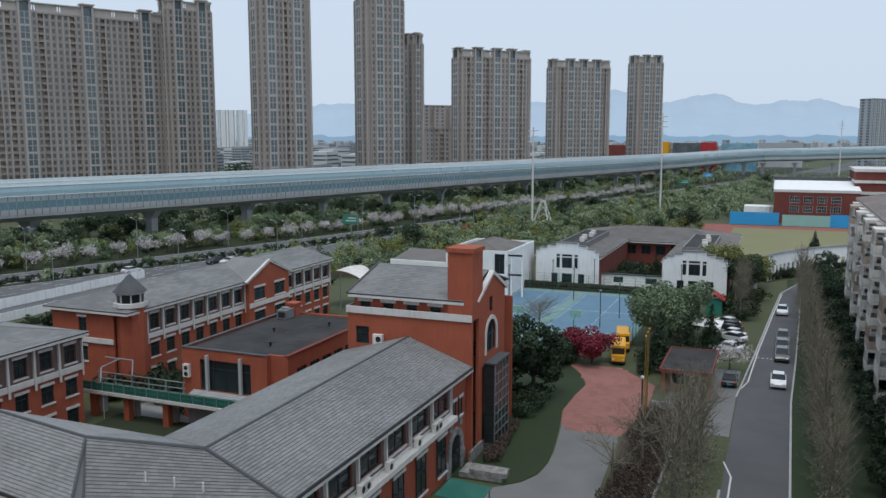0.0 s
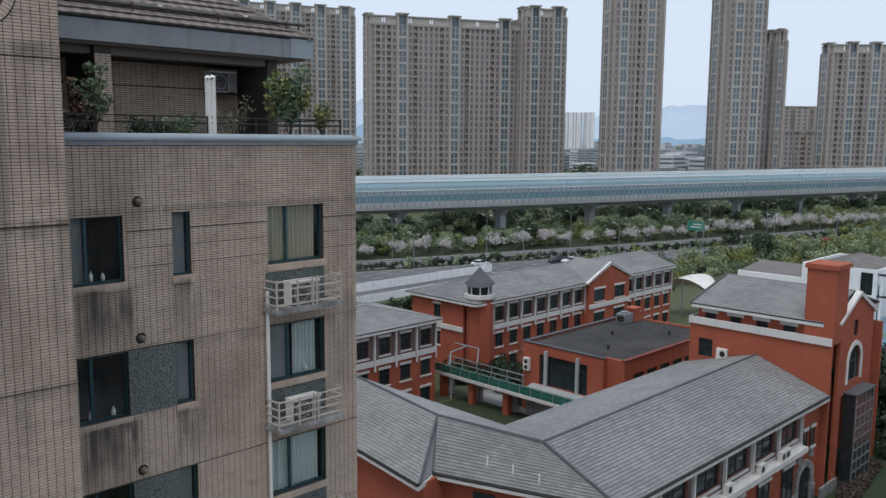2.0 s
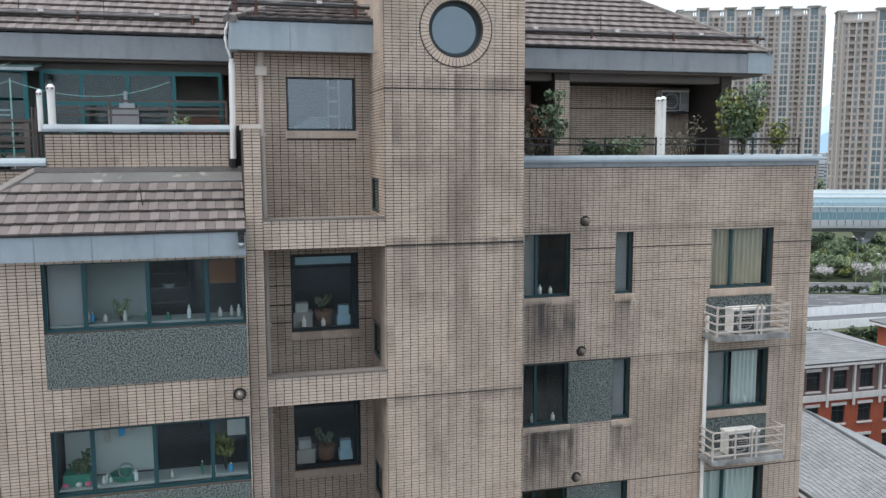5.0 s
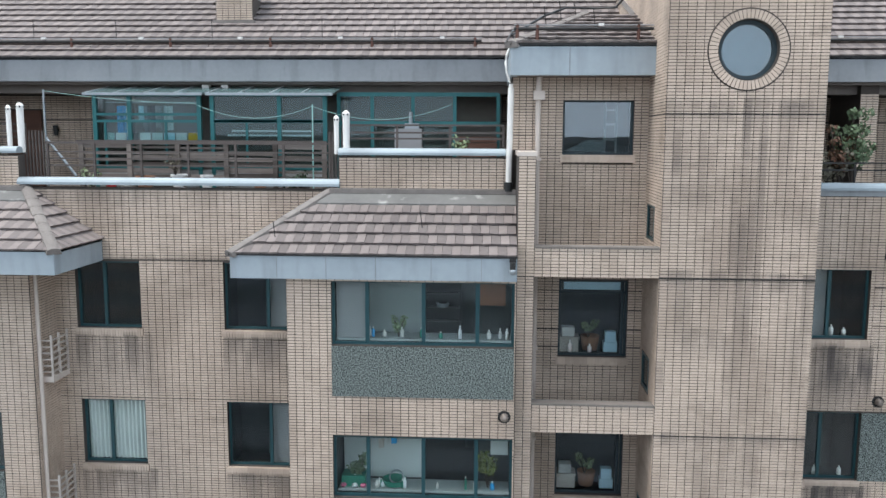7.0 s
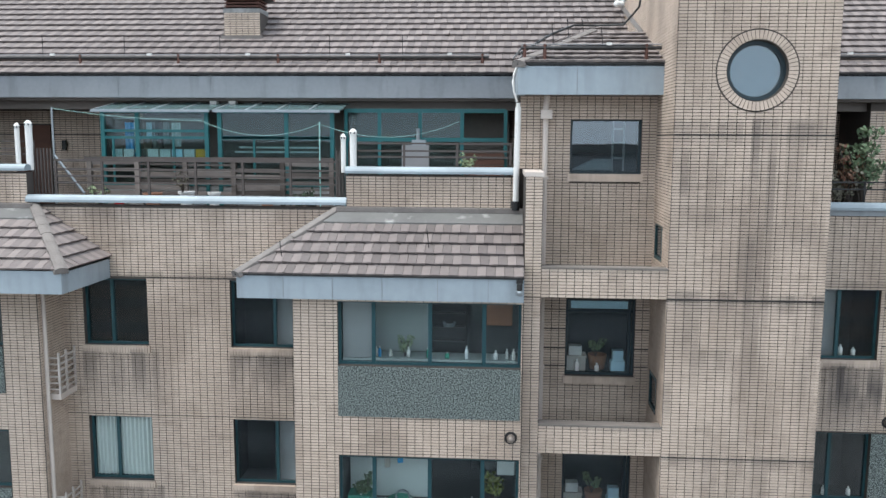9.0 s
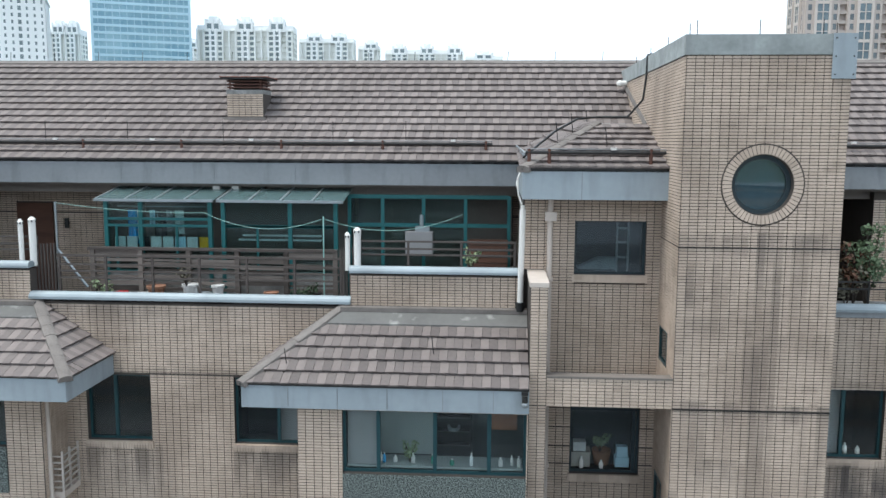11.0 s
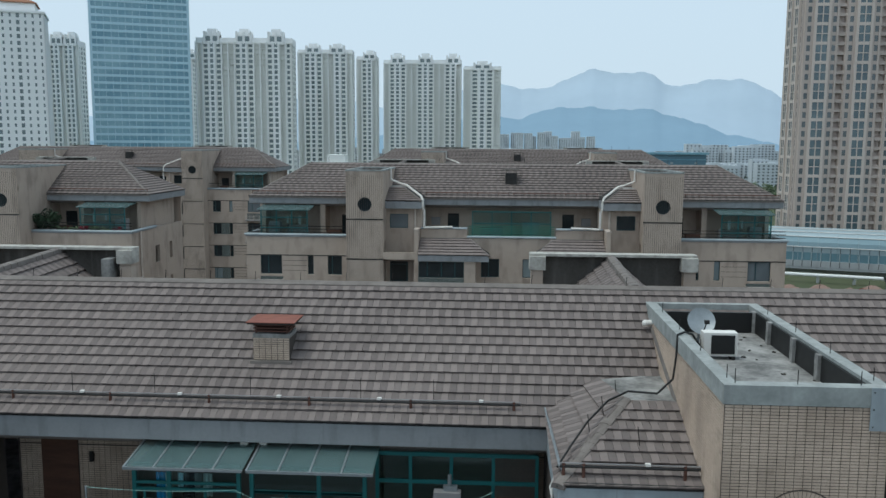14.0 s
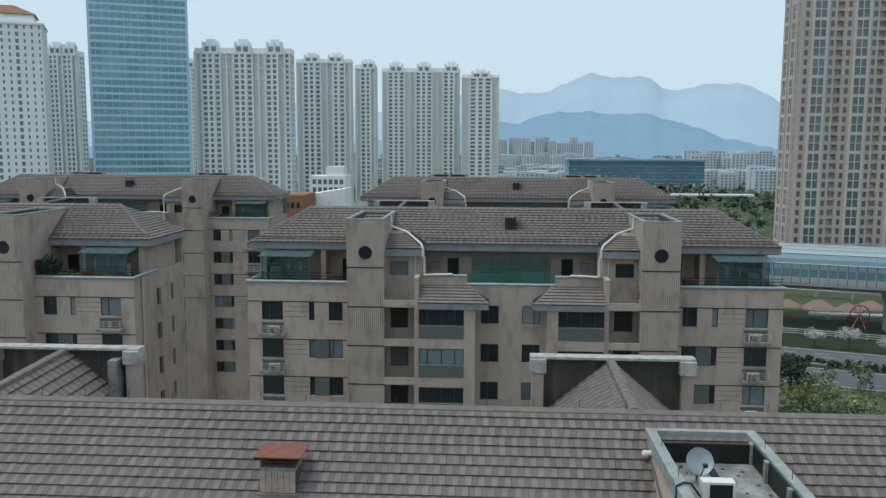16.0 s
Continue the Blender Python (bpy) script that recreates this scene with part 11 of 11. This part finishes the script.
bush(1, 7.0, 18.3, 30.0, 1.6, 0.42, M_LEAF, "leafy green shrub with reddish tips on the terrace", 900)
bush(21, 6.75, 18.25, 30.0, 1.25, 0.35, M_REDTIP, "shrub with russet young leaves on the terrace", 420)
bush(2, 6.6, 18.25, 30.0, 0.9, 0.4, M_TWIG, "half-bare shrub on the terrace", 350)
bush(3, 8.2, 18.3, 30.0, 0.55, 0.5, M_LEAFD, "low dark green shrub on the terrace", 500)
bush(4, 8.9, 18.3, 30.0, 0.65, 0.5, M_LEAF, "low green shrub by the vent pipes", 600)
bush(5, 10.4, 18.4, 30.0, 0.9, 0.7, M_TWIG, "dry brown shrub in the trough", 500, 0.03)
bush(6, 12.0, 18.35, 30.0, 1.75, 0.62, M_LEAF, "dense green shrub at the terrace corner", 2600, 0.045, 7)
bush(22, 12.0, 18.3, 30.4, 1.25, 0.6, M_LEAFY, "yellow-green young shoots at the terrace corner", 800, 0.05, 7)
bush(7, 11.4, 18.3, 30.0, 1.5, 0.2, M_LEAFY, "thin upright yellow-green shrub at the terrace corner", 220)
bush(8, 13.05, 18.4, 30.0, 1.0, 0.32, M_LEAFY, "yellow-green upright shrub in the trough", 450)
bush(9, -7.0, 18.1, TZ + 0.33, 0.4, 0.2, M_TWIG, "dry twiggy plant in a white pot", 120, 0.025, 7)
bush(10, -8.8, 18.1, TZ, 0.4, 0.25, M_LEAFM, "spiky green plant on the terrace edge", 120, 0.04, 7)
bush(11, -1.0, 18.4, 30.6, 0.5, 0.2, M_LEAFM, "small plant behind the railing", 160, 0.04)
bush(12, -4.5, 18.2, TZ, 0.35, 0.3, M_LEAFD, "small dark potted plant on the terrace", 200, 0.04)
bush(13, wx(3.45) + 1.2, 16.05, LV[0] - 1.17, 0.36, 0.17, M_LEAFM, "potted herb behind the kitchen window", 220, 0.03)
bush(14, wx(3.45) + 2.9, 16.1, LV[1] - 1.17, 0.7, 0.22, M_LEAFY, "yellowish plant behind the kitchen window", 260, 0.04)
bush(15, wx(3.45) + 0.4, 16.1, LV[1] - 1.17, 0.6, 0.22, M_LEAF, "green plant behind the kitchen window", 260, 0.04)
# little iron balconies beside the other bay
for dz in (0.2, -2.75):
    ib = thing("iron_balcony", (-9.2, 17.0, 26.0 + dz), "beige iron balcony beside the bay", "balcony")
    part("slab", MB().box(-9.385, 16.72, 25.88 + dz, -9.15, 17.38, 26.0 + dz), M_PIPE, ib)
    for k in range(6):
        part("rail", MB().box(-9.18, 16.72, 26.08 + dz + k * 0.13, -9.15, 17.38, 26.11 + dz + k * 0.13), M_CREAM, ib)
        part("rail", MB().box(-9.385, 16.72, 26.08 + dz + k * 0.13, -9.18, 16.745, 26.11 + dz + k * 0.13), M_CREAM, ib)
    for y in (16.715, 17.0, 17.34):
        part("rail_post", MB().box(-9.185, y, 26.0 + dz, -9.145, y + 0.035, 26.85 + dz), M_CREAM, ib)
# stored things behind the stair windows
for z in (26.66, 23.7):
    solo("storage_box", MB().box(1.08, 17.76, z, 1.5, 18.1, z + 0.27).box(1.06, 17.75, z + 0.27, 1.52, 18.11, z + 0.31), M_CREAM, "lidded cream storage box inside the stair window", "box")
    solo("storage_box", MB().box(1.16, 17.8, z + 0.313, 1.42, 18.02, z + 0.5), M_BAND, "small white carton inside the stair window", "box")
    solo("basket", MB().turn([(0, 0), (0.15, 0.0), (0.2, 0.3), (0.18, 0.3), (0.13, 0.02)], (1.76, 17.98, z), 12), M_TERRA, "terracotta-coloured basket inside the stair window", "basket", smooth=True)
    solo("storage_box", MB().box(2.02, 17.78, z, 2.3, 18.0, z + 0.2).box(2.05, 17.8, z + 0.2, 2.27, 17.98, z + 0.42), M_STRIP, "stacked pale packets inside the stair window", "box")
    bush(int(z * 10), 1.72, 17.95, z + 0.25, 0.45, 0.2, M_LEAFM, "house plant in the stair window", 170, 0.035, 2)
# added pale strip imitates the sky mirrored in the top light
solo("frosted_pane", MB().box(wx(7.85), 17.6, 28.0, wx(9.0), 17.61, 28.18), M_STRIP, "pale panel behind the top light of the stair window", "panel")
# greenery on the next block's terrace
bush(31, -49.5 + 13.1, 47 + 18.2, 31.8, 2.2, 1.1, M_LEAFD, "overgrown dark shrub on the neighbouring terrace", 1800, 0.09)
for k in range(6):
    bush(32 + k, -49.5 + 14.3 + 0.9 * k, 47 + 18.0, 31.8, 0.7, 0.4, (M_LEAF, M_LEAFM, M_LEAFR)[k % 3], "potted shrub on the neighbouring terrace", 250, 0.07)
# fallen tar and a black beam on the tower roof
fit("fallen_beam", MB().slab([(3.7, 22.3, 35.02), (3.86, 22.3, 35.02), (4.12, 20.3, 34.62), (3.96, 20.3, 34.62)], (0, 0, -0.06)), M_BLACK, "black fallen tar strip")
rq = random.Random(31)
deb = MB()
for i in range(40):
    x, y, r = rq.uniform(3.0, 5.1), 22.2 - 5.8 * rq.random() ** 1.6, rq.uniform(0.015, 0.06)
    deb.slab([(x + r * math.cos(a + rq.uniform(-0.4, 0.4)), y + r * 0.8 * math.sin(a), 34.565 + rq.uniform(0, 0.02)) for a in (0.2, 1.5, 2.9, 4.2, 5.4)], (0, 0, -0.02))
part("roof_debris", deb, M_BLACKCONC, apt, "flakes of loose tar", kind="stuff")


# ---- cladding of the near block: facade tiles 150 x 55 mm ----
TW, TH, GX, GZ = 0.15, 0.056, 0.0138, 0.0135
CH_V, CH_F, CH_N = [], [], [0]


def clad(kind, plane, u0, u1, z0, z1, holes, keep=0):
    """Stack-bonded tiles on a wall; kind: y- x- x+, the way it faces. Holes are clipped out; keep: how many stay parts of their own."""
    nu, nz = max(1, round((u1 - u0) / TW)), max(1, round((z1 - z0) / TH))
    du, dz = (u1 - u0) / nu, (z1 - z0) / nz
    U, Z = np.meshgrid(u0 + du * np.arange(nu), z0 + dz * np.arange(nz))
    a, c = U.ravel() + GX / 2, Z.ravel() + GZ / 2
    b = a + du - GX
    d = c + dz - GZ
    ok = np.ones(len(a), bool)
    for h0, h1, k0, k1 in holes:
        mid = (c + d) / 2
        if k1 - k0 < 0.05:
            # a thin joint: the course that it crosses is cut back
            zj = (k0 + k1) / 2
            cross = (c < zj + 0.008) & (d > zj - 0.008) & (a >= h0) & (b <= h1)
            upper = cross & (mid >= zj)
            c = np.where(upper, np.minimum(np.maximum(c, zj + 0.008), d - 0.012), c)
            d = np.where(cross & ~upper, np.maximum(np.minimum(d, zj - 0.008), c + 0.012), d)
            continue
        hit = (mid > k0) & (mid < k1)
        ok &= ~(hit & (a >= h0 - 0.02) & (b <= h1 + 0.02))
        left = hit & (a < h0) & (b > h0) & (b <= h1)
        b = np.where(left, h0 - 0.002, b)
        right = hit & (a < h1) & (b > h1) & (a >= h0)
        a = np.where(right, h1 + 0.002, a)
    ok &= (b - a) > 0.015
    a, b, c, d = a[ok], b[ok], c[ok], d[ok]
    rng = np.random.default_rng(len(a))
    depth = 0.012 + 0.002 * rng.random(len(a))
    if keep:
        full = np.where((b - a > du - GX - 0.001))[0]
        order = full[np.argsort(np.abs((c[full] - 30.2)) + np.abs(a[full] - (u0 + u1) / 2) * 0.6)][:keep]
        v, f = tile_boxes(np.array([-(du - GX) / 2]), np.array([du - GX]), np.array([-(dz - GZ) / 2]), np.array([dz - GZ]), np.array([0.013]))
        me = np_mesh("tile", v, f, M_TILE_ONE)
        for i in order:
            ob = new("tile", me)
            ob.parent = CLAD_WALL
            ob.location = ((a[i] + b[i]) / 2, plane, (c[i] + d[i]) / 2)
        sel = np.ones(len(a), bool)
        sel[order] = False
        a, b, c, d, depth = a[sel], b[sel], c[sel], d[sel], depth[sel]
    v, f = tile_boxes(a, b - a, c, d - c, depth)
    w = v.copy()
    if kind == 'y-':
        w[:, 1] += plane
    elif kind == 'x-':
        w[:, 0], w[:, 1] = plane + v[:, 1], v[:, 0]
        f = f[:, ::-1]
    else:
        w[:, 0], w[:, 1] = plane - v[:, 1], v[:, 0]
    CH_V.append(w)
    CH_F.append(f + CH_N[0])
    CH_N[0] += len(w)


CLAD_WALL = next(o for o in apt.children if o.name.startswith("tower_wall"))
ZB = 20.6
BAND = [31.48, 28.53, 25.58, 22.63]
G = [(-30, 30, z - 0.011, z + 0.011) for z in BAND]


def H_(h, m=0.0):
    return [(wx(a) - m, wx(b) + m, c, d) for a, b, c, d in h]


wing = []
for i, t_ in enumerate(main_levels(3)):
    wing += [(12.81, 13.89, t_ - 1.58, t_), (14.99, 15.43, t_ - 1.58, t_), (17.44, 19.09, t_ - 1.58, t_), (17.35, 19.1, t_ - 2.45, t_ - 1.62), (17.26, 19.2, t_ - 2.57, t_ - 2.44)]
    if i:
        wing.append((13.89, 14.97, t_ - 1.43, t_))
GR = [(wx(13.9), wx(17.43), z - 0.012, z + 0.012) for z in (28.12, 27.76, 27.35)] + [(wx(19.1), wx(20.16), z - 0.012, z + 0.012) for z in (28.12, 27.76, 27.35)]
clad('y-', 17.55, wx(12.16), wx(20.15), ZB, 29.93, H_(wing) + G[1:] + GR)
# tower front with a ring of radial tiles round the window
cx_, cz_ = wx(10.785), 32.58
circ = []
for k in range(24):
    z0 = cz_ - 0.645 + k * 1.29 / 24
    z1 = z0 + 1.29 / 24
    zz = min(abs(z0 - cz_), abs(z1 - cz_)) if (z0 - cz_) * (z1 - cz_) > 0 else 0
    hw = math.sqrt(max(0, 0.645 ** 2 - zz * zz))
    circ.append((cx_ - hw, cx_ + hw, z0 - 1e-4, z1 + 1e-4))
clad('y-', 15.87, wx(9.41), wx(12.16), ZB, 34.77, circ + G, keep=300)
ring_t = MB()
for k in range(56):
    a0, a1 = 2 * math.pi * (k + 0.09) / 56, 2 * math.pi * (k + 0.91) / 56
    ring_t.slab([(cx_ + r * math.cos(t), 15.842, cz_ + r * math.sin(t)) for t, r in ((a0, 0.53), (a0, 0.685), (a1, 0.685), (a1, 0.53))], (0, 0.03, 0))
part("ring_joint", ring_mesh(cx_, 15.852, cz_, 0.712, 0.518, 0.018, 56), M_GROUT, apt)
part("window_surround", ring_t, M_TILE, apt, "ring of radial tiles", kind="stuff")
clad('x-', wx(9.41), 15.88, 23.0, ZB, 34.77, [(16.5, 17.3, z, z + 0.7) for z in (29.1, 26.15, 23.2)] + [(14, 24, z - 0.011, z + 0.011) for z in BAND])
stair = [(7.74, 9.12, 30.52, 31.79)] + [(7.74, 9.12, t_ - 2.0, t_ - 0.29) for t_ in main_levels(3)]
clad('y-', 17.45, wx(7.15), wx(9.41), ZB, 32.22, H_(stair) + [(-30, 30, z - 0.01, z + 0.01) for z in (31.1, 28.0, 27.6, 27.2, 26.85)])
clad('y-', 17.45, wx(6.75), wx(7.15), 30.81, 32.22, [(-30, 30, 31.09, 31.11)])
for t_ in main_levels(3):
    clad('y-', 15.9, wx(7.15), wx(9.41), t_ + 0.03, t_ + 0.56, [])
clad('y-', 15.9, wx(6.84), wx(7.15), ZB, 30.72, G)
for s in (1, -1):
    bay = []
    for t_ in main_levels(3):
        bay += [(3.45, 6.8, t_ - 2.22, t_ - 0.04)]
    bay = [(min(s * a, s * b), max(s * a, s * b), c, d) for a, b, c, d in bay]
    by, bx = (15.65, 2.62) if s > 0 else (16.45, 2.7)
    clad('y-', by, wx(min(bx * s, 6.83 * s)), wx(max(bx * s, 6.83 * s)), ZB, 28.49, H_(bay) + G[1:])
mid_h = []
for t_ in main_levels(3):
    for s in (1, -1):
        mid_h.append((min(0.88 * s, 2.24 * s), max(0.88 * s, 2.24 * s), t_ - 1.57, t_ - 0.02))
clad('y-', 17.4, wx(-2.7), wx(2.62), ZB, 29.96, H_(mid_h) + G[1:])
for s in (1, -1):
    clad('y-', 17.4, wx(min(2.62 * s, 3.31 * s)), wx(max(2.62 * s, 3.31 * s)), 28.9, 29.96, [])
    clad('y-', 17.4, wx(min(3.31 * s, 6.75 * s)), wx(max(3.31 * s, 6.75 * s)), 30.03, 30.64, [])
clad('x+', wx(-2.7), 16.46, 17.4, ZB, 28.49, [(15, 18, z - 0.011, z + 0.011) for z in BAND])
clad('y-', 22.0, wx(12.16), wx(19.4), 29.4, 32.05, H_([(12.6, 13.6, 29.3, 31.3)]) + [(-30, 30, 31.44, 31.47)])
clad('y-', 21.8, wx(-6.7), wx(6.75), 29.4, 32.05, [(-12.82, -11.83, 29.3, 31.7), (-30, 30, 31.44, 31.47)])
clad('y-', 21.45, -7.11, -6.21, 33.87, 34.42, [])
clad('y-', 20.3, wx(14.6), wx(15.0), 29.4, 32.05, [])
big_v, big_f = np.concatenate(CH_V), np.concatenate(CH_F)
tl = new("wall_tiles", np_mesh("wall_tiles", big_v, big_f, M_TILE))
tl.parent = apt
tl.matrix_parent_inverse = Matrix.Translation((-AX, 0, 0))
tagged(tl, "beige facade tiles in stack bond", kind="stuff")
# soldier courses of the sills
sol = MB()
for x0, x1, z, y in [(wx(a), wx(b), t_ - 1.435, 17.55) for t_ in main_levels(3) for a, b in ((12.77, 13.93), (14.95, 15.47), (17.4, 19.13))] + [(wx(s * 0.88) if s > 0 else wx(-2.24), wx(s * 2.24) if s > 0 else wx(-0.88), t_ - 1.425, 17.4) for t_ in main_levels(3) for s in (1, -1)] + [(wx(7.7), wx(9.16), z, 17.45) for z in (30.72, 26.64, 23.69)]:
    n = int((x1 - x0) / 0.058)
    for i in range(n):
        a = x0 + (x1 - x0) * i / n
        sol.box(a + 0.004, y - 0.072, z - 0.15, a + (x1 - x0) / n - 0.004, y - 0.02, z)
part("sill_tiles", sol, M_TILE, apt, "upright sill tiles", kind="stuff")
# joint at each storey stands out as a thin dark moulding under the band
for z in BAND[:4]:
    part("storey_joint", MB().box(wx(9.41) - 0.004, 15.845, z - 0.006, wx(12.16), 15.87, z + 0.006), M_STEEL, apt)
# beam caps
for t_ in main_levels(3):
    part("beam_cap", MB().box(wx(7.15), 15.87, t_ + 0.56, wx(9.41), 16.12, t_ + 0.6), M_SOFFIT, apt)

# ---- roof tiles of the near block ----
ROOF = next(o for o in apt.children if o.name.startswith("roof"))
B0 = (AX, 0, 0)
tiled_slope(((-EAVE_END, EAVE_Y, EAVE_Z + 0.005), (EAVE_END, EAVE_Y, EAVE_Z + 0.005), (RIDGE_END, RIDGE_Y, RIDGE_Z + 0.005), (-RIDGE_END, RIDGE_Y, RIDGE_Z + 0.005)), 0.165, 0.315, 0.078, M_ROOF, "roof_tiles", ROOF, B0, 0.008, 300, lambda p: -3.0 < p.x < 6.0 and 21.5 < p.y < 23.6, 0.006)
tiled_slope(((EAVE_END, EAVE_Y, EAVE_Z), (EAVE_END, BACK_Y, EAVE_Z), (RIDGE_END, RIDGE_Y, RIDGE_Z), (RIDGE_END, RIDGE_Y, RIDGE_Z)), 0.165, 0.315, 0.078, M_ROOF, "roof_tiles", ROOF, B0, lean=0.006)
for s in (1, -1):
    q = [(1.64, 15.5, 28.935), (6.83, 15.5, 28.935), (6.83, 16.95, 29.736), (2.78, 16.95, 29.736)]
    q2 = [(1.64, 17.4, 28.935), (1.64, 15.5, 28.935), (3.14, 17.4, 29.985), (3.14, 17.4, 29.985)]
    q3 = [(6.69, 16.9, 32.785), (9.41, 16.9, 32.785), (9.41, 19.45, 33.665), (8.3, 19.45, 33.665)]
    q4 = [(6.69, 20.4, 33.06), (6.69, 16.9, 32.8), (8.3, 19.45, 33.7), (7.9, 20.9, 33.75)]
    part("roof_apron", MB().slab([(AX + p[0] * s, p[1], p[2]) for p in ((2.72, 16.9, 29.77), (6.83, 16.9, 29.77), (6.83, 17.38, 30.03), (3.1, 17.38, 30.03))][::s], (0, 0, -0.04)), M_APRON, ROOF, "dark grey apron with mortar smears")
    if s < 0:
        q, q2, q3, q4 = [[(-p[0], p[1], p[2]) for p in (g[1], g[0], g[3], g[2])] for g in (q, q2, q3, q4)]
    for g, hh in ((q, 0.33), (q2, 0.33), (q3, 0.33), (q4, 0.33)):
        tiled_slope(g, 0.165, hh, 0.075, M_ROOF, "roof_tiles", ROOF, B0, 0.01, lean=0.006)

# tiles of the cross gables before the back stair walls
for s in (1, -1):
    for g in ([(6.3, 28.9, 33.0), (6.3, 24.0, 33.0), (9.2, 24.0, 35.34), (9.2, 28.9, 35.5)], [(12.1, 24.0, 33.0), (12.1, 28.9, 33.0), (9.2, 28.9, 35.5), (9.2, 24.0, 35.34)]):
        if s < 0:
            g = [(-p[0], p[1], p[2]) for p in (g[1], g[0], g[3], g[2])]
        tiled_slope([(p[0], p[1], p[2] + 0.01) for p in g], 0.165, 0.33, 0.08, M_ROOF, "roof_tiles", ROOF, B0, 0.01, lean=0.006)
